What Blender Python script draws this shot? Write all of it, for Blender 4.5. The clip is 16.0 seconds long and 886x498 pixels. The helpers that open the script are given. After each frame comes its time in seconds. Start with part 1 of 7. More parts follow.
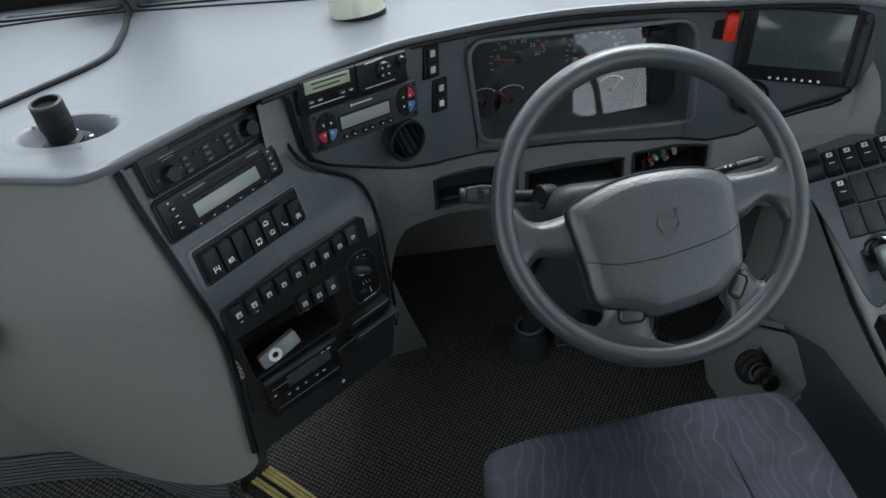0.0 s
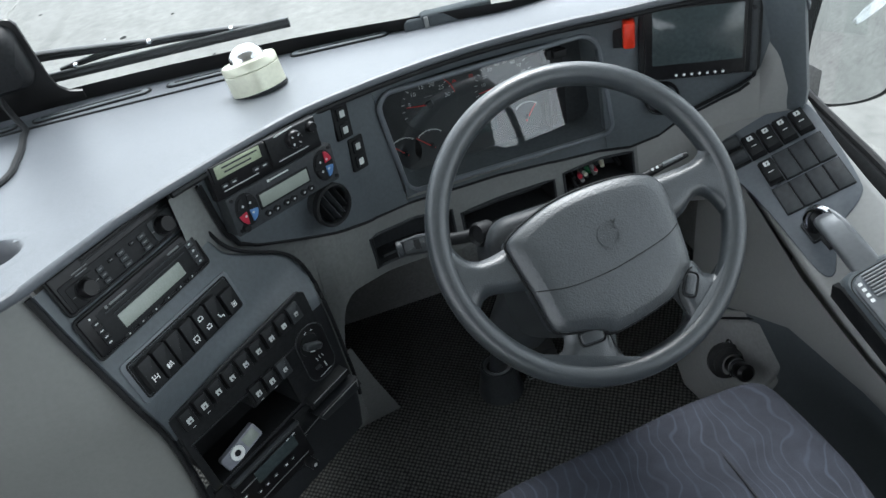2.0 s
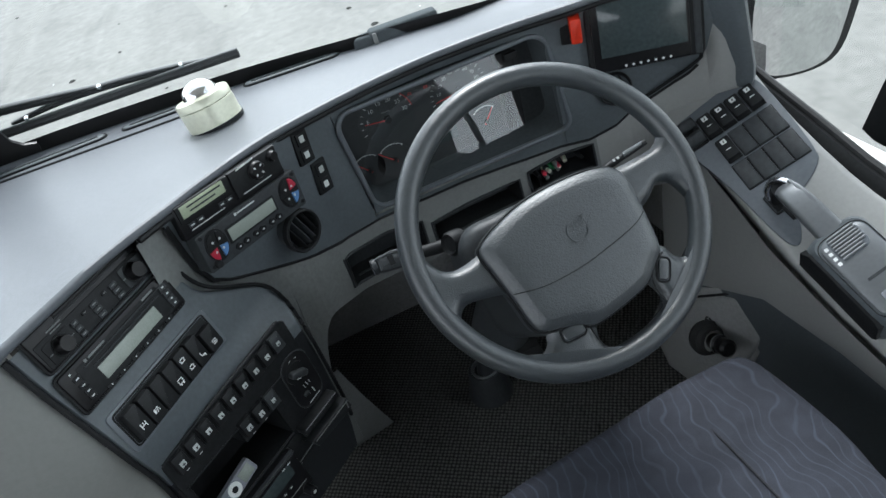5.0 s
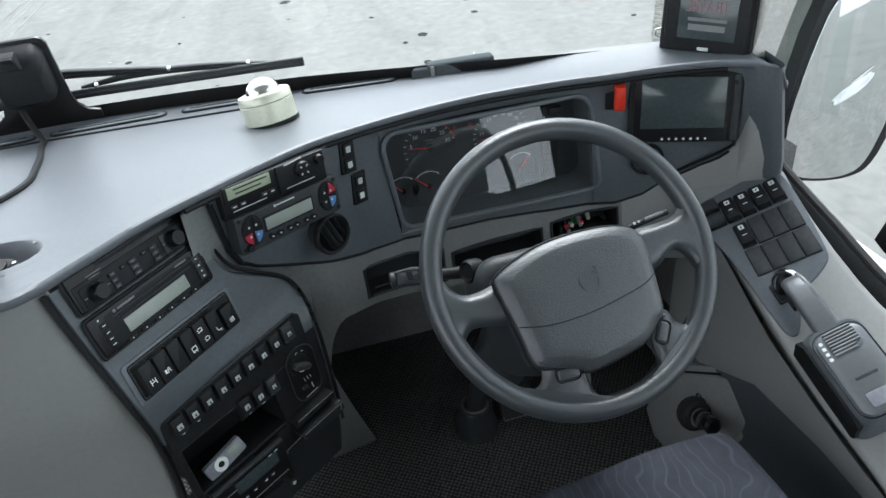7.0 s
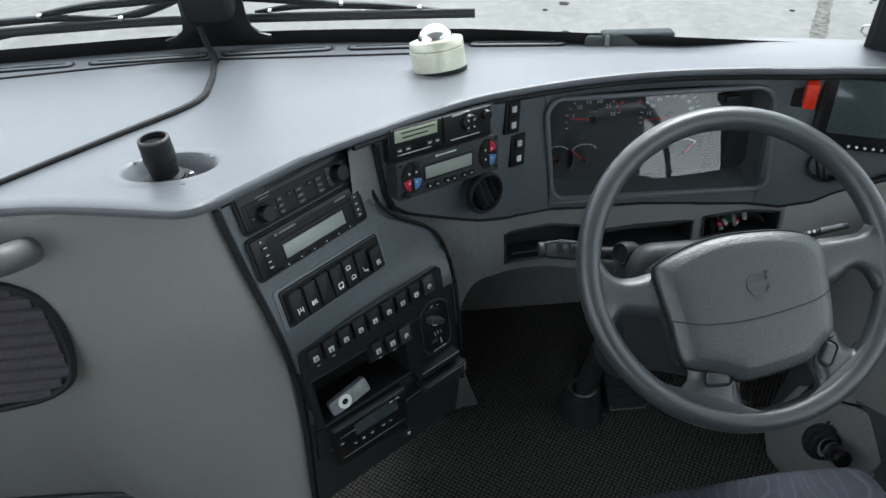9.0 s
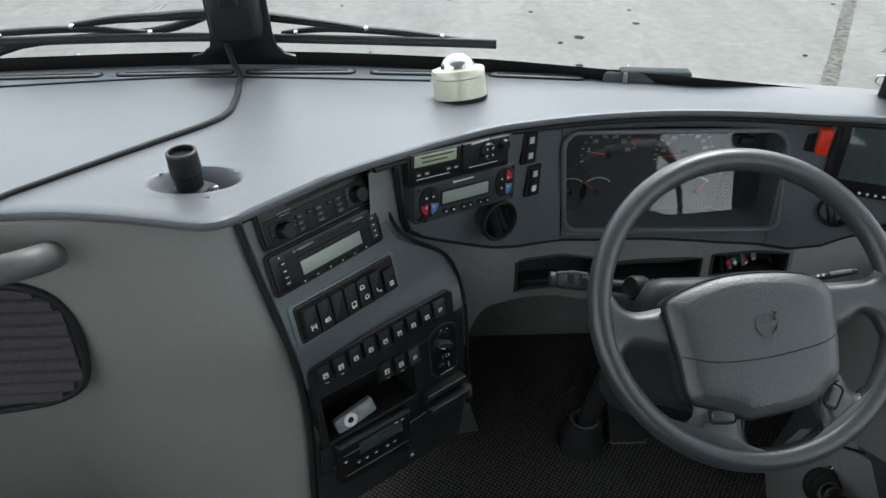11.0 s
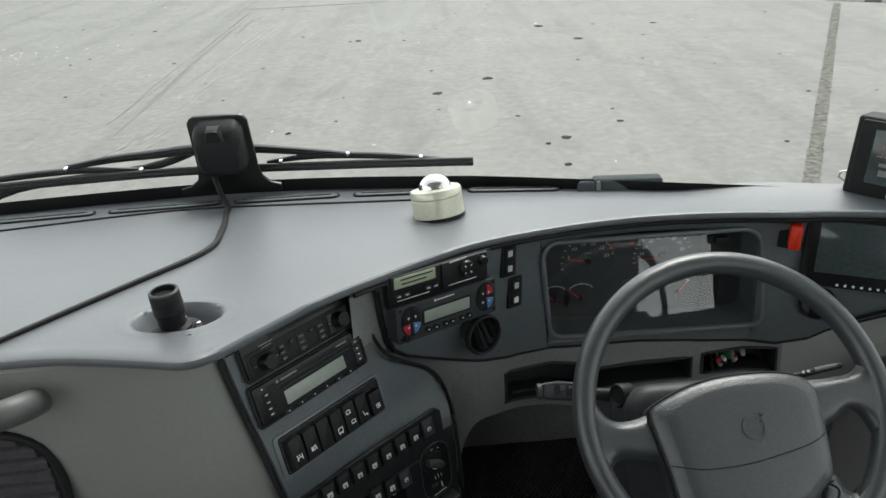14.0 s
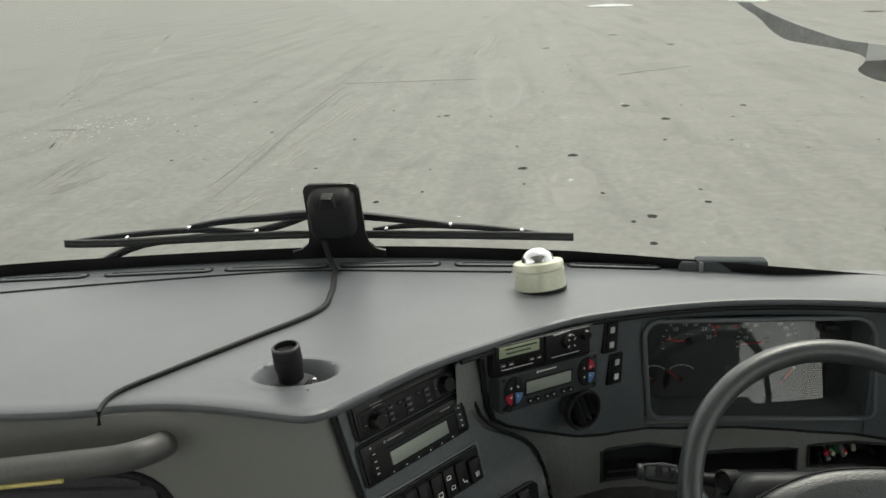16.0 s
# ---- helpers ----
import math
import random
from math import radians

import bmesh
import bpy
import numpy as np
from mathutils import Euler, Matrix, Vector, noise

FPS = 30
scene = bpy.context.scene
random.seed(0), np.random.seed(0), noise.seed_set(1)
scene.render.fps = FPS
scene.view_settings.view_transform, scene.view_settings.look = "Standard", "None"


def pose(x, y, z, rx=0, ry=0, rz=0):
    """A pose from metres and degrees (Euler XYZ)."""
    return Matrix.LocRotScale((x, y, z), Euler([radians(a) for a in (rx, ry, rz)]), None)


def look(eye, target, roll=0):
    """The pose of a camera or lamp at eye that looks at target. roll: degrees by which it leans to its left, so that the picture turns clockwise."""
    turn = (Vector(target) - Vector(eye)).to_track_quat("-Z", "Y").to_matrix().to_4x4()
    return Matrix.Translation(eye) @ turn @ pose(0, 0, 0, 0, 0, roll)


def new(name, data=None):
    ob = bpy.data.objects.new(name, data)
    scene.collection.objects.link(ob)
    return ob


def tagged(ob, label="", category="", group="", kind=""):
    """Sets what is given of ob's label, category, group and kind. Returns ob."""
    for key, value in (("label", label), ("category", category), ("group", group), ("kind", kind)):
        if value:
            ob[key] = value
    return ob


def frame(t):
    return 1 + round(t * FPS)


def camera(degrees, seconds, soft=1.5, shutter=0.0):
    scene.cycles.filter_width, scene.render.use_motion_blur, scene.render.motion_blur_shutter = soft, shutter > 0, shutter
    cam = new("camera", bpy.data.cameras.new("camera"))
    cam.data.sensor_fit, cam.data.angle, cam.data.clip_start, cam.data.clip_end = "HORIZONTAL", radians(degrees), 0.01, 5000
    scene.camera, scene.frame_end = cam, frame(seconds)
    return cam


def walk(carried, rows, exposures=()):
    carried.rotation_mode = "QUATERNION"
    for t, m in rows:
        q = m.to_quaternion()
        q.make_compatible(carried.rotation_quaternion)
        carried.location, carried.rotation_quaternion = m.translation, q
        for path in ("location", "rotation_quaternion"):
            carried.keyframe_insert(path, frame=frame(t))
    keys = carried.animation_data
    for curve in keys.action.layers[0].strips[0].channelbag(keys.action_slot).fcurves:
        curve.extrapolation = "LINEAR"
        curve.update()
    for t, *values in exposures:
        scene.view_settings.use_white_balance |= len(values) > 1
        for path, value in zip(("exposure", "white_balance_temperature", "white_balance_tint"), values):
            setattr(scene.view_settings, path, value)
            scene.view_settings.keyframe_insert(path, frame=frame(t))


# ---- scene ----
cam = camera(62.0, 16.0)
PATH = [
    (0, (-0.362, -0.773, 1.418), (-0.230, 0.733, 0.109), -3.74),
    (0.5, (-0.348, -0.777, 1.433), (-0.181, 0.795, 0.208), -4.76),
    (1, (-0.335, -0.774, 1.439), (-0.143, 0.831, 0.262), -6.71),
    (1.5, (-0.323, -0.767, 1.431), (-0.085, 0.844, 0.269), -9.78),
    (2, (-0.337, -0.750, 1.397), (-0.063, 0.813, 0.179), -12.06),
    (2.5, (-0.343, -0.767, 1.407), (-0.017, 0.730, 0.121), -11.22),
    (3, (-0.357, -0.755, 1.399), (-0.051, 0.770, 0.142), -11.39),
    (3.5, (-0.373, -0.756, 1.399), (-0.078, 0.748, 0.114), -11.41),
    (4, (-0.359, -0.761, 1.410), (-0.055, 0.745, 0.129), -12.38),
    (4.5, (-0.339, -0.749, 1.405), (-0.023, 0.810, 0.192), -16.77),
    (4.7, (-0.332, -0.747, 1.405), (-0.003, 0.803, 0.184), -17.53),
    (6.8, (-0.350, -0.816, 1.430), (0.113, 0.771, 0.304), -6.60),
    (7, (-0.364, -0.810, 1.422), (-0.014, 0.809, 0.302), -6.42),
    (7.5, (-0.405, -0.794, 1.390), (-0.180, 0.837, 0.255), -2.32),
    (8, (-0.436, -0.776, 1.385), (-0.284, 0.842, 0.220), -2.74),
    (8.5, (-0.439, -0.762, 1.395), (-0.308, 0.857, 0.227), -2.37),
    (8.7, (-0.444, -0.765, 1.402), (-0.344, 0.849, 0.225), -2.80),
    (10.8, (-0.457, -0.796, 1.417), (-0.375, 0.847, 0.281), 0.38),
    (11, (-0.464, -0.784, 1.417), (-0.382, 0.869, 0.296), 0.47),
    (11.5, (-0.485, -0.767, 1.424), (-0.444, 0.898, 0.316), 0.50),
    (12, (-0.488, -0.750, 1.438), (-0.514, 0.917, 0.334), -0.36),
    (12.5, (-0.492, -0.706, 1.437), (-0.428, 0.998, 0.393), 0.75),
    (13, (-0.477, -0.727, 1.428), (-0.351, 0.987, 0.404), 0.18),
    (13.5, (-0.446, -0.763, 1.408), (-0.274, 0.919, 0.340), 0.35),
    (14, (-0.428, -0.789, 1.451), (-0.345, 1.001, 0.563), -3.07),
    (14.5, (-0.417, -0.800, 1.448), (-0.415, 1.031, 0.644), -5.01),
    (15, (-0.449, -0.817, 1.455), (-0.343, 1.022, 0.674), -3.44),
    (15.5, (-0.478, -0.816, 1.464), (-0.460, 1.043, 0.727), -2.52),
    (16, (-0.477, -0.820, 1.465), (-0.590, 1.050, 0.764), -2.68),
]
EXPOSURES = [(0.0, 1.48, 6050, 8), (1.5, 1.62, 6080, 8), (2.0, 1.88, 6050, 8), (2.5, 1.93, 6050, 8), (3.5, 1.92, 6050, 8), (4.0, 1.62, 6050, 8), (4.5, 1.74, 6050, 8), (7.0, 1.82, 6050, 8), (8.7, 1.76, 6100, 8), (11.0, 1.50, 6250, 8), (12.5, 1.40, 6400, 8), (13.5, 1.44, 6350, 8), (14.5, 1.1, 7000, 6), (15.5, 0.93, 7100, 6), (16.0, 0.94, 7150, 6)]
walk(cam, [(t, look(eye, target, roll)) for t, eye, target, roll in PATH], EXPOSURES)

# ---- light: overcast sky, soft sun ----
world = bpy.data.worlds.new("overcast_sky")
scene.world = world
world.use_nodes = True
wn, wl = world.node_tree.nodes, world.node_tree.links
wn.clear()
w_out, w_bg, w_sky = wn.new("ShaderNodeOutputWorld"), wn.new("ShaderNodeBackground"), wn.new("ShaderNodeTexSky")
w_hsv = wn.new("ShaderNodeHueSaturation")
w_sky.sky_type, w_sky.sun_disc = "NISHITA", False
w_sky.sun_elevation, w_sky.sun_rotation = radians(50), radians(20)
w_hsv.inputs["Saturation"].default_value = 0.12
wl.new(w_sky.outputs[0], w_hsv.inputs["Color"])
wl.new(w_hsv.outputs[0], w_bg.inputs["Color"])
wl.new(w_bg.outputs[0], w_out.inputs[0])
w_bg.inputs["Strength"].default_value = 0.15
sun = new("sun", bpy.data.lights.new("sun", "SUN"))
sun.data.energy, sun.data.angle, sun.data.color = 1.2, radians(25), (1.0, 0.98, 0.95)
sun.matrix_world = look((3, 8, 12), (0, 0, 0))


# ---- materials ----
def material(name, color, rough=0.5, metal=0.0, vary=0.08, scale=6.0, bump=0.0, bump_scale=400.0, spec=0.5, coat=0.0):
    """A surface with broad and fine colour variation and a fine grain."""
    m = bpy.data.materials.new(name)
    m.use_nodes = True
    n, l = m.node_tree.nodes, m.node_tree.links
    b = n["Principled BSDF"]
    b.inputs["Roughness"].default_value, b.inputs["Metallic"].default_value = rough, metal
    b.inputs["Specular IOR Level"].default_value = spec
    b.inputs["Coat Weight"].default_value = coat
    tc = n.new("ShaderNodeTexCoord")
    big, fine, mix, ramp = n.new("ShaderNodeTexNoise"), n.new("ShaderNodeTexNoise"), n.new("ShaderNodeMath"), n.new("ShaderNodeMix")
    big.inputs["Scale"].default_value, fine.inputs["Scale"].default_value = scale, scale * 25
    big.inputs["Detail"].default_value = 5
    mix.operation = "MULTIPLY"
    l.new(tc.outputs["Object"], big.inputs["Vector"])
    l.new(tc.outputs["Object"], fine.inputs["Vector"])
    l.new(big.outputs["Fac"], mix.inputs[0])
    l.new(fine.outputs["Fac"], mix.inputs[1])
    ramp.data_type = "RGBA"
    lo, hi = [c * (1 - 2 * vary) for c in color], [min(1, c * (1 + 2.5 * vary)) for c in color]
    scl = n.new("ShaderNodeMapRange")
    scl.inputs["From Min"].default_value, scl.inputs["From Max"].default_value = 0.12, 0.4
    l.new(mix.outputs[0], scl.inputs["Value"])
    l.new(scl.outputs[0], ramp.inputs["Factor"])
    ramp.inputs[6].default_value, ramp.inputs[7].default_value = (*lo, 1), (*hi, 1)
    l.new(ramp.outputs[2], b.inputs["Base Color"])
    if bump:
        g, bp = n.new("ShaderNodeTexNoise"), n.new("ShaderNodeBump")
        g.inputs["Scale"].default_value, g.inputs["Detail"].default_value = bump_scale, 2
        bp.inputs["Strength"].default_value, bp.inputs["Distance"].default_value = bump, 0.001
        l.new(tc.outputs["Object"], g.inputs["Vector"])
        l.new(g.outputs["Fac"], bp.inputs["Height"])
        l.new(bp.outputs[0], b.inputs["Normal"])
    return m


M_DASH = material("dash_soft_plastic", (0.108, 0.118, 0.131), 0.40, bump=0.25, bump_scale=900, vary=0.04)
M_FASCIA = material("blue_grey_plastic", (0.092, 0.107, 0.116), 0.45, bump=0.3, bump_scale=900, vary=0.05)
M_GREY = material("warm_grey_plastic", (0.197, 0.202, 0.193), 0.5, bump=0.12, bump_scale=700, vary=0.02)
# paler copy of the grey plastic for the window-lit right side
M_SIDE = material("lit_grey_plastic", (0.30, 0.305, 0.295), 0.5, bump=0.12, bump_scale=700, vary=0.02)
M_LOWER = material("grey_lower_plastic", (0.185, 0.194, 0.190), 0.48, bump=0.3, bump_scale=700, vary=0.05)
M_PANEL = material("slate_plastic", (0.115, 0.130, 0.145), 0.45, bump=0.3, bump_scale=900, vary=0.04)
M_WELL = material("grey_well_plastic", (0.30, 0.305, 0.30), 0.5, bump=0.2, bump_scale=700, vary=0.05)
M_MATT = material("matt_slate_plastic", (0.07, 0.08, 0.085), 0.85, vary=0.05, spec=0.08)
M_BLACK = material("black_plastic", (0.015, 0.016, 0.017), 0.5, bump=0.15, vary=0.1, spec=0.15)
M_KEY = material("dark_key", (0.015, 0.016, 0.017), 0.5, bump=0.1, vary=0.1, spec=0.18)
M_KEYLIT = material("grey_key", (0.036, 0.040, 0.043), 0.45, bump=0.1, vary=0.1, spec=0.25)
# darker copy of the fascia plastic, for the shaded lower console
M_SLATE = material("shaded_slate_plastic", (0.016, 0.018, 0.020), 0.5, bump=0.2, vary=0.08, spec=0.3)
M_GLOSS = material("black_gloss_plastic", (0.010, 0.010, 0.011), 0.28, vary=0.1, spec=0.25)
M_RUBBER = material("black_rubber", (0.02, 0.021, 0.022), 0.7, vary=0.1)
M_WHEEL = material("wheel_vinyl", (0.033, 0.039, 0.043), 0.32, bump=0.45, bump_scale=520, vary=0.06, spec=0.75)
M_WHITE = material("white_print", (0.75, 0.77, 0.76), 0.5, vary=0.02)
M_DARKWELL = material("footwell_carpet", (0.21, 0.214, 0.208), 0.9, bump=0.6, bump_scale=300)


# ---- mesh helpers ----
def link_mesh(name, bm, mat, smooth=True):
    me = bpy.data.meshes.new(name)
    bmesh.ops.recalc_face_normals(bm, faces=bm.faces[:])
    bm.to_mesh(me)
    bm.free()
    for m in mat if isinstance(mat, (list, tuple)) else [mat]:
        me.materials.append(m)
    if smooth:
        me.shade_smooth()
        me.set_sharp_from_angle(angle=radians(38))
    return new(name, me)


def part(name, bm, mat, parent=None, label="", m=None):
    """One mesh object; under a parent its vertices are already in the parent's space unless m is given."""
    ob = link_mesh(name, bm, mat)
    if parent is not None:
        ob.parent = parent
    if m is not None:
        ob.matrix_basis = m
    if label:
        ob["label"] = label
    return ob


def thing(name, label, category, m=None, group="", kind=""):
    ob = new(name)
    ob.empty_display_size = 0.05
    if m is not None:
        ob.matrix_basis = m
    return tagged(ob, label, category, group, kind)


def plane_frame(o, n, spin=0.0, up=(0, 0, 1)):
    """A matrix with local x to the right, y up the face and z out of it."""
    z = Vector(n).normalized()
    x = Vector(up).cross(z).normalized()
    y = z.cross(x)
    m = Matrix((x, y, z)).transposed().to_4x4()
    return Matrix.Translation(o) @ m @ Matrix.Rotation(radians(spin), 4, "Z")


def rounded(w, h, r, seg=4, cx=0.0, cy=0.0):
    r = min(r, w / 2 - 1e-5, h / 2 - 1e-5)
    out = []
    for k, (sx, sy) in enumerate(((1, 1), (-1, 1), (-1, -1), (1, -1))):
        for i in range(seg + 1):
            a = radians(90 * k + 90 * i / seg)
            out.append((cx + sx * (w / 2 - r) + r * math.cos(a), cy + sy * (h / 2 - r) + r * math.sin(a)))
    return out


def plate(outline, z0, z1, bevel=0.0, seg=2, m=None, bm=None):
    """An outline in x, y, extruded from z0 to z1 with a rounded front edge."""
    bm = bm or bmesh.new()
    n = len(outline)
    area = sum(outline[i - 1][0] * outline[i][1] - outline[i][0] * outline[i - 1][1] for i in range(n))
    if area < 0:
        outline = outline[::-1]
    pts = [Vector(p) for p in outline]
    norm = []
    for i in range(n):
        a, b = (pts[i] - pts[i - 1]), (pts[(i + 1) % n] - pts[i])
        na, nb = Vector((a.y, -a.x)), Vector((b.y, -b.x))
        na.normalize(), nb.normalize()
        s = (na + nb)
        s = s.normalized() if s.length > 1e-6 else na
        norm.append(s / max(0.35, s.dot(na)))
    rings = [(z0, 0.0)]
    if bevel:
        for i in range(seg + 1):
            a = math.pi / 2 * i / seg
            rings.append((z1 - bevel + bevel * math.sin(a), bevel * (1 - math.cos(a))))
    else:
        rings.append((z1, 0.0))
    loops = []
    for z, inset in rings:
        loops.append([bm.verts.new((p.x - q.x * inset, p.y - q.y * inset, z)) for p, q in zip(pts, norm)])
    for a, b in zip(loops, loops[1:]):
        for i in range(n):
            bm.faces.new((a[i - 1], a[i], b[i], b[i - 1]))
    bm.faces.new(loops[-1])
    bm.faces.new(loops[0][::-1])
    if m is not None:
        bmesh.ops.transform(bm, matrix=m, verts=[v for lo in loops for v in lo])
    return bm


def box(w, h, d, bevel=0.0, cx=0.0, cy=0.0, z0=0.0, r=0.0, bm=None, m=None):
    return plate(rounded(w, h, max(r, 0.0004), 3 if r > 0.001 else 1, cx, cy), z0, z0 + d, bevel, 2, m, bm)


def lathe(profile, seg=24, bm=None, m=None, a0=0.0, a1=360.0):
    """Turns a profile of (radius, height) round z."""
    bm = bm or bmesh.new()
    full = abs(a1 - a0) >= 359.9
    k = seg if full else seg + 1
    cols = []
    for i in range(k):
        a = radians(a0 + (a1 - a0) * i / seg)
        cols.append([bm.verts.new((r * math.cos(a), r * math.sin(a), z)) for r, z in profile])
    for i in range(seg):
        a, b = cols[i], cols[(i + 1) % k]
        for j in range(len(profile) - 1):
            bm.faces.new((a[j], b[j], b[j + 1], a[j + 1]))
    allv = [v for c in cols for v in c]
    if m is not None:
        bmesh.ops.transform(bm, matrix=m, verts=allv)
    bmesh.ops.remove_doubles(bm, verts=allv, dist=1e-6)
    return bm


def tube(points, radius, seg=8, bm=None, flat=1.0, close=False):
    """A tube along points; radius may be a list. flat squeezes it in z."""
    bm = bm or bmesh.new()
    pts = [Vector(p) for p in points]
    n = len(pts)
    rings = []
    for i, p in enumerate(pts):
        d = (pts[(i + 1) % n] - pts[i - 1]) if close else (pts[min(i + 1, n - 1)] - pts[max(i - 1, 0)])
        d.normalize()
        ref = Vector((0, 0, 1)) if abs(d.z) < 0.9 else Vector((0, 1, 0))
        sx = d.cross(ref).normalized()
        sy = sx.cross(d)
        r = radius[i] if isinstance(radius, (list, tuple)) else radius
        rings.append([bm.verts.new(p + sx * r * math.cos(2 * math.pi * k / seg) + sy * r * flat * math.sin(2 * math.pi * k / seg)) for k in range(seg)])
    pairs = list(zip(rings, rings[1:])) + ([(rings[-1], rings[0])] if close else [])
    for a, b in pairs:
        for k in range(seg):
            bm.faces.new((a[k - 1], a[k], b[k], b[k - 1]))
    if not close:
        bm.faces.new(rings[0][::-1])
        bm.faces.new(rings[-1])
    return bm


def loft(rows, bm=None, close=False):
    """A sheet through rows of points, all of one length."""
    bm = bm or bmesh.new()
    vs = [[bm.verts.new(p) for p in row] for row in rows]
    for a, b in zip(vs, vs[1:]):
        for i in range(0 if close else 1, len(a)):
            bm.faces.new((a[i - 1], a[i], b[i], b[i - 1]))
    return bm


def smooth_line(points, step=0.02):
    """A Catmull-Rom line through points, evenly stepped."""
    pts = [Vector(p) for p in points]
    out = []
    for i in range(len(pts) - 1):
        p0, p1, p2, p3 = pts[max(i - 1, 0)], pts[i], pts[i + 1], pts[min(i + 2, len(pts) - 1)]
        k = max(1, round((p2 - p1).length / step))
        for j in range(k):
            t = j / k
            out.append(0.5 * ((2 * p1) + (p2 - p0) * t + (2 * p0 - 5 * p1 + 4 * p2 - p3) * t * t + (3 * p1 - p0 - 3 * p2 + p3) * t ** 3))
    out.append(pts[-1])
    return out


def smooth_outline(pts, k=3):
    for _ in range(k):
        out = []
        for i in range(len(pts)):
            (ax, ay), (bx, by) = pts[i - 1], pts[i]
            out += [(ax * 0.75 + bx * 0.25, ay * 0.75 + by * 0.25), (ax * 0.25 + bx * 0.75, ay * 0.25 + by * 0.75)]
        pts = out
        if len(pts) > 60:
            break
    return pts


def along(line, x):
    """y of a plan line at x, its points in order of x."""
    for (ax, ay), (bx, by) in zip(line, line[1:]):
        if ax <= x <= bx:
            return ay + (by - ay) * (x - ax) / (bx - ax)
    return line[0][1] if x < line[0][0] else line[-1][1]


def dash_z(y):
    return 0.963 - 0.138 * y


# ---- the ground outside ----
GROUND_Z = -1.0
def concrete():
    """Pale worn concrete: broad stains, long tyre streaks, fine grain."""
    m = material("worn_concrete", (0.191, 0.191, 0.178), 0.75, vary=0.07, scale=0.35, bump=0.06, bump_scale=60)
    n, l = m.node_tree.nodes, m.node_tree.links
    b = n["Principled BSDF"]
    src = b.inputs["Base Color"].links[0].from_socket
    tc = n.new("ShaderNodeTexCoord")
    for turn, stretch, lo, hi, dark in ((-2, (1.5, 0.09, 1), 0.50, 0.72, 0.80), (-10, (0.9, 0.07, 1), 0.55, 0.78, 1.15), (0, (0.9, 0.9, 1), 0.52, 0.72, 0.92), (0, (5, 5, 5), 0.5, 0.8, 0.94), (-12, (2.6, 0.5, 1), 0.60, 0.72, 0.84), (0, (14, 14, 14), 0.47, 0.66, 0.92), (0, (45, 45, 45), 0.56, 0.72, 0.92), (35, (1.8, 0.7, 1), 0.57, 0.66, 0.90), (0, (160, 160, 160), 0.5, 0.7, 0.94), (0, (2.6, 2.6, 2.6), 0.56, 0.70, 1.10), (0, (0.35, 0.35, 0.35), 0.45, 0.62, 0.90), (-22, (5, 0.4, 1), 0.60, 0.74, 0.92), (-6, (6, 0.3, 1), 0.62, 0.74, 1.08), (0, (1.6, 1.6, 1), 0.54, 0.62, 1.06), (0, (0.8, 0.8, 1), 0.50, 0.60, 0.95)):
        mp, nz, rm, mx = n.new("ShaderNodeMapping"), n.new("ShaderNodeTexNoise"), n.new("ShaderNodeMapRange"), n.new("ShaderNodeMix")
        mp.vector_type = "TEXTURE"
        mp.inputs["Rotation"].default_value, mp.inputs["Scale"].default_value = (0, 0, radians(turn)), [1 / k for k in stretch]
        nz.inputs["Scale"].default_value, nz.inputs["Detail"].default_value = 1.0, 6
        rm.inputs["From Min"].default_value, rm.inputs["From Max"].default_value = lo, hi
        l.new(tc.outputs["Object"], mp.inputs["Vector"])
        l.new(mp.outputs[0], nz.inputs["Vector"])
        l.new(nz.outputs["Fac"], rm.inputs["Value"])
        mx.data_type, mx.blend_type = "RGBA", "MULTIPLY"
        l.new(rm.outputs[0], mx.inputs["Factor"])
        l.new(src, mx.inputs[6])
        mx.inputs[7].default_value = (dark, dark, dark, 1)
        src = mx.outputs[2]
    l.new(src, b.inputs["Base Color"])
    return m


bm = bmesh.new()
bmesh.ops.create_grid(bm, x_segments=40, y_segments=40, size=900)
M_GROUND = concrete()
ground = tagged(part("ground", bm, M_GROUND, m=Matrix.Translation((0, 0, GROUND_Z))), "pale worn concrete yard with tyre streaks", "ground", kind="structure")


def blot(cx, cy, rx, ry, rnd, n=14, rough=0.28):
    """An uneven outline round a centre."""
    return [(cx + rx * (1 + rnd.uniform(-rough, rough)) * math.cos(2 * math.pi * k / n), cy + ry * (1 + rnd.uniform(-rough, rough)) * math.sin(2 * math.pi * k / n)) for k in range(n)]


M_OIL = material("oil_stain", (0.035, 0.035, 0.033), 0.8, vary=0.25, scale=20, spec=0.03)
M_TAR = material("dark_joint", (0.128, 0.125, 0.112), 0.85, vary=0.35, scale=14, spec=0.1)
M_WATER = material("shallow_water", (0.085, 0.086, 0.081), 0.015, vary=0.25, scale=0.8, spec=0.45)
M_SNOW = material("old_snow", (0.46, 0.47, 0.47), 0.7, vary=0.15, scale=2, bump=0.6, bump_scale=12)
rnd = random.Random(11)
SPOTS = [(0.05, 8.71, 0.075), (2.62, 11.74, 0.09), (1.27, 6.56, 0.055), (-1.11, 12.73, 0.07), (2.21, 13.11, 0.10), (0.78, 9.35, 0.085), (-5.38, 15.17, 0.06), (5.65, 23.99, 0.16), (4.23, 12.74, 0.07), (-0.08, 43.3, 0.3), (4.53, 28.2, 0.2), (1.71, 24.3, 0.14), (-1.31, 5.8, 0.035), (-1.73, 7.36, 0.045), (17.2, 34.7, 0.5)]
SPOTS += [(rnd.uniform(-16, 12), rnd.uniform(4, 34), rnd.uniform(0.012, 0.045)) for _ in range(230)]
bm = bmesh.new()
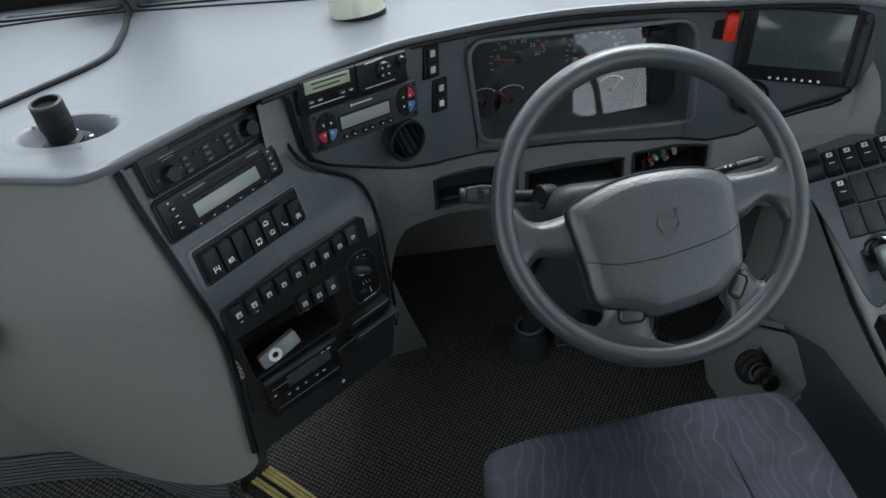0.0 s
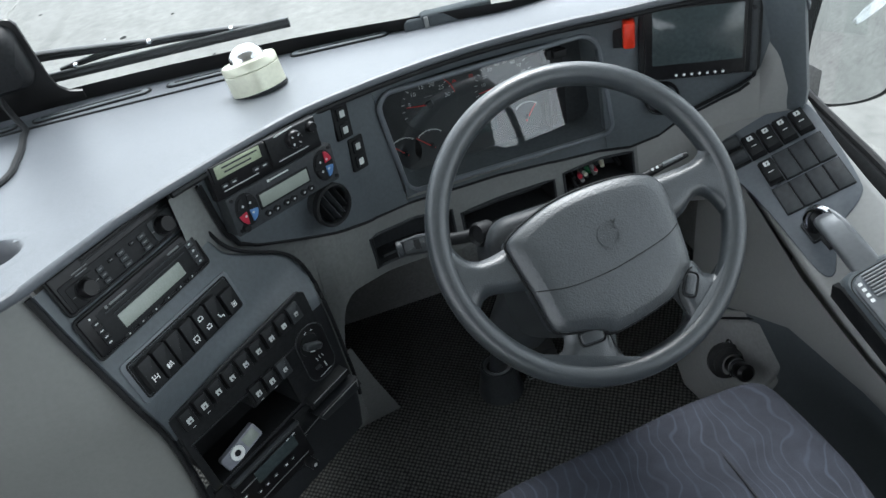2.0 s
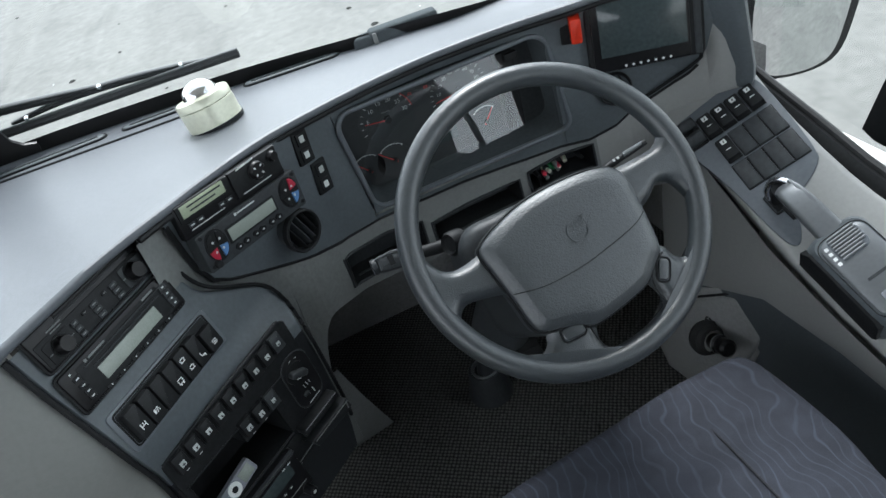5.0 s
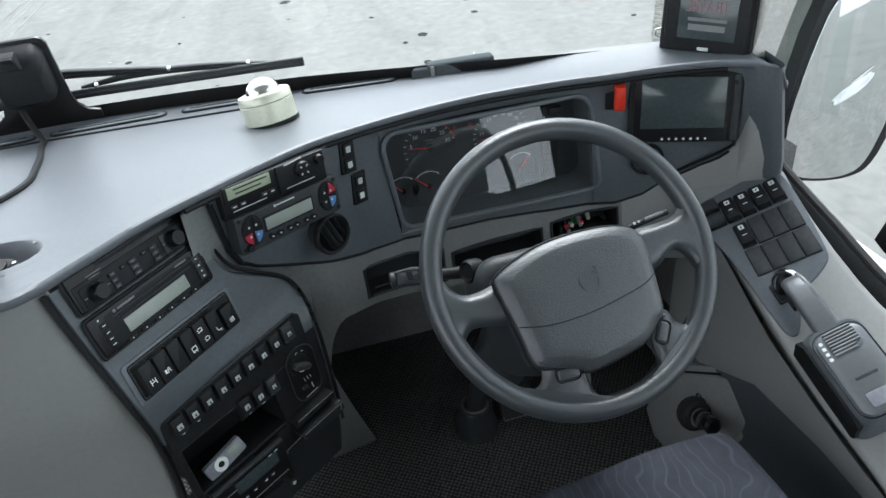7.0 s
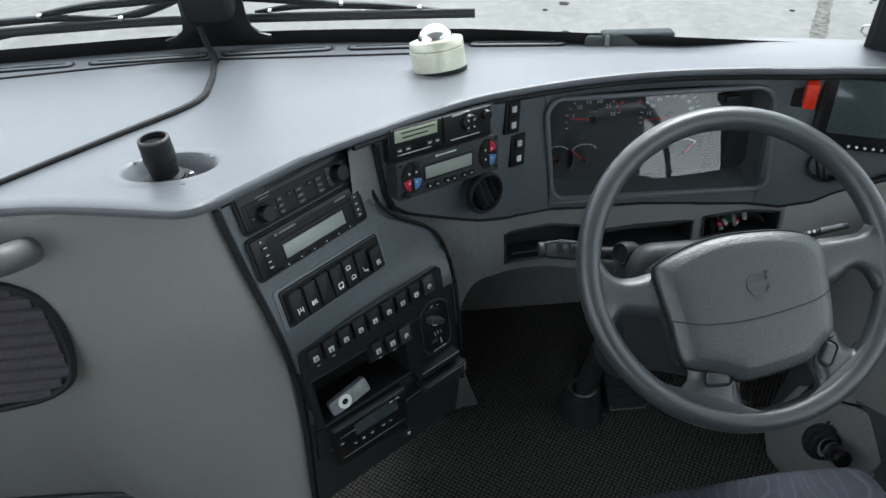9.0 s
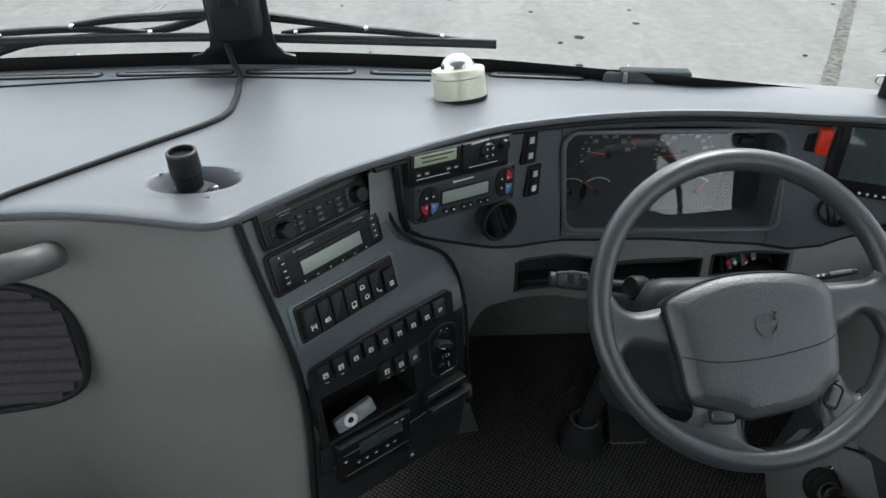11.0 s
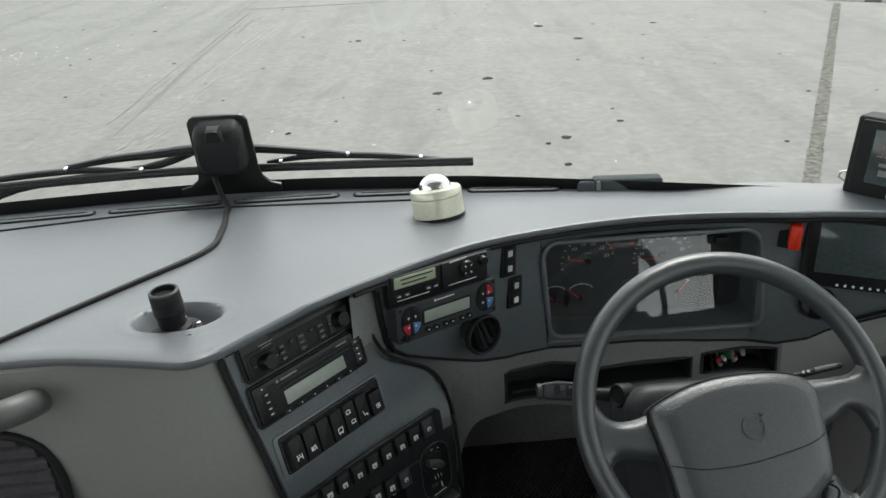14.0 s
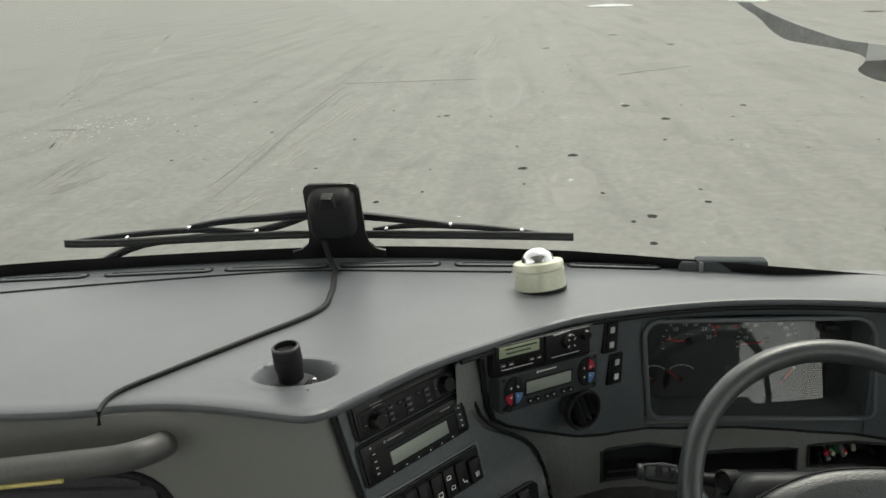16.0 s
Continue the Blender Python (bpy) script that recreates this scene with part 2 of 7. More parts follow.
for x, y, r0 in SPOTS:
    plate(blot(x, y, r0 * 0.85, r0 * 0.95, rnd, 10), 0.001, 0.004, bm=bm)
tagged(part("oil_spots", bm, M_OIL, m=Matrix.Translation((0, 0, GROUND_Z))), "small dark oil and tar spots on the concrete", "stains", kind="stuff")
bm = bmesh.new()
edge_l, edge_r = [], []
for k in range(260):
    t = k / 259
    x, y = 2.55 + 5.6 * t, 4.1 + 9.5 * t
    w = 0.045 + 0.022 * rnd.random()
    edge_l.append((x - w, y + w * 0.6)), edge_r.append((x + w, y - w * 0.6))
plate(edge_l + edge_r[::-1], 0.001, 0.004, bm=bm)
tagged(part("tar_joint", bm, M_TAR, m=Matrix.Translation((0, 0, GROUND_Z))), "dark patched joint line across the concrete", "stain", kind="structure")
# worn tyre marks, each a bundle of thin broken lines, dark or rubbed pale
M_RUBBED = material("rubbed_concrete", (0.23, 0.23, 0.212), 0.8, vary=0.12, scale=3)
M_SCUFF = material("tyre_scuff", (0.135, 0.135, 0.126), 0.8, vary=0.12, scale=3)
for mat, label, marks in ((M_SCUFF, "grey tyre scuffs on the concrete", ((-4.2, 16.0, -3.5, 27.0, 0.34), (-6.4, 8.3, -6.6, 10.4, 0.25), (-6.03, 8.1, -5.9, 9.2, 0.16), (-3.9, 7.2, -3.6, 17.4, 0.22), (-9.8, 15.0, -12.6, 23.0, 0.25), (-30, 60, -34, 66, 0.8))), (M_RUBBED, "pale rubbed tyre marks on the concrete", ((-3.5, 8.6, -2.9, 15.0, 0.28), (-12.8, 25.3, -19.5, 47.0, 0.75), (-10.6, 17.3, -13.5, 26.5, 0.4), (-3.6, 6.6, -3.2, 7.9, 0.2), (-0.6, 21, 0.4, 33, 0.4), (-7.2, 10.4, -8.6, 14, 0.3)))):
    bm = bmesh.new()
    for x0, y0, x1, y1, w in marks:
        a, b = Vector((x0, y0)), Vector((x1, y1))
        side = Vector((b.y - a.y, a.x - b.x)).normalized()
        for k in range(22):
            o = side * rnd.uniform(-w, w)
            t0 = rnd.uniform(0.0, 0.75)
            t1 = min(1.0, t0 + rnd.uniform(0.1, 0.45))
            p, q = a.lerp(b, t0) + o, a.lerp(b, t1) + o * rnd.uniform(0.85, 1.1)
            h = w * rnd.uniform(0.02, 0.07)
            m0 = (p + q) / 2 + side * rnd.uniform(-0.02, 0.02)
            plate([tuple(p), tuple(m0 + side * h), tuple(q), tuple(m0 - side * h)], 0.0005, 0.002 + 0.0004 * (k % 4), bm=bm)
    tagged(part("tyre_marks", bm, mat, m=Matrix.Translation((0, 0, GROUND_Z))), label, "stains", kind="stuff")
bm = bmesh.new()
for k in range(70):
    x, y = rnd.gauss(-7.7, 0.55), rnd.gauss(12.9, 0.6)
    plate(blot(x, y, rnd.uniform(0.008, 0.03), rnd.uniform(0.008, 0.03), rnd, 6), 0.001, 0.006, bm=bm)
for k in range(90):
    plate(blot(rnd.uniform(-14, 10), rnd.uniform(4, 26), rnd.uniform(0.008, 0.02), rnd.uniform(0.008, 0.02), rnd, 6), 0.001, 0.006, bm=bm)
tagged(part("ice_crumbs", bm, M_SNOW, m=Matrix.Translation((0, 0, GROUND_Z))), "white crumbs of ice and grit on the concrete", "ice crumbs", kind="stuff")
bm = bmesh.new()
for x0, y0, x1, y1 in ((-8.62, 12.70, -7.92, 12.63), (-3.9, 17.6, -0.6, 17.5), (2.81, 17.32, 4.82, 18.42)):
    pts = [(x0 + (x1 - x0) * k / 16, y0 + (y1 - y0) * k / 16 + rnd.uniform(-0.03, 0.03)) for k in range(17)]
    plate([(x, y + 0.012) for x, y in pts] + [(x, y - 0.012) for x, y in pts[::-1]], 0.001, 0.004, bm=bm)
tagged(part("ground_cracks", bm, M_OIL, m=Matrix.Translation((0, 0, GROUND_Z))), "thin dark cracks in the concrete", "cracks", kind="stuff")
PUDDLE = [(16.5, 52), (13.6, 41), (12.0, 34.2), (10.2, 28), (9.2, 24.0), (9.3, 22.6), (9.4, 21.4), (9.5, 20.2), (9.3, 18.8), (8.6, 17.5), (8.0, 16.6), (7.7, 15.4), (7.7, 14.6), (8.1, 14.0), (8.5, 13.6), (9.2, 13.1), (11.5, 12.4), (14.2, 13.2), (14.4, 15.4), (11.7, 16.9), (11.0, 17.3), (10.6, 18.2), (11.0, 20.2), (10.9, 21.7), (10.6, 22.9), (11.0, 25.2), (11.8, 29.8), (13.1, 35.7), (14.8, 43), (17.4, 52)]
tagged(part("puddle", plate(smooth_outline(PUDDLE, 2), 0.001, 0.005), M_WATER, m=Matrix.Translation((0, 0, GROUND_Z))), "shallow melt-water puddle on the concrete", "puddle")
for k, (cx, cy, rx, ry) in enumerate(((16.6, 49.0, 1.1, 2.4), (8.0, 49.5, 1.4, 1.8), (4.15, -3.05, 0.95, 0.40), (4.9, -3.55, 0.60, 0.06))):
    bm = plate(smooth_outline(blot(cx, cy, rx, ry, rnd, 16, 0.22), 2), 0.001, 0.05, 0.045, 4)
    tagged(part("snow_patch", bm, M_SNOW, m=Matrix.Translation((0, 0, GROUND_Z))), "patch of old melting snow on the concrete", "snow", "snow patches")

# unseen slab, added to block low sky in the puddle's reflection
bm = bmesh.new()
bmesh.ops.create_cube(bm, size=1, matrix=Matrix.Translation((51, 84, 6.0)) @ Matrix.Diagonal((66, 6, 14.0, 1)))
backdrop_slab = tagged(part("backdrop", bm, material("backdrop_grey", (0.26, 0.265, 0.27), 0.7, vary=0.15, scale=0.3)), "unseen grey slab beyond the yard, for the puddle's reflection", "building", kind="structure")
M_PATCH_WHITE = material("backdrop_white", (0.72, 0.73, 0.72), 0.6, vary=0.06, scale=0.5)
M_PATCH_DARK = material("dark_patch", (0.05, 0.052, 0.055), 0.6, vary=0.2, scale=0.5)
M_BAND = material("red_band", (0.32, 0.025, 0.03), 0.5, vary=0.08, scale=0.8)
UPRIGHT = Matrix.Translation((0, 81, 0)) @ Matrix.Rotation(radians(90), 4, "X")
# patches placed to fit the puddle's reflection in the camera's view
for nm, pts, d, mat in (("white_patch", [(40.2, 0), (54, 0), (54, 12.4), (40.2, 12.4)], 0.05, M_PATCH_WHITE), ("dark_patch", [(38.6, 7.2), (42.3, 7.2), (45.2, 10.4), (38.6, 10.4)], 0.08, M_PATCH_DARK), ("red_band", [(42.2, 7.2), (43.0, 7.2), (46.0, 10.4), (44.4, 10.4)], 0.12, M_BAND), ("dark_edge", [(43.2, 7.2), (43.5, 7.2), (46.6, 10.4), (46.3, 10.4)], 0.12, M_PATCH_DARK),
                       ("dark_streak", [(46.9, 6.6), (47.05, 6.6), (47.3, 10.6), (47.15, 10.6)], 0.12, M_PATCH_DARK), ("grey_patch", [(51.4, 0), (53.4, 0), (53.4, 10.8), (51.4, 10.8)], 0.08, M_TAR), ("dark_patch", [(54.2, 0), (60, 0), (60, 12), (54.2, 12)], 0.08, M_PATCH_DARK)):
    part(nm, plate(pts, 0.0, d, m=UPRIGHT), mat, backdrop_slab)

# ---- the dash: lip line in plan, windscreen line in plan ----
LIP = [(-1.75, -0.05), (-1.08, -0.05), (-0.95, -0.030), (-0.88, -0.027), (-0.815, -0.038), (-0.751, -0.055), (-0.70, -0.067), (-0.669, -0.049), (-0.639, -0.010),
       (-0.60, 0.042), (-0.574, 0.076), (-0.525, 0.126), (-0.47, 0.174), (-0.407, 0.228), (-0.32, 0.29), (-0.226, 0.327), (-0.132, 0.352),
       (-0.035, 0.365), (0.05, 0.363), (0.14, 0.35), (0.226, 0.328), (0.292, 0.316), (0.36, 0.295), (0.406, 0.273), (0.44, 0.238), (0.460, 0.210), (0.476, 0.199), (0.487, 0.199), (0.495, 0.208), (0.500, 0.24)]
FRONT = [(-1.95, 0.50), (-1.55, 0.65), (-1.32, 0.695), (-1.07, 0.73), (-0.89, 0.745), (-0.74, 0.742), (-0.58, 0.72), (-0.43, 0.685), (-0.25, 0.635), (-0.09, 0.58), (0.10, 0.51), (0.25, 0.455), (0.40, 0.39), (0.52, 0.30), (0.60, 0.20)]


def front_y(x):
    return along(FRONT, x)


lip = smooth_line([(x, y, 0) for x, y in LIP], 0.012)
rows = []
for q in lip:
    d = Vector((0, 1, 0)) if q.x < 0.40 else Vector((0.35, 1, 0)).normalized()
    far = front_y(q.x) + 0.02
    # the lip folds down at the end, into the dash end
    z = dash_z(q.y) - (0.0 if q.x < 0.435 else 0.05 - math.sqrt(max(0.0, 0.05 ** 2 - min(q.x - 0.435, 0.05) ** 2)) * 0.8 - 0.01)
    col = [Vector((q.x, q.y + dy, z - dz)) for dy, dz in ((0.06, 0.017), (0.020, 0.0165), (0.008, 0.0155), (0.002, 0.0125), (0.0, 0.009), (0.0003, 0.0045), (0.0018, 0.0015), (0.006, 0.0))]
    for k in range(1, 37):
        y = q.y + 0.006 + (far - q.y - 0.006) * k / 36
        rise = max(0.0, min(1.0, (q.x - 0.06) / 0.18))
        col.append(Vector((q.x, y, dash_z(y) - (dash_z(q.y) - z) * (1 - k / 36) + 0.017 * rise * rise * (3 - 2 * rise) * (k / 36) ** 2)))
    rows.append(col)
bm = loft(rows)
BOWL = (-0.745, 0.072, 0.062, 0.050)
gone = [f for f in bm.faces if ((f.calc_center_median().x - BOWL[0]) / BOWL[2]) ** 2 + ((f.calc_center_median().y - BOWL[1]) / BOWL[3]) ** 2 < 1.25]
bmesh.ops.delete(bm, geom=gone, context="FACES")
# black bead put under the lip as its shade
shade_gap = [(r[0].x, r[4].y + 0.005, r[0].z - 0.001) for r in rows if -0.52 < r[0].x < 0.42]
tagged(part("lip_shade", tube(shade_gap, 0.0042, 6), M_BLACK), "black bead standing for the shadow gap under the dash lip", "trim", kind="structure")
dash_top = tagged(part("dash_top", bm, M_DASH), "grey soft plastic dash top with a rounded overhanging lip", "dashboard", kind="structure")

# ---- fascia round the driver ----
FASCIA = [(-0.56, 0.09), (-0.50, 0.165), (-0.46, 0.205), (-0.39, 0.243), (-0.317, 0.287), (-0.255, 0.338), (-0.18, 0.378), (-0.10, 0.392), (0.0, 0.398), (0.10, 0.392), (0.20, 0.373), (0.25, 0.347), (0.325, 0.322), (0.40, 0.287), (0.45, 0.255), (0.50, 0.215)]
GROOVE = [(-0.56, 0.96), (-0.487, 0.91), (-0.483, 0.853), (-0.479, 0.821), (-0.469, 0.789), (-0.448, 0.769), (-0.403, 0.743), (-0.343, 0.708), (-0.266, 0.668), (-0.18, 0.648), (-0.11, 0.638), (0.116, 0.629), (0.20, 0.633), (0.25, 0.638), (0.30, 0.655), (0.338, 0.684), (0.38, 0.708), (0.423, 0.734), (0.444, 0.757), (0.456, 0.80), (0.464, 0.86), (0.468, 0.95)]
CLUSTER = (-0.190, 0.212, 0.664, 0.868)
xs = sorted({round(-0.55 + 0.0125 * k, 4) for k in range(84)} | {CLUSTER[0], CLUSTER[1], -0.487, -0.485, -0.483, -0.481, -0.479, -0.4735, -0.469, -0.455})


def fascia_y(x):
    return along(FASCIA, x)


def fascia_top(x):
    return dash_z(fascia_y(x)) - 0.016


def sheared(x, z):
    """Leans the opening to fit the camera's view: its upper part sits further left."""
    w = max(0.0, min(1.0, (x + 0.25) / 0.04, (0.27 - x) / 0.04))
    return x - 0.11 * w * (z - 0.77) * max(0.0, min(1.0, (z - 0.64) / 0.03))


def cluster_edge(x):
    """Bottom and top of the opening with rounded corners."""
    d = min(x - CLUSTER[0], CLUSTER[1] - x)
    k = 0.0 if d >= 0.03 else 0.03 - math.sqrt(max(0.0, 0.03 ** 2 - (0.03 - d) ** 2))
    return CLUSTER[2] + k, CLUSTER[3] - k


xs = sorted(set(xs) | {CLUSTER[0] + 0.004, CLUSTER[0] + 0.012, CLUSTER[1] - 0.004, CLUSTER[1] - 0.012})
bm = bmesh.new()
for xa, xb in zip(xs, xs[1:]):
    ya, yb = fascia_y(xa), fascia_y(xb)
    ga, gb, ta, tb = along(GROOVE, xa), along(GROOVE, xb), fascia_top(xa), fascia_top(xb)
    if ga > ta - 0.002 or gb > tb - 0.002:
        continue
    if xa >= CLUSTER[0] - 1e-6 and xb <= CLUSTER[1] + 1e-6:
        (la, ha), (lb, hb) = cluster_edge(xa), cluster_edge(xb)
        spans = [(ga, gb, la, lb), (ha, hb, ta, tb)]
    else:
        spans = [(ga, gb, ta, tb)]
    for a0, b0, a1, b1 in spans:
        bm.faces.new([bm.verts.new(p) for p in ((xa, ya, a0), (xb, yb, b0), (xb, yb, b1), (xa, ya, a1))])
bmesh.ops.remove_doubles(bm, verts=bm.verts[:], dist=1e-5)
ext = bmesh.ops.extrude_face_region(bm, geom=bm.faces[:])
bmesh.ops.translate(bm, vec=(0, 0.014, 0), verts=[v for v in ext["geom"] if isinstance(v, bmesh.types.BMVert)])
for v in bm.verts:
    v.co.x = sheared(v.co.x, v.co.z)
fascia = tagged(part("fascia", bm, M_FASCIA), "dark blue-grey plastic instrument fascia curving round the driver", "dashboard", kind="structure")
# a black gap follows the foot of the fascia, then the lower dash
gap = [(x, fascia_y(x) + 0.004, along(GROOVE, x) - 0.003) for x in xs if x < 0.44 and along(GROOVE, x) < fascia_top(x) - 0.012]
tagged(part("fascia_gasket", tube(gap, 0.0045, 6), M_BLACK), "black gap under the fascia edge", "trim", kind="structure")
# openings: left and right end, foot and head at each end
POCKETS = [(-0.272, -0.108, 0.574, 0.634, 0.520, 0.594), (-0.085, 0.104, 0.535, 0.580, 0.545, 0.588), (0.128, 0.252, 0.555, 0.597, 0.578, 0.624)]
lx = sorted({round(x, 4) for x in xs if x >= -0.53} | {p for q in POCKETS for p in q[:2]} | {-0.380, -0.376, -0.372, -0.366, -0.356})


def lower_y(x, z):
    back = min(1.0, max(0.0, (-0.335 - x) / 0.07))
    back = 0.016 * back * back * (3 - 2 * back)
    return fascia_y(x) + 0.004 + back + 0.15 * max(0.0, 0.5 - z) - 0.012 * min(1, max(0, (along(GROOVE, x) - z) / 0.08))


def arch_z(x):
    """The lower edge of the panel, an arch over the footwell."""
    if x < -0.405:
        return 0.62
    if x < -0.3795:
        return 0.22
    if x < -0.32:
        return 0.572 - 0.13 * ((-0.32 - x) / 0.059) ** 3
    return max(0.500, 0.572 - 0.38 * (x + 0.32))


def pocket_z(q, x):
    t = (x - q[0]) / (q[1] - q[0])
    return q[2] + (q[4] - q[2]) * t, q[3] + (q[5] - q[3]) * t


bm = bmesh.new()
for xa, xb in zip(lx, lx[1:]):
    za, zb = arch_z(xa), arch_z(xb)
    if xb > -0.3795 > xa or xb == -0.376:
        za = max(za, 0.22)
    top_a, top_b = min(along(GROOVE, xa) + 0.02, 0.915), min(along(GROOVE, xb) + 0.02, 0.915)
    mid = (xa + xb) / 2
    cells = [(za, zb, top_a, top_b)]
    for q in POCKETS:
        if q[0] < mid < q[1]:
            (la, ha), (lb, hb) = pocket_z(q, xa), pocket_z(q, xb)
            cells = [(za, zb, la, lb), (ha, hb, top_a, top_b)]
    for a0, b0, a1, b1 in cells:
        k = max(1, round((a1 - a0) / 0.02))
        for j in range(k):
            q = [(xa, a0 + (a1 - a0) * j / k), (xb, b0 + (b1 - b0) * j / k), (xb, b0 + (b1 - b0) * (j + 1) / k), (xa, a0 + (a1 - a0) * (j + 1) / k)]
            bm.faces.new([bm.verts.new((x, lower_y(x, z), z)) for x, z in q])
bmesh.ops.remove_doubles(bm, verts=bm.verts[:], dist=1e-5)
ext = bmesh.ops.extrude_face_region(bm, geom=bm.faces[:])
bmesh.ops.translate(bm, vec=(0, 0.016, 0), verts=[v for v in ext["geom"] if isinstance(v, bmesh.types.BMVert)])
# the right end is split off and coloured paler, standing for window light
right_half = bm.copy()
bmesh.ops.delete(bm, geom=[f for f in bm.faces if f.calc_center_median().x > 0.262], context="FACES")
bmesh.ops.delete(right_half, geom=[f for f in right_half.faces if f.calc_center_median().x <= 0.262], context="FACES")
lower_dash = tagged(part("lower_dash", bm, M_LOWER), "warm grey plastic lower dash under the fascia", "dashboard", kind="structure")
tagged(part("lower_dash_end", right_half, M_SIDE), "grey plastic end of the lower dash, paled as if window-lit", "dashboard", kind="structure")

# ---- console left of the wheel ----
S1 = plane_frame((-0.6367, -0.0002, 0.817), (0.733, -0.596, 0.329))
P1 = S1 @ Matrix.Rotation(radians(-4.0), 4, "Z")
P2 = plane_frame((-0.6081, 0.0017, 0.6821), (0.5742, -0.8105, 0.1155), 1.6)
P3 = plane_frame((-0.4171, 0.1998, 0.8416), (0.539, -0.837, 0.093), -4.5)
P5 = plane_frame((0.4156, 0.2277, 0.6575), (-0.465, -0.239, 0.853))
P6 = plane_frame((0.3247, 0.3219, 0.7715), (-0.407, -0.901, 0.148))


def mm(pts):
    return [(p[0] / 1000, p[1] / 1000) for p in pts]


def spot(fr, pts):
    return [fr @ Vector([c / 1000 for c in p]) for p in pts]


def sampled(line, n):
    ls = [0.0]
    for a, b in zip(line, line[1:]):
        ls.append(ls[-1] + (b - a).length)
    out = []
    for k in range(n):
        d = ls[-1] * k / (n - 1)
        i = min(max(j for j in range(len(ls)) if ls[j] <= d + 1e-9), len(line) - 2)
        out.append(line[i].lerp(line[i + 1], (d - ls[i]) / max(1e-9, ls[i + 1] - ls[i])))
    return out


console = thing("radio_console", "blue-grey plastic console with radios and rocker switches", "console")
# its face in one piece: left edge and right edge, above and below the rounded fold
left_up = spot(S1, [(-19, 112, 0), (-19, 50, 0), (-17, 0, 0), (-15, -60, 0), (-14, -88, 0), (-14, -102, -2)])
left_lo = spot(P2, [(-18, 4, -4), (-17, -40, -4), (-20, -100, -4), (-27, -160, -4), (-36, -220, -4), (-46, -292, -4)])
right_up = spot(S1, [(208, 100, 0), (212, 50, 0), (213, 11, 0), (218, -16, 0), (233, -38, 0), (270, -68, 0), (302, -93, 0), (320, -110, 0), (331, -130, 0), (334, -146, -3)])
right_lo = spot(P2, [(274, 8, -4), (271, -20, -4), (269, -80, -4), (264, -153, -4), (261, -200, -4), (254, -240, -4), (240, -286, -4)])
le = sampled(smooth_line(left_up, 0.01), 34) + sampled(smooth_line(left_lo, 0.01), 40)
ri = sampled(smooth_line(right_up, 0.006), 34) + sampled(smooth_line(right_lo, 0.01), 40)
rows, bead = [], []
for i, (a, b) in enumerate(zip(le, ri)):
    nrm = (S1 if i < 30 else P2 if i > 38 else S1.lerp(P2, (i - 30) / 8)).to_3x3().col[2].normalized()
    tan = (ri[min(i + 1, 73)] - ri[max(i - 1, 0)]).normalized()
    out = nrm.cross(tan).normalized()
    if out.x < 0:
        out = -out
    row = [a - nrm * 0.03, a - nrm * 0.004, a.lerp(b, 0.006)] + [a.lerp(b, k / 14) for k in range(1, 14)] + [a.lerp(b, 0.98), b]
    row += [b + out * u - nrm * w for u, w in ((0.003, 0.0008), (0.006, 0.003), (0.008, 0.007), (0.0085, 0.014), (0.0085, 0.07))]
    rows.append(row)
    bead.append(b + out * 0.0095 + nrm * 0.0008)
for _ in range(10):
    bead = [p if not 0 < i < 73 else (bead[i - 1] + bead[i + 1]) / 2 for i, p in enumerate(bead)]
    rows = [r if not 27 <= i <= 44 else [p.lerp((rows[i - 1][k] + rows[i + 1][k]) / 2, 0.5) for k, p in enumerate(r)] for i, r in enumerate(rows)]
part("body", loft(rows[:40]), M_FASCIA, console)
POCKET = [(-2, -56), (96, -56), (96, -84), (162, -84), (162, -144), (-2, -144)]
foot_row = [p - P2.to_3x3().col[2] * 0.10 for p in rows[-1]]
bm = loft(rows[39:] + [foot_row])
into = P2.inverted()
cells = [(f, into @ f.calc_center_median()) for f in bm.faces]
bmesh.ops.delete(bm, geom=[f for f, c in cells if -0.012 < c.x < 0.168 and -0.150 < c.y < -0.050 and c.z > -0.03], context="FACES")
# lower body coloured darker than the body above, in place of shade
part("lower_body", bm, M_SLATE, console)
part("trim_bead", tube([r[1] + Vector((-0.004, -0.002, 0)) for r in rows[::3]], 0.0042, 6), M_BLACK, console)
part("gap_bead", tube(bead[:66], 0.0032, 6), M_BLACK, console)

# ---- floors ----
FLOOR_Z, GANGWAY_Z = 0.0, 0.20


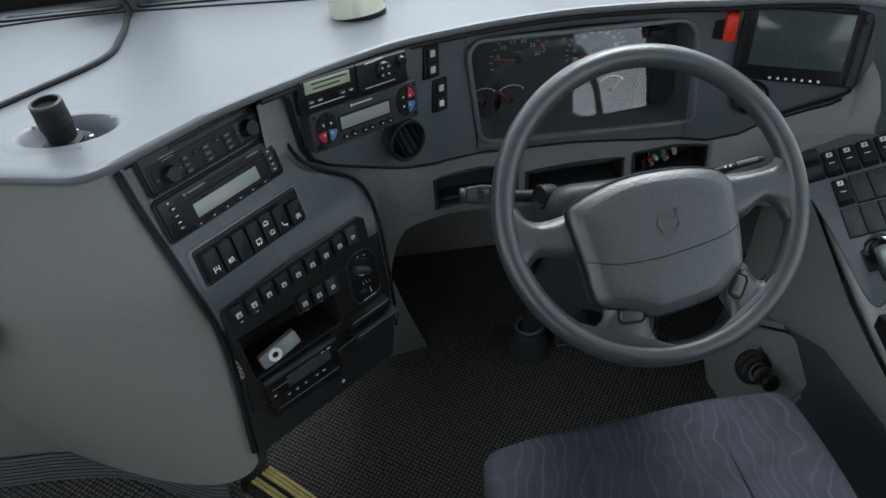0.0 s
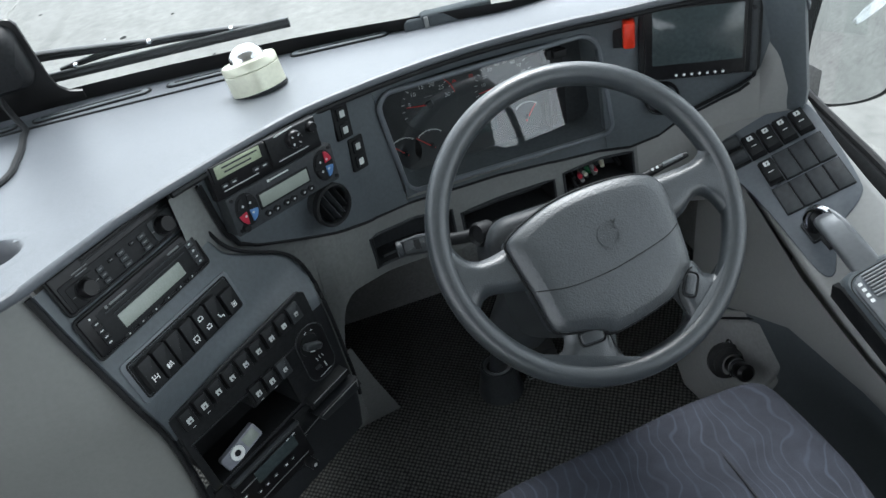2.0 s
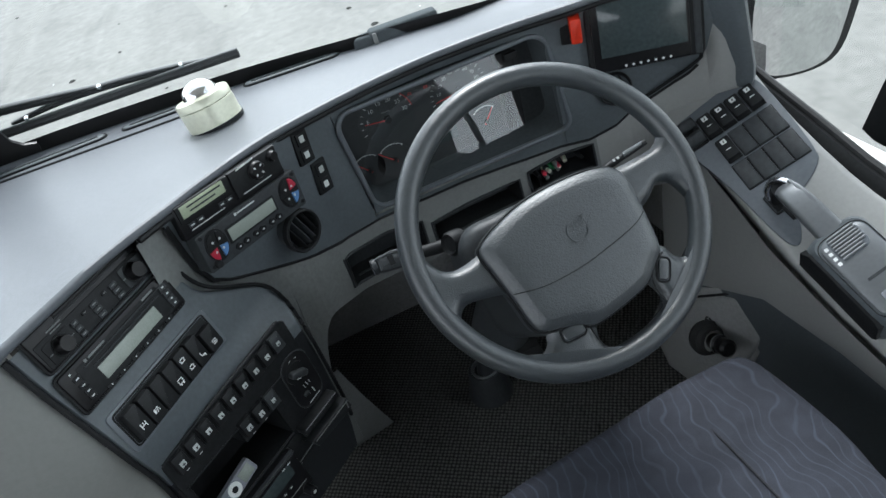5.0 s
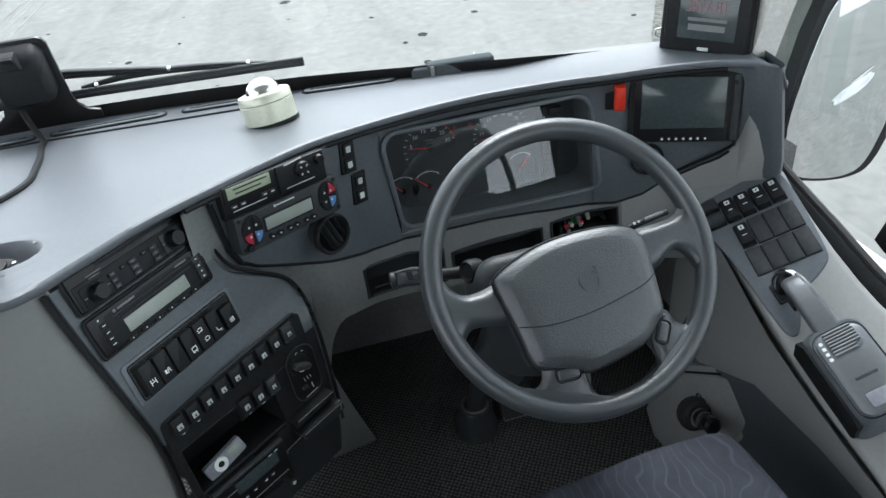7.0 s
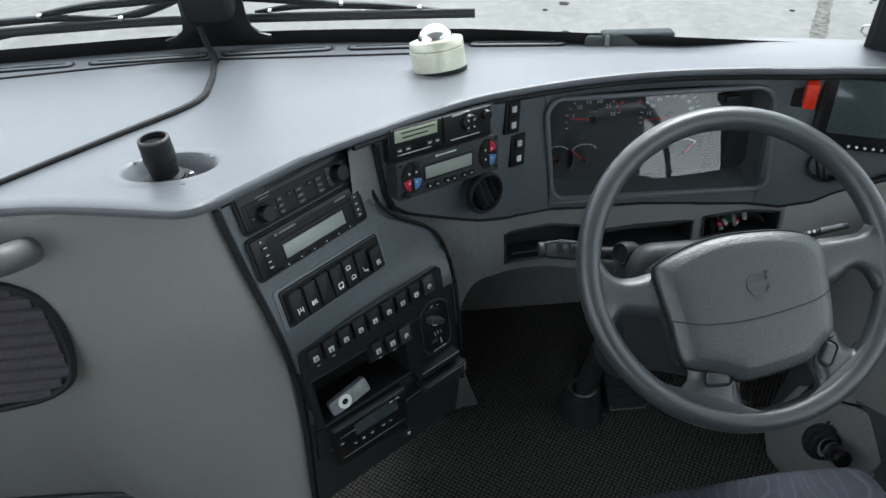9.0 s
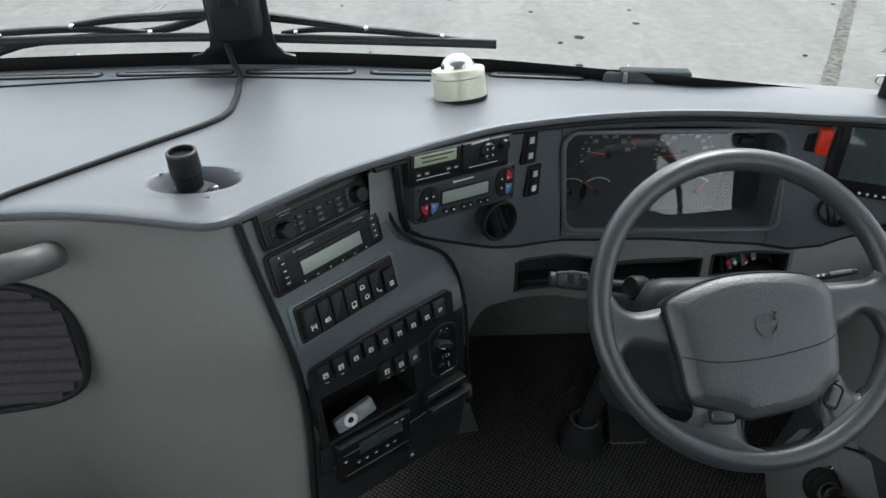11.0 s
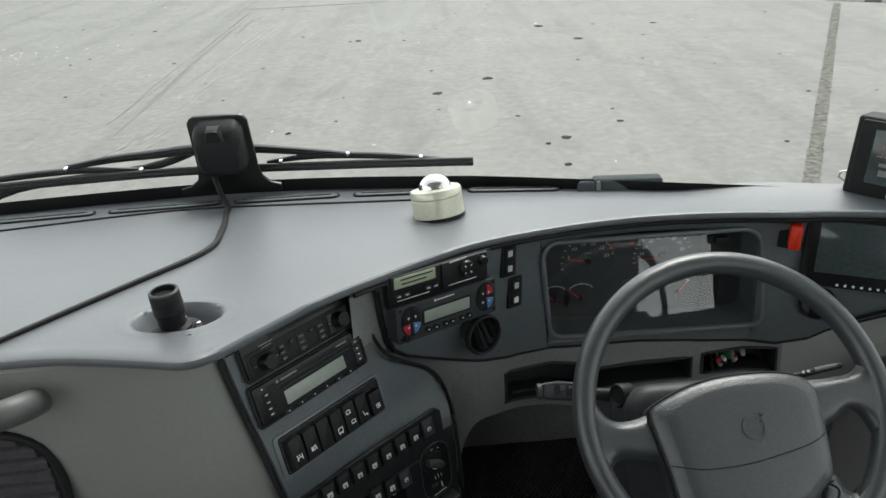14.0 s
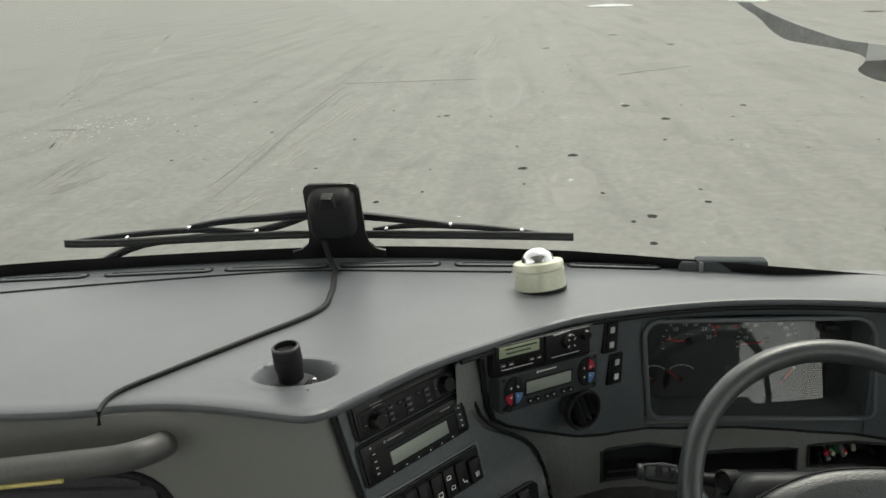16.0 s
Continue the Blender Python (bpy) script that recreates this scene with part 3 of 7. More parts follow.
def woven_mat(name):
    """Dark rubber matting with a raised square weave, about 9 mm."""
    m = material(name, (0.014, 0.014, 0.013), 0.8, vary=0.2, scale=40)
    n, l = m.node_tree.nodes, m.node_tree.links
    b = n["Principled BSDF"]
    tc, mp, chk, wav, bp, mx = n.new("ShaderNodeTexCoord"), n.new("ShaderNodeMapping"), n.new("ShaderNodeTexVoronoi"), n.new("ShaderNodeTexNoise"), n.new("ShaderNodeBump"), n.new("ShaderNodeMix")
    mp.inputs["Rotation"].default_value = (0, 0, radians(35))
    chk.inputs["Scale"].default_value, chk.inputs["Randomness"].default_value = 110, 0.15
    wav.inputs["Scale"].default_value = 300
    l.new(tc.outputs["Object"], mp.inputs["Vector"])
    l.new(mp.outputs[0], chk.inputs["Vector"])
    bp.inputs["Strength"].default_value, bp.inputs["Distance"].default_value, bp.invert = 1.0, 0.006, True
    l.new(chk.outputs["Distance"], bp.inputs["Height"])
    l.new(bp.outputs[0], b.inputs["Normal"])
    rm = n.new("ShaderNodeMapRange")
    rm.inputs["From Min"].default_value, rm.inputs["From Max"].default_value = 0.1, 0.55
    l.new(chk.outputs["Distance"], rm.inputs["Value"])
    mx.data_type = "RGBA"
    l.new(rm.outputs[0], mx.inputs["Factor"])
    mx.inputs[6].default_value, mx.inputs[7].default_value = (0.160, 0.162, 0.148, 1), (0.010, 0.011, 0.011, 1)
    l.new(mx.outputs[2], b.inputs["Base Color"])
    return m


M_MAT = woven_mat("woven_rubber_mat")
EDGE = [(-0.68, 0.03), (-0.60, -0.043), (-0.42, -0.22), (-0.36, -0.40), (-0.36, -7.44)]
bm = plate([(-0.75, 0.9), (-0.75, 0.05)] + [(x - 0.03, y - 0.02) for x, y in EDGE] + [(0.62, -7.44), (0.62, 0.9)], FLOOR_Z - 0.04, FLOOR_Z)
floor = tagged(part("floor", bm, M_MAT), "black woven rubber floor mat in the driver's well", "floor", kind="structure")
bm = plate([(-1.95, 0.5), (-0.70, 0.5), (-0.70, 0.03)] + [(x - 0.015, y - 0.012) for x, y in EDGE] + [(-1.95, -7.44)], FLOOR_Z - 0.04, GANGWAY_Z)
tagged(part("gangway_floor", bm, M_MAT), "raised gangway floor with black woven mat", "floor", kind="structure")
M_YELLOW = material("yellow_nosing", (0.55, 0.47, 0.16), 0.5, vary=0.15, scale=40, bump=0.2)
nosing = thing("step_nosing", "ribbed pale yellow and black step nosing", "step edge")
for k in range(7):
    off = -0.004 + 0.008 * k
    pts = [(x + off * 0.75, y + off * 0.65, GANGWAY_Z + 0.004 - 0.0004 * k) for x, y in EDGE[:3]]
    part("rib", tube(smooth_line(pts, 0.03), 0.0036, 6), M_YELLOW if k not in (0, 3) else M_BLACK, nosing)
M_SKIRT = material("grey_blue_rubber", (0.05, 0.06, 0.065), 0.5, bump=0.2, vary=0.08)

# ---- panel below the dash, from the lip down to the gangway ----
top = smooth_line([(-1.75, -0.03, 0.95), (-1.08, -0.03, 0.95), (-0.95, -0.008, 0.95), (-0.82, -0.008, 0.95), (-0.75, -0.025, 0.95), (-0.71, -0.03, 0.95), (-0.685, -0.02, 0.95), (-0.668, 0.0, 0.945), (-0.66, 0.02, 0.94)], 0.03)
base = smooth_line([(-1.75, 0.14, 0.25), (-1.146, 0.128, 0.25), (-1.041, 0.123, 0.25), (-0.934, 0.111, 0.25), (-0.824, 0.084, 0.25), (-0.726, 0.039, 0.25), (-0.69, 0.028, 0.25), (-0.664, 0.036, 0.25), (-0.648, 0.055, 0.25)], 0.03)


def resample(line, n):
    ls = [0.0]
    for a, b in zip(line, line[1:]):
        ls.append(ls[-1] + (b - a).length)
    out = []
    for k in range(n):
        s = ls[-1] * k / (n - 1)
        i = min(max(j for j in range(len(ls)) if ls[j] <= s + 1e-9), len(line) - 2)
        out.append(line[i].lerp(line[i + 1], (s - ls[i]) / max(1e-9, ls[i + 1] - ls[i])))
    return out


top, base = resample(top, 90), resample(base, 90)
def console_edge(z, le):
    """The console's left edge at a height."""
    for p, q in zip(le, le[1:]):
        if q.z <= z <= p.z:
            return p.lerp(q, (p.z - z) / max(1e-9, p.z - q.z))
    a, b = (le[0], le[6]) if z > le[0].z else (le[-1], le[-7])
    return a + (a - b) * ((z - a.z) / (a.z - b.z))


soft_edge = list(le)
for _ in range(160):
    soft_edge = [p if i in (0, len(le) - 1) else (soft_edge[i - 1] + soft_edge[i + 1]) / 2 for i, p in enumerate(soft_edge)]
firm_edge = list(le)
for _ in range(14):
    firm_edge = [p if i in (0, len(le) - 1) else (firm_edge[i - 1] + firm_edge[i + 1]) / 2 for i, p in enumerate(firm_edge)]
BEND = 58
rows = []
for i, (a, b) in enumerate(zip(top, base)):
    col = []
    for k in range(33):
        t = k / 32 * (1.0 if i <= BEND else 1.0 - 0.16 * (i - BEND) / (89 - BEND))
        a0, b0 = (a, b) if i <= BEND else (top[BEND], base[BEND])
        p = a0.lerp(b0, t)
        p.y -= 0.02 * math.sin(math.pi * t)
        if i > BEND:
            # rounds over into the console's edge
            w = (i - BEND) / (89 - BEND)
            e = console_edge(p.z, firm_edge) + Vector((-0.006, 0.012, 0))
            c = console_edge(p.z, soft_edge) + Vector((-0.050, -0.050 * (1 - 0.7 * t * t) - 0.015 * math.sin(math.pi * t), 0))
            p = p.lerp(c, w).lerp(c.lerp(e, w), w)
        col.append(p)
    rows.append(col)
tagged(part("wall_left_front", loft(rows), M_GREY), "smooth rounded grey plastic panel below the dash", "wall", kind="structure")
skirt = thing("skirting", "ribbed blue-grey rubber skirting along the gangway", "skirting")
SKIRT = smooth_line([(-1.75, 0.135, 0), (-1.146, 0.124, 0), (-1.041, 0.122, 0), (-0.934, 0.109, 0), (-0.867, 0.085, 0), (-0.799, 0.050, 0), (-0.744, 0.026, 0), (-0.712, 0.020, 0)], 0.03)
for k in range(8):
    part("rib", tube([(p.x, p.y - 0.004 - 0.003 * k, 0.252 - 0.0065 * k) for p in SKIRT], 0.0042, 6), M_SKIRT, skirt)
part("backing", loft([[(p.x, p.y + 0.02, 0.252) for p in SKIRT], [(p.x, p.y - 0.001, 0.250) for p in SKIRT], [(p.x, p.y - 0.024, 0.200) for p in SKIRT]]), M_SKIRT, skirt)

# ---- footwell ----
bm = bmesh.new()
loft([[(-0.43, 0.36, 0.60), (-0.43, 0.85, 0.60)], [(-0.43, 0.50, 0.0), (-0.43, 0.85, 0.0)]], bm)
loft([[(-0.46, 0.85, 0.66), (0.62, 0.85, 0.66)], [(-0.46, 0.85, 0.0), (0.62, 0.85, 0.0)]], bm)
loft([[(-0.46, 0.37, 0.66), (0.62, 0.37, 0.66)], [(-0.46, 0.85, 0.66), (0.62, 0.85, 0.66)]], bm)
loft([[(0.62, 0.30, 0.70), (0.62, 0.90, 0.70)], [(0.62, 0.30, 0.0), (0.62, 0.90, 0.0)]], bm)
footwell = tagged(part("footwell", bm, M_DARKWELL), "dark carpeted footwell behind the pedals", "footwell", kind="structure")
hi = [(0.62, 0.37, 0.66), (0.385, 0.30, 0.64), (0.37, 0.15, 0.60), (0.355, -0.02, 0.54), (0.35, -0.14, 0.51), (0.352, -0.25, 0.48), (0.36, -0.9, 0.36)]
mid = [(0.62, 0.45, 0.26), (0.40, 0.35, 0.25), (0.388, 0.2, 0.28), (0.39, 0.03, 0.37), (0.40, -0.14, 0.37), (0.41, -0.25, 0.35), (0.42, -0.9, 0.28)]
low = [(0.62, 0.55, 0.0), (0.40, 0.40, 0.0), (0.39, 0.25, 0.0), (0.40, 0.05, 0.0), (0.43, -0.14, 0.0), (0.45, -0.25, 0.0), (0.46, -0.9, 0.0)]
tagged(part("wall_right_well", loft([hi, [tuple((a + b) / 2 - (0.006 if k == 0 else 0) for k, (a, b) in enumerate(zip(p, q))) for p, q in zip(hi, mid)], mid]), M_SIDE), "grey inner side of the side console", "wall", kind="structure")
# lower part takes the darker fascia colour in place of shade
tagged(part("wall_right_foot", loft([mid, low]), M_FASCIA), "foot of the driver's well, darkened to stand for shade", "wall", kind="structure")

# ---- shell of the coach: slabs that close it, mostly unseen ----
M_SHELL = material("cream_trim", (0.72, 0.71, 0.67), 0.6, vary=0.05)
M_BODY = material("white_body", (0.6, 0.6, 0.58), 0.4, vary=0.04)


def slab(name, lo, hi, mat, label, category):
    bm = bmesh.new()
    bmesh.ops.create_cube(bm, size=1, matrix=Matrix.Translation([(a + b) / 2 for a, b in zip(lo, hi)]) @ Matrix.Diagonal([b - a for a, b in zip(lo, hi)] + [1]))
    return tagged(part(name, bm, mat), label, category, kind="structure")


# unseen, added dark so that the instrument lens reflects little there
slab("unseen_rear_ceiling", (-1.98, -7.5, 2.22), (0.75, -2.2, 2.28), material("unseen_ceiling_dark", (0.16, 0.16, 0.17), 0.9), "unseen rear ceiling, dark to dim the lens reflection", "ceiling")
# unseen, kept bright to bounce light into the cab
slab("ceiling", (-1.98, -2.2, 2.22), (0.75, 0.30, 2.28), M_SHELL, "unseen cream ceiling bouncing light into the cab", "ceiling")
# unseen; its distance and tone set the fill light on the fascia
slab("wall_back", (-1.98, -7.5, -0.04), (0.68, -7.44, 2.22), material("unseen_wall_grey", (0.22, 0.22, 0.24), 0.9), "unseen grey wall closing the saloon", "wall")
slab("wall_left", (-1.98, -7.44, -0.04), (-1.95, 0.5, 0.85), M_SHELL, "cream side wall below the windows", "wall")
slab("wall_right", (0.62, -7.44, -0.04), (0.66, 0.30, 0.56), M_SHELL, "cream side wall below the driver window", "wall")
slab("wall_front", (-1.95, 0.86, -0.5), (0.62, 0.90, 0.70), M_BODY, "coach front panel under the windscreen", "wall")

# ---- windscreen ----
front = resample(smooth_line([(x, y, 0) for x, y in FRONT], 0.05), 70)


def screen_point(p, z, inset=0.0):
    c = Vector((-0.68, -0.6, 0))
    d = (Vector((p.x, p.y, 0)) - c).normalized()
    lean = 0.16 * (z - 0.87)
    q = Vector((p.x, p.y, 0)) + d * (0.012 - inset - lean)
    return Vector((q.x, q.y, z))


M_FRIT = material("black_enamel_band", (0.006, 0.006, 0.006), 0.35, vary=0.1)
M_GLASS = bpy.data.materials.new("clear_glass")
M_GLASS.use_nodes = True
gn, gl = M_GLASS.node_tree.nodes, M_GLASS.node_tree.links
gn.clear()
g_out, g_mix, g_tr, g_gl = gn.new("ShaderNodeOutputMaterial"), gn.new("ShaderNodeMixShader"), gn.new("ShaderNodeBsdfTransparent"), gn.new("ShaderNodeBsdfGlossy")
g_tr.inputs["Color"].default_value = (0.93, 0.96, 0.95, 1)
g_gl.inputs["Roughness"].default_value = 0.02
g_mix.inputs[0].default_value = 0.05
gl.new(g_tr.outputs[0], g_mix.inputs[1])
gl.new(g_gl.outputs[0], g_mix.inputs[2])
gl.new(g_mix.outputs[0], g_out.inputs[0])
windscreen = thing("windscreen", "large curved clear windscreen with black enamel edge", "windscreen", kind="structure")
band_z = lambda p: dash_z(p.y) + 0.028 - 0.016 * max(0.0, (p.x + 0.3) / 0.6)
pane = part("pane", loft([[screen_point(p, z) for z in (0.80, 0.95, 1.2, 1.5, 1.9, 2.25)] for p in front]), M_GLASS, windscreen)
pane.visible_shadow = False
part("enamel_band", loft([[screen_point(p, z, 0.003) for z in (dash_z(p.y) - 0.05, dash_z(p.y), band_z(p))] for p in front if p.x < 0.44]), M_FRIT, windscreen)

# a round mark left on the glass by a suction cup
M_HAZE = M_GLASS.copy()
M_HAZE.name = "hazed_glass"
haze = M_HAZE.node_tree.nodes
pale, veil = haze.new("ShaderNodeBsdfTranslucent"), haze["Mix Shader"]
pale.inputs["Color"].default_value = (0.8, 0.8, 0.76, 1)
veil.inputs[0].default_value = 0.06
M_HAZE.node_tree.links.new(pale.outputs[0], veil.inputs[2])
mark_x, mark_z = -0.4247, 1.245
mark_at = Matrix.Translation(screen_point(Vector((mark_x, along(FRONT, mark_x), 0)), mark_z, 0.004)) @ Matrix.Rotation(radians(99), 4, "X") @ Matrix.Rotation(radians(12), 4, "Y")
cup = tagged(part("suction_cup_mark", loft([[(r * math.cos(2 * math.pi * k / 48), r * math.sin(2 * math.pi * k / 48), 0) for k in range(49)] for r in (0.030, 0.043)]), M_HAZE, m=mark_at), "faint pale ring on the windscreen from a suction cup", "mark")
cup.visible_shadow = False

# ---- right pillar and driver window ----
M_PILLAR = material("grey_pillar_trim", (0.25, 0.26, 0.24), 0.55, vary=0.06, bump=0.2)
pillar = thing("windscreen_pillar", "grey trimmed windscreen pillar with black rubber seal", "pillar", kind="structure")
def strip(points, w, d, mat, name):
    """A flat bar along points: w across, d deep."""
    bm = bmesh.new()
    rows = []
    for x, y, z in points:
        rows.append([(x - w / 2, y - d / 2, z), (x + w / 2, y - d / 2 - 0.01, z), (x + w / 2, y + d / 2, z), (x - w / 2, y + d / 2, z)])
    loft(rows, bm, close=True)
    return part(name, bm, mat, pillar)


strip([(0.488, 0.33, 0.84), (0.496, 0.32, 0.91), (0.501, 0.30, 1.0), (0.518, 0.25, 1.2), (0.57, 0.0, 2.24)], 0.044, 0.06, M_SHELL, "trim")
strip([(0.524, 0.325, 0.74), (0.532, 0.318, 0.86), (0.538, 0.305, 0.95), (0.552, 0.285, 1.05), (0.575, 0.24, 1.2), (0.62, 0.0, 2.24)], 0.032, 0.04, M_PILLAR, "inner_edge")
strip([(0.548, 0.315, 0.70), (0.555, 0.31, 0.80), (0.564, 0.305, 0.90), (0.580, 0.29, 1.02), (0.604, 0.24, 1.2), (0.65, 0.0, 2.24)], 0.026, 0.03, M_RUBBER, "seal")
side_window = thing("driver_window", "driver side window with black rubber seal and dark sill", "window", kind="structure")
side_pane = part("pane", loft([[(0.655, y, z) for z in (0.50, 2.22)] for y in (0.30, -7.4)]), M_GLASS, side_window)
side_pane.visible_shadow = False
sill = [(0.522, 0.30, 0.70), (0.526, 0.20, 0.668), (0.530, 0.10, 0.638), (0.534, 0.0, 0.605), (0.538, -0.10, 0.58), (0.56, -0.5, 0.50), (0.57, -7.4, 0.50)]
part("sill", loft([[(x - 0.012, y, z - 0.16) for x, y, z in sill], [(x - 0.004, y, z - 0.012) for x, y, z in sill], sill, [(x + 0.014, y, z + 0.010) for x, y, z in sill], [(x + 0.030, y, z + 0.004) for x, y, z in sill], [(x + 0.034, y, z - 0.06) for x, y, z in sill]]), M_BLACK, side_window)
part("seal", tube([(x + 0.030, y, z + 0.008) for x, y, z in sill], 0.008, 8), M_RUBBER, side_window)
bar = [(0.640, 0.040, 0.600), (0.642, 0.012, 0.70), (0.646, -0.030, 0.82), (0.652, -0.30, 1.40), (0.655, -0.62, 2.22)]
bm = loft([[(x - 0.016, y - 0.030, z), (x - 0.020, y, z + 0.006), (x - 0.016, y + 0.030, z + 0.014), (x + 0.016, y + 0.030, z + 0.014), (x + 0.016, y - 0.030, z), (x - 0.016, y - 0.030, z)] for x, y, z in bar])
part("divider", bm, M_BLACK, side_window, "black rubber-trimmed window divider")

# ---- more materials ----
M_CHROME = material("chrome", (0.75, 0.76, 0.77), 0.12, 1.0, vary=0.02)
M_SILVER = material("silver_plastic", (0.15, 0.16, 0.168), 0.34, 0.3, vary=0.03)
M_CREAM = material("cream_lacquered_metal", (0.60, 0.61, 0.49), 0.3, 0.25, vary=0.03)
M_RED = material("red_plastic", (0.62, 0.035, 0.012), 0.35, vary=0.06)
M_CRIMSON = material("crimson_key", (0.38, 0.015, 0.04), 0.4, vary=0.05)
M_BLUE = material("blue_key", (0.09, 0.2, 0.42), 0.4, vary=0.05)
M_LCD = material("grey_green_display", (0.25, 0.28, 0.25), 0.25, vary=0.05, scale=20)
M_LCD_Y = material("yellow_green_display", (0.32, 0.37, 0.26), 0.25, vary=0.06, scale=20)
M_LCD_DARK = material("dark_display", (0.045, 0.06, 0.062), 0.12, vary=0.08)
M_PRINT = material("pale_print", (0.5, 0.53, 0.52), 0.5, vary=0.03)
M_DIMPRINT = material("grey_print", (0.16, 0.17, 0.17), 0.5, vary=0.03)
M_REDPRINT = material("red_print", (0.5, 0.02, 0.02), 0.5, vary=0.03)
M_REDDIM = material("reflected_red", (0.22, 0.10, 0.11), 0.5, vary=0.05)
M_GREEN = material("green_plastic", (0.03, 0.22, 0.08), 0.35, vary=0.05)
M_PALE = material("pale_plastic", (0.20, 0.21, 0.24), 0.4, vary=0.05)
M_PLEAT = material("dark_plum_fabric", (0.045, 0.042, 0.05), 0.85, vary=0.1, bump=0.4)
M_PAD = material("wheel_pad", (0.041, 0.047, 0.051), 0.36, bump=0.6, bump_scale=380, vary=0.05, spec=0.7)


def text_bm(body, size, m):
    """Letters as thin solid meshes."""
    cu = bpy.data.curves.new("lettering", "FONT")
    cu.body, cu.size, cu.align_x, cu.align_y, cu.resolution_u = body, size, "CENTER", "CENTER", 3
    tmp = bpy.data.objects.new("lettering", cu)
    me = bpy.data.meshes.new_from_object(tmp)
    bpy.data.objects.remove(tmp)
    bm = bmesh.new()
    bm.from_mesh(me)
    bpy.data.meshes.remove(me)
    bmesh.ops.transform(bm, matrix=m, verts=bm.verts[:])
    return bm


def at(x, y, z=0.0, spin=0.0):
    """A place on a face, in millimetres."""
    return Matrix.Translation((x / 1000, y / 1000, z / 1000)) @ Matrix.Rotation(radians(spin), 4, "Z")


def bars(rects, z0=0.0, d=0.0004, bm=None):
    """Flat printed marks: rows of centre x, y, width, height and turn, in millimetres."""
    bm = bm or bmesh.new()
    for x, y, w, h, *a in rects:
        box(w / 1000, h / 1000, d, bm=bm, z0=z0, m=at(x, y, 0, a[0] if a else 0))
    return bm


def arc_bm(r, a0, a1, w, z0=0.0, n=20, d=0.0004, cx=0.0, cy=0.0):
    bm = bmesh.new()
    pts = [(cx + (r + w / 2) * math.cos(radians(a0 + (a1 - a0) * k / n)), cy + (r + w / 2) * math.sin(radians(a0 + (a1 - a0) * k / n))) for k in range(n + 1)]
    pin = [(cx + (r - w / 2) * math.cos(radians(a0 + (a1 - a0) * k / n)), cy + (r - w / 2) * math.sin(radians(a0 + (a1 - a0) * k / n))) for k in range(n + 1)]
    loft([[(x, y, z0 + d) for x, y in pts], [(x, y, z0 + d) for x, y in pin]], bm)
    loft([[(x, y, z0) for x, y in pts], [(x, y, z0 + d) for x, y in pts]], bm)
    return bm


ICONS = {
    "square": [(0, 0, 8, 8)],
    "axle": [(-4, 0, 1.2, 8), (4, 0, 1.2, 8), (0, 0, 8, 1.2), (0, 3, 1.2, 3), (-4, 4, 2.4, 1.2)],
    "fog": [(-3, 0, 3, 6), (1, 2.5, 4, 1, 20), (1, 0, 4, 1, 20), (1, -2.5, 4, 1, 20), (4, 0, 1, 8, 15)],
    "coach": [(0, 3.5, 9, 1.2), (0, -3, 9, 1.2), (-4, 0, 1.2, 7), (4, 0, 1.2, 7), (-2.4, -4.6, 2.4, 2), (2.6, -4.6, 2.4, 2)],
    "cloud": [(0, -2.5, 9, 1.2), (-3.5, 0, 1.2, 4, 30), (3.5, 0, 1.2, 4, -30), (0, 2.5, 6, 1.2)],
    "seat": [(-3, 1, 1.4, 7, 15), (1, -2, 7, 1.4), (3.5, -4, 1.4, 3)],
    "screen": [(0, 3.5, 9, 1.2), (0, -3.5, 9, 1.2), (-4, 0, 1.2, 7), (4, 0, 1.2, 7), (0, 0, 4, 3)],
    "dash": [(0, 0, 7, 1.2)],
}


def rocker(name, m, w, h, marks, label, group, mat=None, tilt=5.0, bezel=True, d=9.0, ink=None):
    """A rocker switch: a frame, a tilted cap and printed marks (icon, x, y)."""
    ob = thing(name, label, "switch", m, group)
    if bezel:
        part("bezel", box(w / 1000, h / 1000, 0.003, 0.0008, r=0.0015), M_BLACK, ob)
    cap = bmesh.new()
    cm = Matrix.Translation((0, 0, 0.001)) @ Matrix.Rotation(radians(tilt), 4, "X")
    plate(rounded((w - 2.5) / 1000, (h - 3) / 1000, 0.0016, 3), -0.001, d / 1000, 0.0016, 2, cm, cap)
    cap = part("cap", cap, mat or M_KEY, ob)
    for icon, x, y, *k in marks:
        q = k[0] if k else 1.0
        bm = bars([(x + a * q, y + b * q, c * q, e * q, *r) for a, b, c, e, *r in ICONS[icon]], d / 1000 + 0.0001)
        bmesh.ops.transform(bm, matrix=cm, verts=bm.verts[:])
        part("symbol", bm, ink or M_WHITE, cap)
    return ob


def knob(parent, x, y, r, hgt, mat=None, z=0.0, mark=True, name="knob"):
    k = part(name, lathe([(0, z), (r * 1.05, z), (r * 1.05, z + 0.002), (r, z + 0.0025), (r * 0.94, z + hgt - 0.0015), (r * 0.86, z + hgt), (0, z + hgt)], 22, m=Matrix.Translation((x, y, 0))), mat or M_KEY, parent)
    if mark:
        part("pointer", bars([(x * 1000, y * 1000 + r * 600, 1.0, r * 600)], z + hgt + 0.0001), M_PRINT, k)
    return k


# ---- steering wheel ----
WHEEL = plane_frame((0, 0, 0.78), (0, -math.cos(radians(42)), math.sin(radians(42))))
wheel = thing("steering_wheel", "dark grey vinyl four-spoke steering wheel, turned to one side", "steering wheel", WHEEL)
R, r = 0.2085, 0.0165
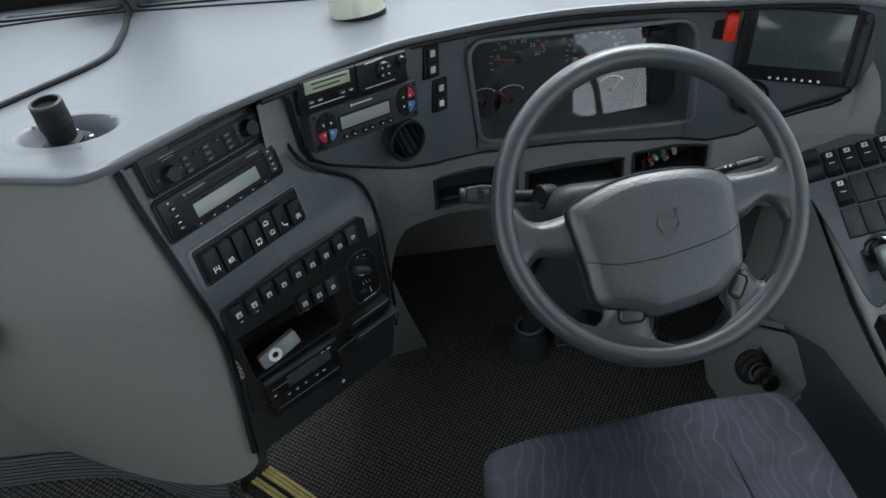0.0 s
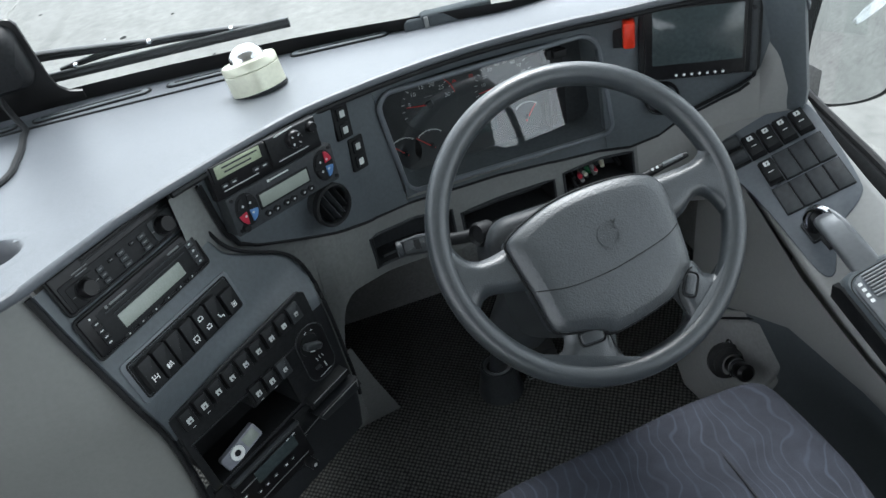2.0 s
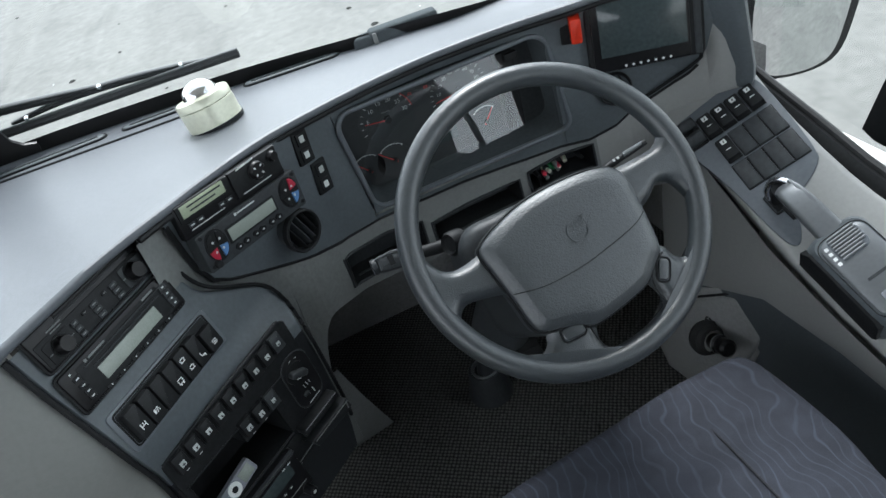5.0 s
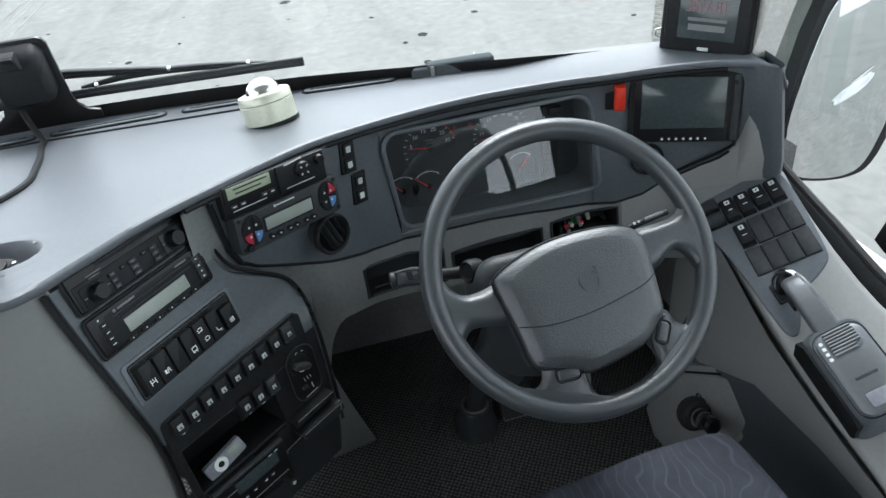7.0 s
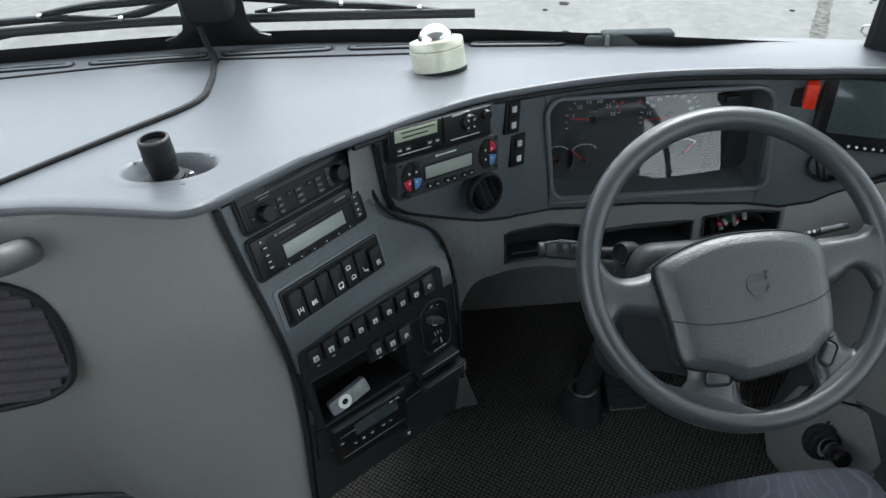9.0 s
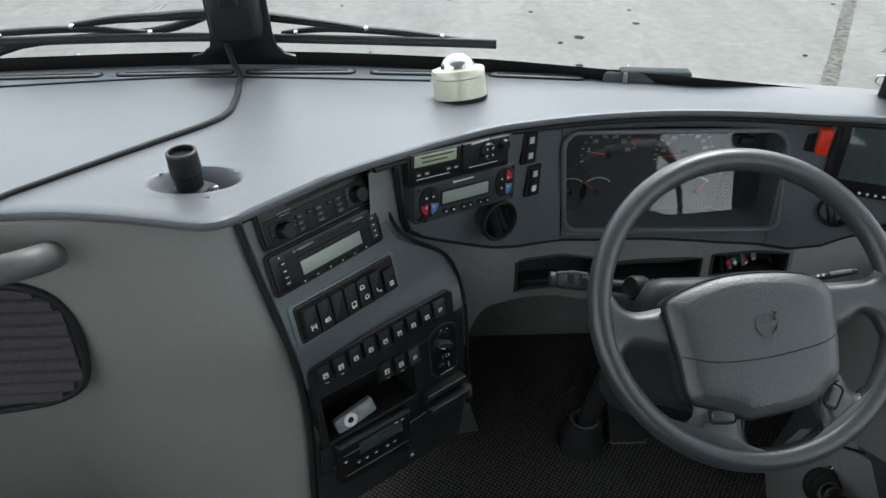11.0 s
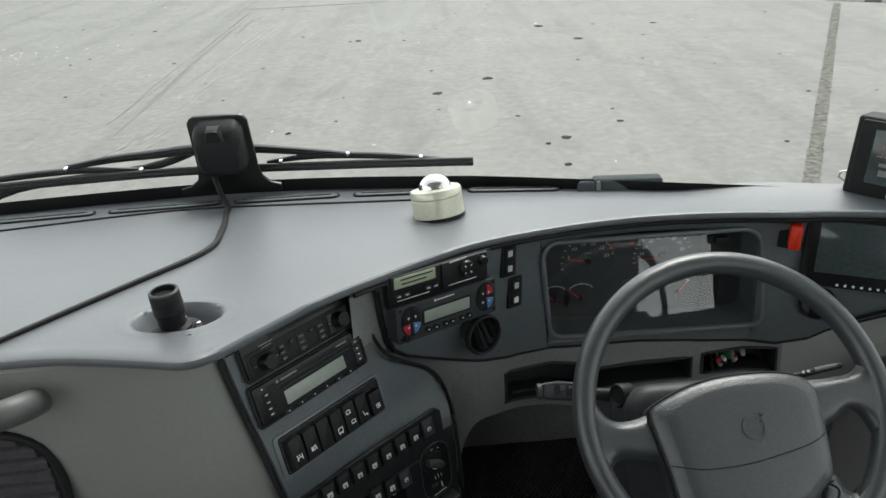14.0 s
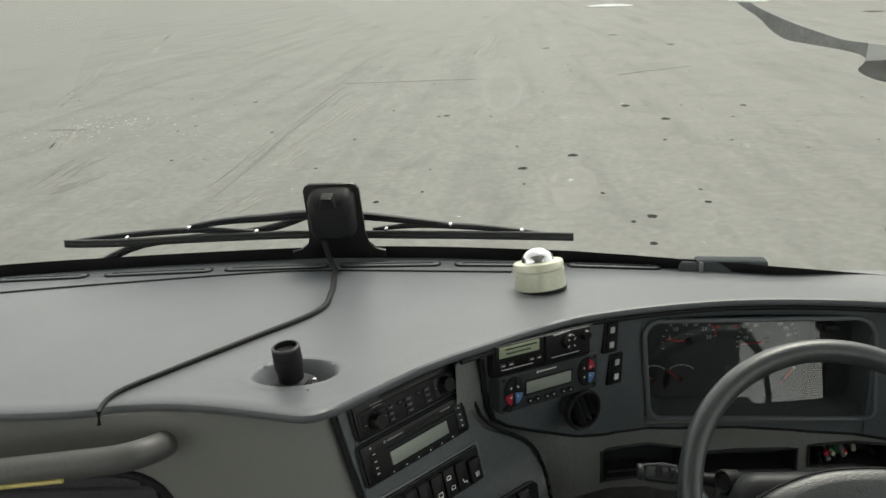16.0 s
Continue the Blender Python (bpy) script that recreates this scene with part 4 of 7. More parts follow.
ring = [(R + r * math.cos(2 * math.pi * k / 16), r * 1.12 * math.sin(2 * math.pi * k / 16)) for k in range(16)]
part("rim", lathe(ring + ring[:1], 96), M_WHEEL, wheel)
PAD = [(-125, 2), (-116, 11), (-90, 24), (-45, 39), (0, 44), (50, 44), (86, 38), (104, 27), (111, 8), (112, -30), (112, -60), (110, -98), (98, -108), (85, -120), (72, -133), (38, -142), (8, -148), (-24, -153), (-36, -144), (-62, -136), (-95, -130), (-103, -114), (-107, -82), (-114, -50), (-120, -24)]
SEAM = [(-110, -67), (-66, -75), (-10, -73), (40, -64), (84, -53), (111, -40)]
PC0 = Vector((-4, -50))
PROFILE = [(1.0, -0.022), (1.0, 0.0135), (0.997, 0.0185), (0.99, 0.0212), (0.975, 0.0232), (0.92, 0.0265), (0.86, 0.0300), (0.83, 0.0312), (0.70, 0.0325), (0.5, 0.0335), (0.25, 0.034)]
pad_line = smooth_outline(PAD, 2)


def pad_z(x, y):
    """Height of the pad: flat in the middle, falling off in a broad chamfer."""
    d = Vector((x, y)) - PC0
    a = math.atan2(d.y, d.x)
    edge = min(pad_line, key=lambda p: abs((math.atan2(p[1] - PC0.y, p[0] - PC0.x) - a + math.pi) % (2 * math.pi) - math.pi))
    t = d.length / (Vector(edge) - PC0).length
    for (s0, z0), (s1, z1) in zip(PROFILE[1:], PROFILE[2:]):
        if s1 <= t <= s0:
            return z0 + (z1 - z0) * (s0 - t) / max(1e-9, s0 - s1)
    return 0.034 if t < 1 else 0.008


rows = [[((PC0.x + (x - PC0.x) * k) / 1000, (PC0.y + (y - PC0.y) * k) / 1000, z) for x, y in pad_line + pad_line[:1]] for k, z in PROFILE]
bm = loft(rows)
bm.faces.new([v for v in bm.verts if abs(v.co.z - 0.034) < 1e-6][:len(pad_line)])
bmesh.ops.remove_doubles(bm, verts=bm.verts[:], dist=1e-5)
cover_pad = part("airbag_cover", bm, M_PAD, wheel)
line = smooth_line([(x, y, 0) for x, y in SEAM], 4)
part("seam", tube([(p.x / 1000, p.y / 1000, pad_z(p.x, p.y) + 0.0001) for p in line[1:-1]], 0.0008, 5), M_BLACK, cover_pad)
part("edge_gap", tube([(x / 1000, y / 1000, 0.0105) for x, y in pad_line], 0.0034, 6, close=True), M_BLACK, cover_pad)
emblem = part("emblem", arc_bm(0.0148, 0, 360, 0.0024, 0.0342, 32, 0.0016, 0.008, -0.027), M_PAD, wheel)
part("emblem_bar", bars([(8, -27, 28, 6, 12), (20, -14, 7, 2.2, 45), (22.5, -11, 2.2, 6, 0), (20, -9.5, 6, 2.2, 0)], 0.0342, 0.0016), M_PAD, emblem)
part("small_mark", bars([(30, -120, 12, 0.8), (28, -124, 6, 0.8)], 0.0292, 0.0005), M_KEYLIT, cover_pad)


def spoke(one, other, name):
    """A moulded arm between two edge lines, rounded across, from the pad to the rim."""
    a, b = (sampled(smooth_line([(x / 1000, y / 1000, 0) for x, y in e], 0.006), 15) for e in (one, other))
    rows = []
    for k, (p, q) in enumerate(zip(a, b)):
        t = k / 14
        top_z = 0.011 + 0.002 * t
        front = [p.lerp(q, u) + Vector((0, 0, top_z - 0.014 * abs(2 * u - 1) ** 4)) for u in [m / 12 for m in range(13)]]
        back = [q.lerp(p, u) + Vector((0, 0, -0.014 + 0.008 * abs(2 * u - 1) ** 4)) for u in (0.02, 0.2, 0.5, 0.8, 0.98)]
        rows.append(front + back + front[:1])
    # the last stretch runs out into the rim
    for t, drop in ((0.6, 0.9), (1.0, 0.45)):
        rows.append([Vector((p.x, p.y, 0)).lerp(Vector((p.x, p.y, 0)).normalized() * 0.2085, t) + Vector((0, 0, p.z * drop)) for p in rows[14]])
    return part(name, loft(rows), M_WHEEL, wheel)


spoke([(-112, 3), (-150, -5), (-172, -2), (-186, 14), (-200, 48)], [(-100, -66), (-140, -57), (-166, -54), (-180, -66), (-188, -96)], "upper_spoke")
spoke([(98, 30), (140, 31), (172, 35), (188, 48), (194, 76)], [(106, -42), (134, -30), (156, -14), (176, -24), (192, -66)], "upper_spoke")
spoke([(-92, -116), (-86, -138), (-94, -154), (-122, -160), (-158, -136)], [(-26, -138), (-16, -156), (-20, -176), (-6, -194), (34, -206)], "lower_spoke")
spoke([(104, -88), (124, -98), (131, -116), (152, -123), (188, -92)], [(72, -122), (82, -144), (87, -164), (76, -188), (36, -206)], "lower_spoke")
part("horn_button", plate(rounded(0.033, 0.018, 0.006, 4, -0.052, -0.147), 0.006, 0.0145, 0.003, 3), M_WHEEL, wheel)
part("button_gap", tube([(x, y, 0.0116) for x, y in rounded(0.036, 0.021, 0.007, 4, -0.052, -0.147)], 0.0014, 5, close=True), M_BLACK, wheel)
part("horn_button", plate([(Matrix.Rotation(radians(62), 2) @ Vector(p) + Vector((0.102, -0.126)))[:] for p in rounded(0.030, 0.016, 0.006, 4)], 0.006, 0.0145, 0.003, 3), M_PAD, wheel)
part("button_gap", tube([(*(Matrix.Rotation(radians(62), 2) @ Vector(p) + Vector((0.102, -0.126))), 0.0116) for p in rounded(0.034, 0.020, 0.007, 4)], 0.0014, 5, close=True), M_BLACK, wheel)
for line in (((-94, -122), (-66, -127), (-42, -134), (-30, -144), (-27, -164), (-22, -182)), ((112, -104), (98, -112), (84, -124), (80, -144), (84, -162))):
    part("cover_gap", tube(smooth_line([(x / 1000, y / 1000, 0.0122) for x, y in line], 0.008), 0.0012, 6), M_BLACK, wheel)
# column behind the wheel, in one piece with its stalks
column = thing("steering_column", "dark grey plastic steering column shroud with stalks", "steering column", WHEEL)
part("shroud", plate(rounded(0.17, 0.19, 0.05, 5, 0.0, -0.06), -0.30, -0.045, 0.03, 4), M_KEYLIT, column)
part("shroud_top", plate(rounded(0.24, 0.10, 0.04, 5, -0.012, -0.002), -0.16, -0.05, 0.025, 4), M_KEYLIT, column)
part("hub", lathe([(0.05, -0.04), (0.06, -0.015), (0.045, -0.01), (0, -0.01)], 24, m=Matrix.Translation((0, -0.03, 0))), M_BLACK, column)
stalk = part("indicator_stalk", tube([(-0.10, 0.035, -0.12), (-0.15, 0.042, -0.125), (-0.20, 0.050, -0.13)], [0.012, 0.010, 0.009], 10), M_BLACK, column)
part("stalk_end", box(0.052, 0.026, 0.020, 0.006, m=Matrix.Translation((-0.216, 0.052, -0.142)) @ Matrix.Rotation(radians(-8), 4, "Z"), r=0.006), M_KEYLIT, stalk)
# silver tube stands for light along the stalk's upper edge
part("stalk_glint", tube([(-0.243, 0.064, -0.124), (-0.216, 0.066, -0.122), (-0.192, 0.062, -0.124)], 0.0014, 6), M_SILVER, stalk)
part("stalk_cap", lathe([(0, 0), (0.012, 0.0), (0.013, 0.004), (0.012, 0.008), (0, 0.009)], 16, m=Matrix.Translation((-0.242, 0.055, -0.134)) @ Matrix.Rotation(radians(-90), 4, "Y")), M_KEYLIT, stalk)
part("stalk_ring", bars([(-220, 53, 9, 15), (-204, 51, 3, 18), (-198, 50, 5, 10)], -0.122, 0.003), M_BLACK, stalk)
part("stalk_boot", lathe([(0.019, 0), (0.019, 0.02), (0.016, 0.025), (0.012, 0.02), (0.0, 0.02)], 18, m=Matrix.Translation((-0.115, 0.036, -0.105)) @ Matrix.Rotation(radians(-60), 4, "Y")), M_BLACK, column)
ret = part("retarder_stalk", tube([(0.10, 0.035, -0.10), (0.154, 0.045, -0.097), (0.216, 0.054, -0.093)], [0.007, 0.0055, 0.0045], 10), M_KEY, column)
part("stalk_tip", tube([(0.172, 0.050, -0.091), (0.206, 0.055, -0.088)], [0.0035, 0.0028], 8), M_SILVER, ret)
part("stalk_marks", bars([(154, 48, 4, 4), (162, 49, 4, 4)], -0.0905, 0.001), M_WHITE, ret)
part("lower_column", tube(smooth_line([(0.0, -0.02, -0.22), (-0.02, -0.07, -0.34), (-0.04, -0.115, -0.43), (-0.045, -0.13, -0.46)], 0.02), 0.058, 18), M_KEYLIT, column)

# ---- radios ----
def radio(name, m, w, h, label):
    """A flat black unit: a bevelled face in a slim trim frame."""
    ob = thing(name, label, "radio", m)
    part("body", plate(rounded(w, h, 0.004, 3), -0.03, 0.008, 0.003, 2), M_GLOSS, ob)
    part("trim_frame", tube([(x, y, 0.0035) for x, y in rounded(w + 0.003, h + 0.003, 0.005, 3)], 0.0022, 6, close=True), M_BLACK, ob)
    return ob


def key(parent, x, y, w, h, z=8.0, lift=2.6, mat=None, ink=None, mark=(0.5, 0.22)):
    """A small raised key with a printed mark, in millimetres on the unit's face."""
    k = part("key", plate(rounded(w / 1000, h / 1000, 0.001, 2, x / 1000, y / 1000), (z - 0.5) / 1000, (z + lift) / 1000, 0.0007), mat or M_KEYLIT, parent)
    if ink:
        part("key_print", bars([(x, y, w * mark[0], h * mark[1])], (z + lift + 0.1) / 1000, 0.0002), ink, k)
    return k


upper = radio("radio_cassette", P1 @ at(92, 93), 0.199, 0.051, "black car radio with two round knobs and many keys")
part("face_plate", plate(rounded(0.192, 0.034, 0.002, 2, 0, -0.007), 0.007, 0.0092, 0.001), M_KEY, upper)
part("slot", bars([(14, 20, 132, 5)], 0.0080, 0.0006), M_BLACK, upper)
part("slot_lip", bars([(14, 15.6, 136, 1.2)], 0.0080, 0.0016), M_KEYLIT, upper)
part("slot_flap", plate(rounded(0.128, 0.0034, 0.001, 2, 0.014, 0.0212), 0.008, 0.0096, 0.0006), M_GLOSS, upper)
for kx, ky, kr in ((-68, -10, 0.0112), (69, -8, 0.0118)):
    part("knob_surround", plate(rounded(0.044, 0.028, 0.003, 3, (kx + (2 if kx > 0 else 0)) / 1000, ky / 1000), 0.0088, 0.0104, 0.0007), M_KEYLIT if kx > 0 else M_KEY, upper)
    knob(upper, kx / 1000, ky / 1000, kr, 0.013, M_GLOSS, 0.0104, False)
    part("knob_ring", lathe([(kr * 1.08, 0.0103), (kr * 1.28, 0.0106), (kr * 1.24, 0.0114), (kr * 1.08, 0.0112)], 26, m=Matrix.Translation((kx / 1000, ky / 1000, 0))), M_BLACK, upper)
    for a in (0, 90, 180, 270):
        part("knob_tick", bars([(kx + 18 * math.cos(radians(a)), ky + 11.5 * math.sin(radians(a)), 5, 1.2)], 0.0105), M_DIMPRINT, upper)
for kx in (-39, -4, 33):
    for row in range(3):
        key(upper, kx, -2 - 8.6 * row, 12.5 if kx > -39 else 10, 6.0, 9.2, 2.2, M_KEYLIT, M_DIMPRINT)
for kx in (-20, 17):
    key(upper, kx, -1.5, 9, 5, 9.2, 1.6, M_KEY, M_DIMPRINT)
for g in ((78, 22, 18, 2.2), (-60, 13, 24, 1.6), (-60, 9, 18, 1.4), (-82, 1, 10, 1.2)):
    part("print", bars([g], 0.0094), M_DIMPRINT, upper)

lower = radio("radio_display_unit", P1 @ at(90.5, 30.5), 0.203, 0.054, "black car radio with wide grey-green display")
part("display", plate(rounded(0.114, 0.0195, 0.0008, 2, 0.0015, -0.007), 0.007, 0.0092, 0.0004), M_LCD, lower)
part("display_frame", plate(rounded(0.158, 0.044, 0.002, 2, 0.0015, -0.001), 0.0075, 0.0084, 0.0004), M_BLACK, lower)
part("slot", bars([(8, 10.5, 128, 4.2)], 0.0086, 0.0006), M_BLACK, lower)
part("slot_lip", bars([(8, 7.4, 132, 1.2), (8, 14.4, 150, 1.4)], 0.0086, 0.0018), M_KEYLIT, lower)
for ky in (11.5, 1, -8, -16):
    key(lower, 86.5, ky, 13, 7.6, 8, 2.6, M_KEYLIT, M_PRINT, (0.3, 0.25))
    key(lower, -83, ky, 11, 7, 8, 1.4, M_KEY, M_PRINT, (0.45, 0.22))
for k in range(6):
    key(lower, -57 + 24 * k, -25 + 0.3, 15, 4, 8, 1.4, M_KEY, M_PRINT, (0.14, 0.5))
for g in ((-40, 19.5, 30, 2.6), (62, 19, 22, 2.6), (-60, 19.5, 4, 4)):
    part("print", bars([g], 0.0084), M_DIMPRINT, lower)
part("disc_slot_glint", bars([(-86, 21, 2.4, 2.4)], 0.0084), M_PRINT, lower)

# ---- seven rocker switches in their frame ----
frame6 = thing("switch_bank", "dark grey recessed panel round the rocker switches", "switch panel", P1 @ at(102, -51.5, 0, -1.0))
part("rim_plate", plate(rounded(0.210, 0.062, 0.006, 3), -0.01, 0.003, 0.002), M_PANEL, frame6)
part("rim_step", tube([(x, y, 0.0032) for x, y in rounded(0.194, 0.052, 0.004, 3)], 0.0014, 6, close=True), M_BLACK, frame6)
part("recess", plate(rounded(0.190, 0.048, 0.003, 3), 0.0, 0.0042, 0.0008), M_BLACK, frame6)
marks6 = [[("axle", 0, -7)], [("fog", 0, -7)], [], [("coach", 1, -8)], [("cloud", -3, 9), ("cloud", 2, -8)], [("seat", 2, -8)], [("screen", 0, -6, 0.85)]]
for k, mk in enumerate(marks6):
    six = k < 6
    rocker("rocker_switch", P1 @ at(22 + 25.6 * k + (0 if six else 4), -51 - 0.45 * k - (0 if six else 4), 3.4), 25 if six else 27, 46 if six else 38, mk, "black rocker switch with white symbol in the console frame" if mk else "plain black rocker switch in the console frame", "console rocker switches", tilt=3.5 if k % 2 else 1.0, bezel=False, d=10)

# ---- lower console: switches, dial, pocket, control unit ----
rowframe = thing("switch_row_panel", "black glossy panel with small switches and an open pocket", "switch panel", P2)
part("panel", plate(mm([(-12, 3), (240, 21), (252, 13), (251, -80), (249, -150), (162, -150), (162, -84), (96, -84), (96, -56), (-2, -56), (-2, -146), (-14, -146)]), -0.004, 0.003, 0.0015, 2), M_BLACK, rowframe)
part("lower_panel", plate(mm([(-18, -148), (249, -152), (250, -199), (-26, -200)]), -0.004, 0.002, 0.0012, 2), M_BLACK, rowframe)
ring = mm(POCKET + POCKET[:1])
bm = loft([[(x, y, z) for x, y in ring] for z in (0.002, -0.075)])
bm.faces.new([bm.verts.new((x, y, -0.075)) for x, y in ring[:-1]])
part("pocket", bm, M_KEY, rowframe)
part("upper_lip", tube([(x / 1000, y / 1000, 0.003) for x, y in ((-10, 5), (120, 14), (242, 22))], 0.0022, 6), M_SLATE, rowframe)
part("divider", tube([(x / 1000, y / 1000, 0.0035) for x, y in ((-6, -53), (98, -53), (200, -51))], 0.0013, 6), M_SLATE, rowframe)
part("pocket_lip", tube([(x / 1000, y / 1000, 0.003) for x, y in ((-2, -144), (80, -145), (162, -144))], 0.002, 6), M_SLATE, rowframe)
part("shelf_line", bars([(157, -193, 38, 1.4, 4), (70, -197, 150, 0.9, -1), (215, -200, 70, 0.9)], 0.0021, 0.0008), M_DIMPRINT, rowframe)
SMALL = [(10 + 26.3 * k, -12 + 1.5 * k) for k in range(9)] + [(110, -61), (136.5, -62), (163, -63)]
for k, (x, y) in enumerate(SMALL):
    if k in (8, 11):
        marks = [("square", 0, -2, 0.85)]
    elif k in (0, 1, 9, 10):
        marks = [("square", 0, -2, 1.1), ("dash", 0, -14, 0.8)]
    else:
        marks = [("square", 0, -2, 1.0)]
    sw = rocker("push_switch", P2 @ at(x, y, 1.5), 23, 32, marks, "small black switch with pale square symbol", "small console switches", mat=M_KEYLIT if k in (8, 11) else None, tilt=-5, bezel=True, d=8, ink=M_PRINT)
    part("figure", bars([(0, -2.0, 4.5, 1.3, 45 * (k % 4)), (0, -2.0, 1.3, 4.0, 30 * (k % 3))], 0.0106, 0.0003), M_KEY, sw)
dial = thing("heater_dial", "black round heater control with pale pointer", "control knob", P2 @ at(223, -86, 3, -2))
part("plate", plate(rounded(0.055, 0.100, 0.024, 6), -0.002, 0.003, 0.0015), M_GLOSS, dial)
part("plate_edge", tube([(x, y, 0.002) for x, y in rounded(0.056, 0.101, 0.0245, 6)], 0.0012, 6, close=True), M_KEYLIT, dial)
part("knob_base", lathe([(0, 0.003), (0.019, 0.003), (0.0185, 0.006), (0, 0.006)], 26, m=at(-5, 20)), M_KEY, dial)
part("knob_grip", plate(rounded(0.011, 0.032, 0.005, 4, 0, 0), 0.005, 0.017, 0.003, 3, at(-5, 20, 0, 62)), M_KEYLIT, dial)
part("pointer", bars([(-12, 17.5, 9, 1.6, -28)], 0.0172, 0.0004), M_PRINT, dial)
part("print", bars([(-4, 42, 5, 1.2, 30), (8, 40, 4, 1.2, -20), (-4, -12, 1.2, 8, 12), (2, -11, 1.2, 8, 12), (8, -12, 1.2, 6, 12), (-2, -28, 1.6, 5), (7, -30, 2, 11, 8), (2, -43, 26, 1.4, 4)], 0.0031, 0.0004), M_PRINT, dial)
part("slider", plate(rounded(0.010, 0.005, 0.001, 2, -0.008, -0.024), 0.003, 0.008, 0.001), M_KEYLIT, dial)
player = thing("music_player", "small white music player with round wheel in the console pocket", "music player", P2 @ at(53, -130, -11, 9) @ Matrix.Rotation(radians(-12), 4, "X"))
part("body", plate(rounded(0.071, 0.026, 0.004, 3), -0.006, 0.004, 0.0015), M_PALE, player)
part("wheel", lathe([(0.0052, 0.004), (0.0055, 0.0056), (0.0112, 0.0056), (0.0118, 0.004)], 30, m=at(-10, 0)), M_WHITE, player)
part("centre_button", lathe([(0, 0.0045), (0.0050, 0.0045), (0.0052, 0.004)], 24, m=at(-10, 0)), M_KEY, player)
part("screen", plate(rounded(0.024, 0.019, 0.001, 2, 0.018, 0), 0.0035, 0.0046, 0.0003), M_LCD, player)
unit = thing("lower_control_unit", "black control unit with dark green display and small bright keys", "control unit", P2 @ at(70, -191, 2, -1))
part("body", plate(rounded(0.138, 0.082, 0.004, 3), -0.03, 0.010, 0.003), M_GLOSS, unit)
part("top_lip", plate(rounded(0.134, 0.006, 0.002, 3, 0, 0.038), 0.009, 0.016, 0.002), M_KEYLIT, unit)
part("display", plate(rounded(0.082, 0.024, 0.001, 2, 0.010, 0.014), 0.009, 0.0108, 0.0004), M_LCD_DARK, unit)
for g in ((-45, 16, 30, 1.2), (0, -25, 120, 1)):
    part("line", bars([g], 0.0101, 0.0008), M_DIMPRINT, unit)
for k, kx in enumerate((-58, -36, -21, -4, 18, 32)):
    key(unit, kx, -9 + (14 if k == 0 else 0), 8, 4.5, 10, 2.0, M_KEYLIT, M_PRINT if k % 2 else M_WHITE, (0.5, 0.5))
for kx in (37, 49):
    part("mark", bars([(kx, 31, 6, 2)], 0.0162, 0.0004), M_PRINT, unit)
knob(unit, 0.052, -0.040, 0.0085, 0.020, M_GLOSS, 0.008, False)
# pale disc painted on as the knob's highlight
part("knob_glint", lathe([(0, 0.0285), (0.003, 0.0283), (0.0034, 0.028)], 12, m=at(52, -40)), M_PRINT, unit)
tray = thing("fold_out_tray", "black fold-out tray at the console edge", "tray", P2 @ at(209, -163, 3))
part("lid", plate(rounded(0.082, 0.013, 0.003, 3, 0.0, 0.016), -0.01, 0.022, 0.003), M_KEY, tray)
part("lid_edge", bars([(0, 22, 78, 1.6)], 0.0222, 0.0006), M_DIMPRINT, tray)
part("shelf", plate(mm([(-44, -2), (47, -2), (50, -21), (38, -26), (-36, -20)]), -0.012, 0.026, 0.003), M_SLATE, tray)
part("shelf_edge", bars([(4, -6, 84, 1.4, 0), (42, -12, 2, 14, -12)], 0.0262, 0.0006), M_DIMPRINT, tray)
part("hinge", tube([(-0.040, 0.006, 0.01), (0.040, 0.006, 0.01)], 0.004, 8), M_BLACK, tray)

# ---- tachograph, climate panel, small switches, vent ----
tacho = thing("tachograph", "black tachograph with yellow-green display and round button", "tachograph", P3 @ at(-6, -7, -1))
part("body", plate(mm([(-58, 89), (135, 88), (135, 40), (-57, 40)]), -0.012, 0.002, 0.003), M_GLOSS, tacho)
part("display_frame", plate(mm([(-54, 91), (36, 91), (36, 66), (-54, 66)]), 0.0, 0.005, 0.0015), M_BLACK, tacho)
part("display", plate(mm([(-48, 89), (28, 89), (28, 71), (-48, 71)]), 0.003, 0.0056, 0.0004), M_LCD_Y, tacho)
part("segments", bars([(-7, 84, 60, 2.4), (-12, 77, 46, 2.4)], 0.0057, 0.0002), M_KEYLIT, tacho)
part("printer_door", plate(mm([(40, 91), (130, 90), (132, 48), (42, 48)]), 0.0, 0.006, 0.002), M_KEY, tacho)
knob(tacho, 0.086, 0.073, 0.0135, 0.008, M_GLOSS, 0.006, False, "round_button")
for a in (45, 135, 225, 315):
    part("button_mark", bars([(86 + 8 * math.cos(radians(a)), 73 + 8 * math.sin(radians(a)), 4, 2.4, a)], 0.0142), M_PRINT, tacho)
knob(tacho, 0.120, 0.078, 0.008, 0.008, M_GLOSS, 0.006, False, "small_button")
for g in ((72, 90, 34, 2.2, 4), (-15, 52, 60, 1.4), (80, 52, 56, 1.4)):
    part("edge_strip", bars([g], 0.0062), M_PRINT, tacho)
for k, (bx, by) in enumerate(((-40, 58), (-25, 58), (14, 58), (28, 58))):
    part("key", bars([(bx, by, 11, 6)], 0.002, 0.003), M_KEYLIT, tacho)
    part("key_print", bars([(bx, by, 6, 2)], 0.0051), M_PRINT, tacho)
climate = thing("climate_panel", "dark grey climate control panel with red and blue keys", "climate control", P3)
part("body", plate(rounded(0.196, 0.061, 0.004, 3, 0.043, 0.003), -0.03, 0.006, 0.0015), M_KEYLIT, climate)
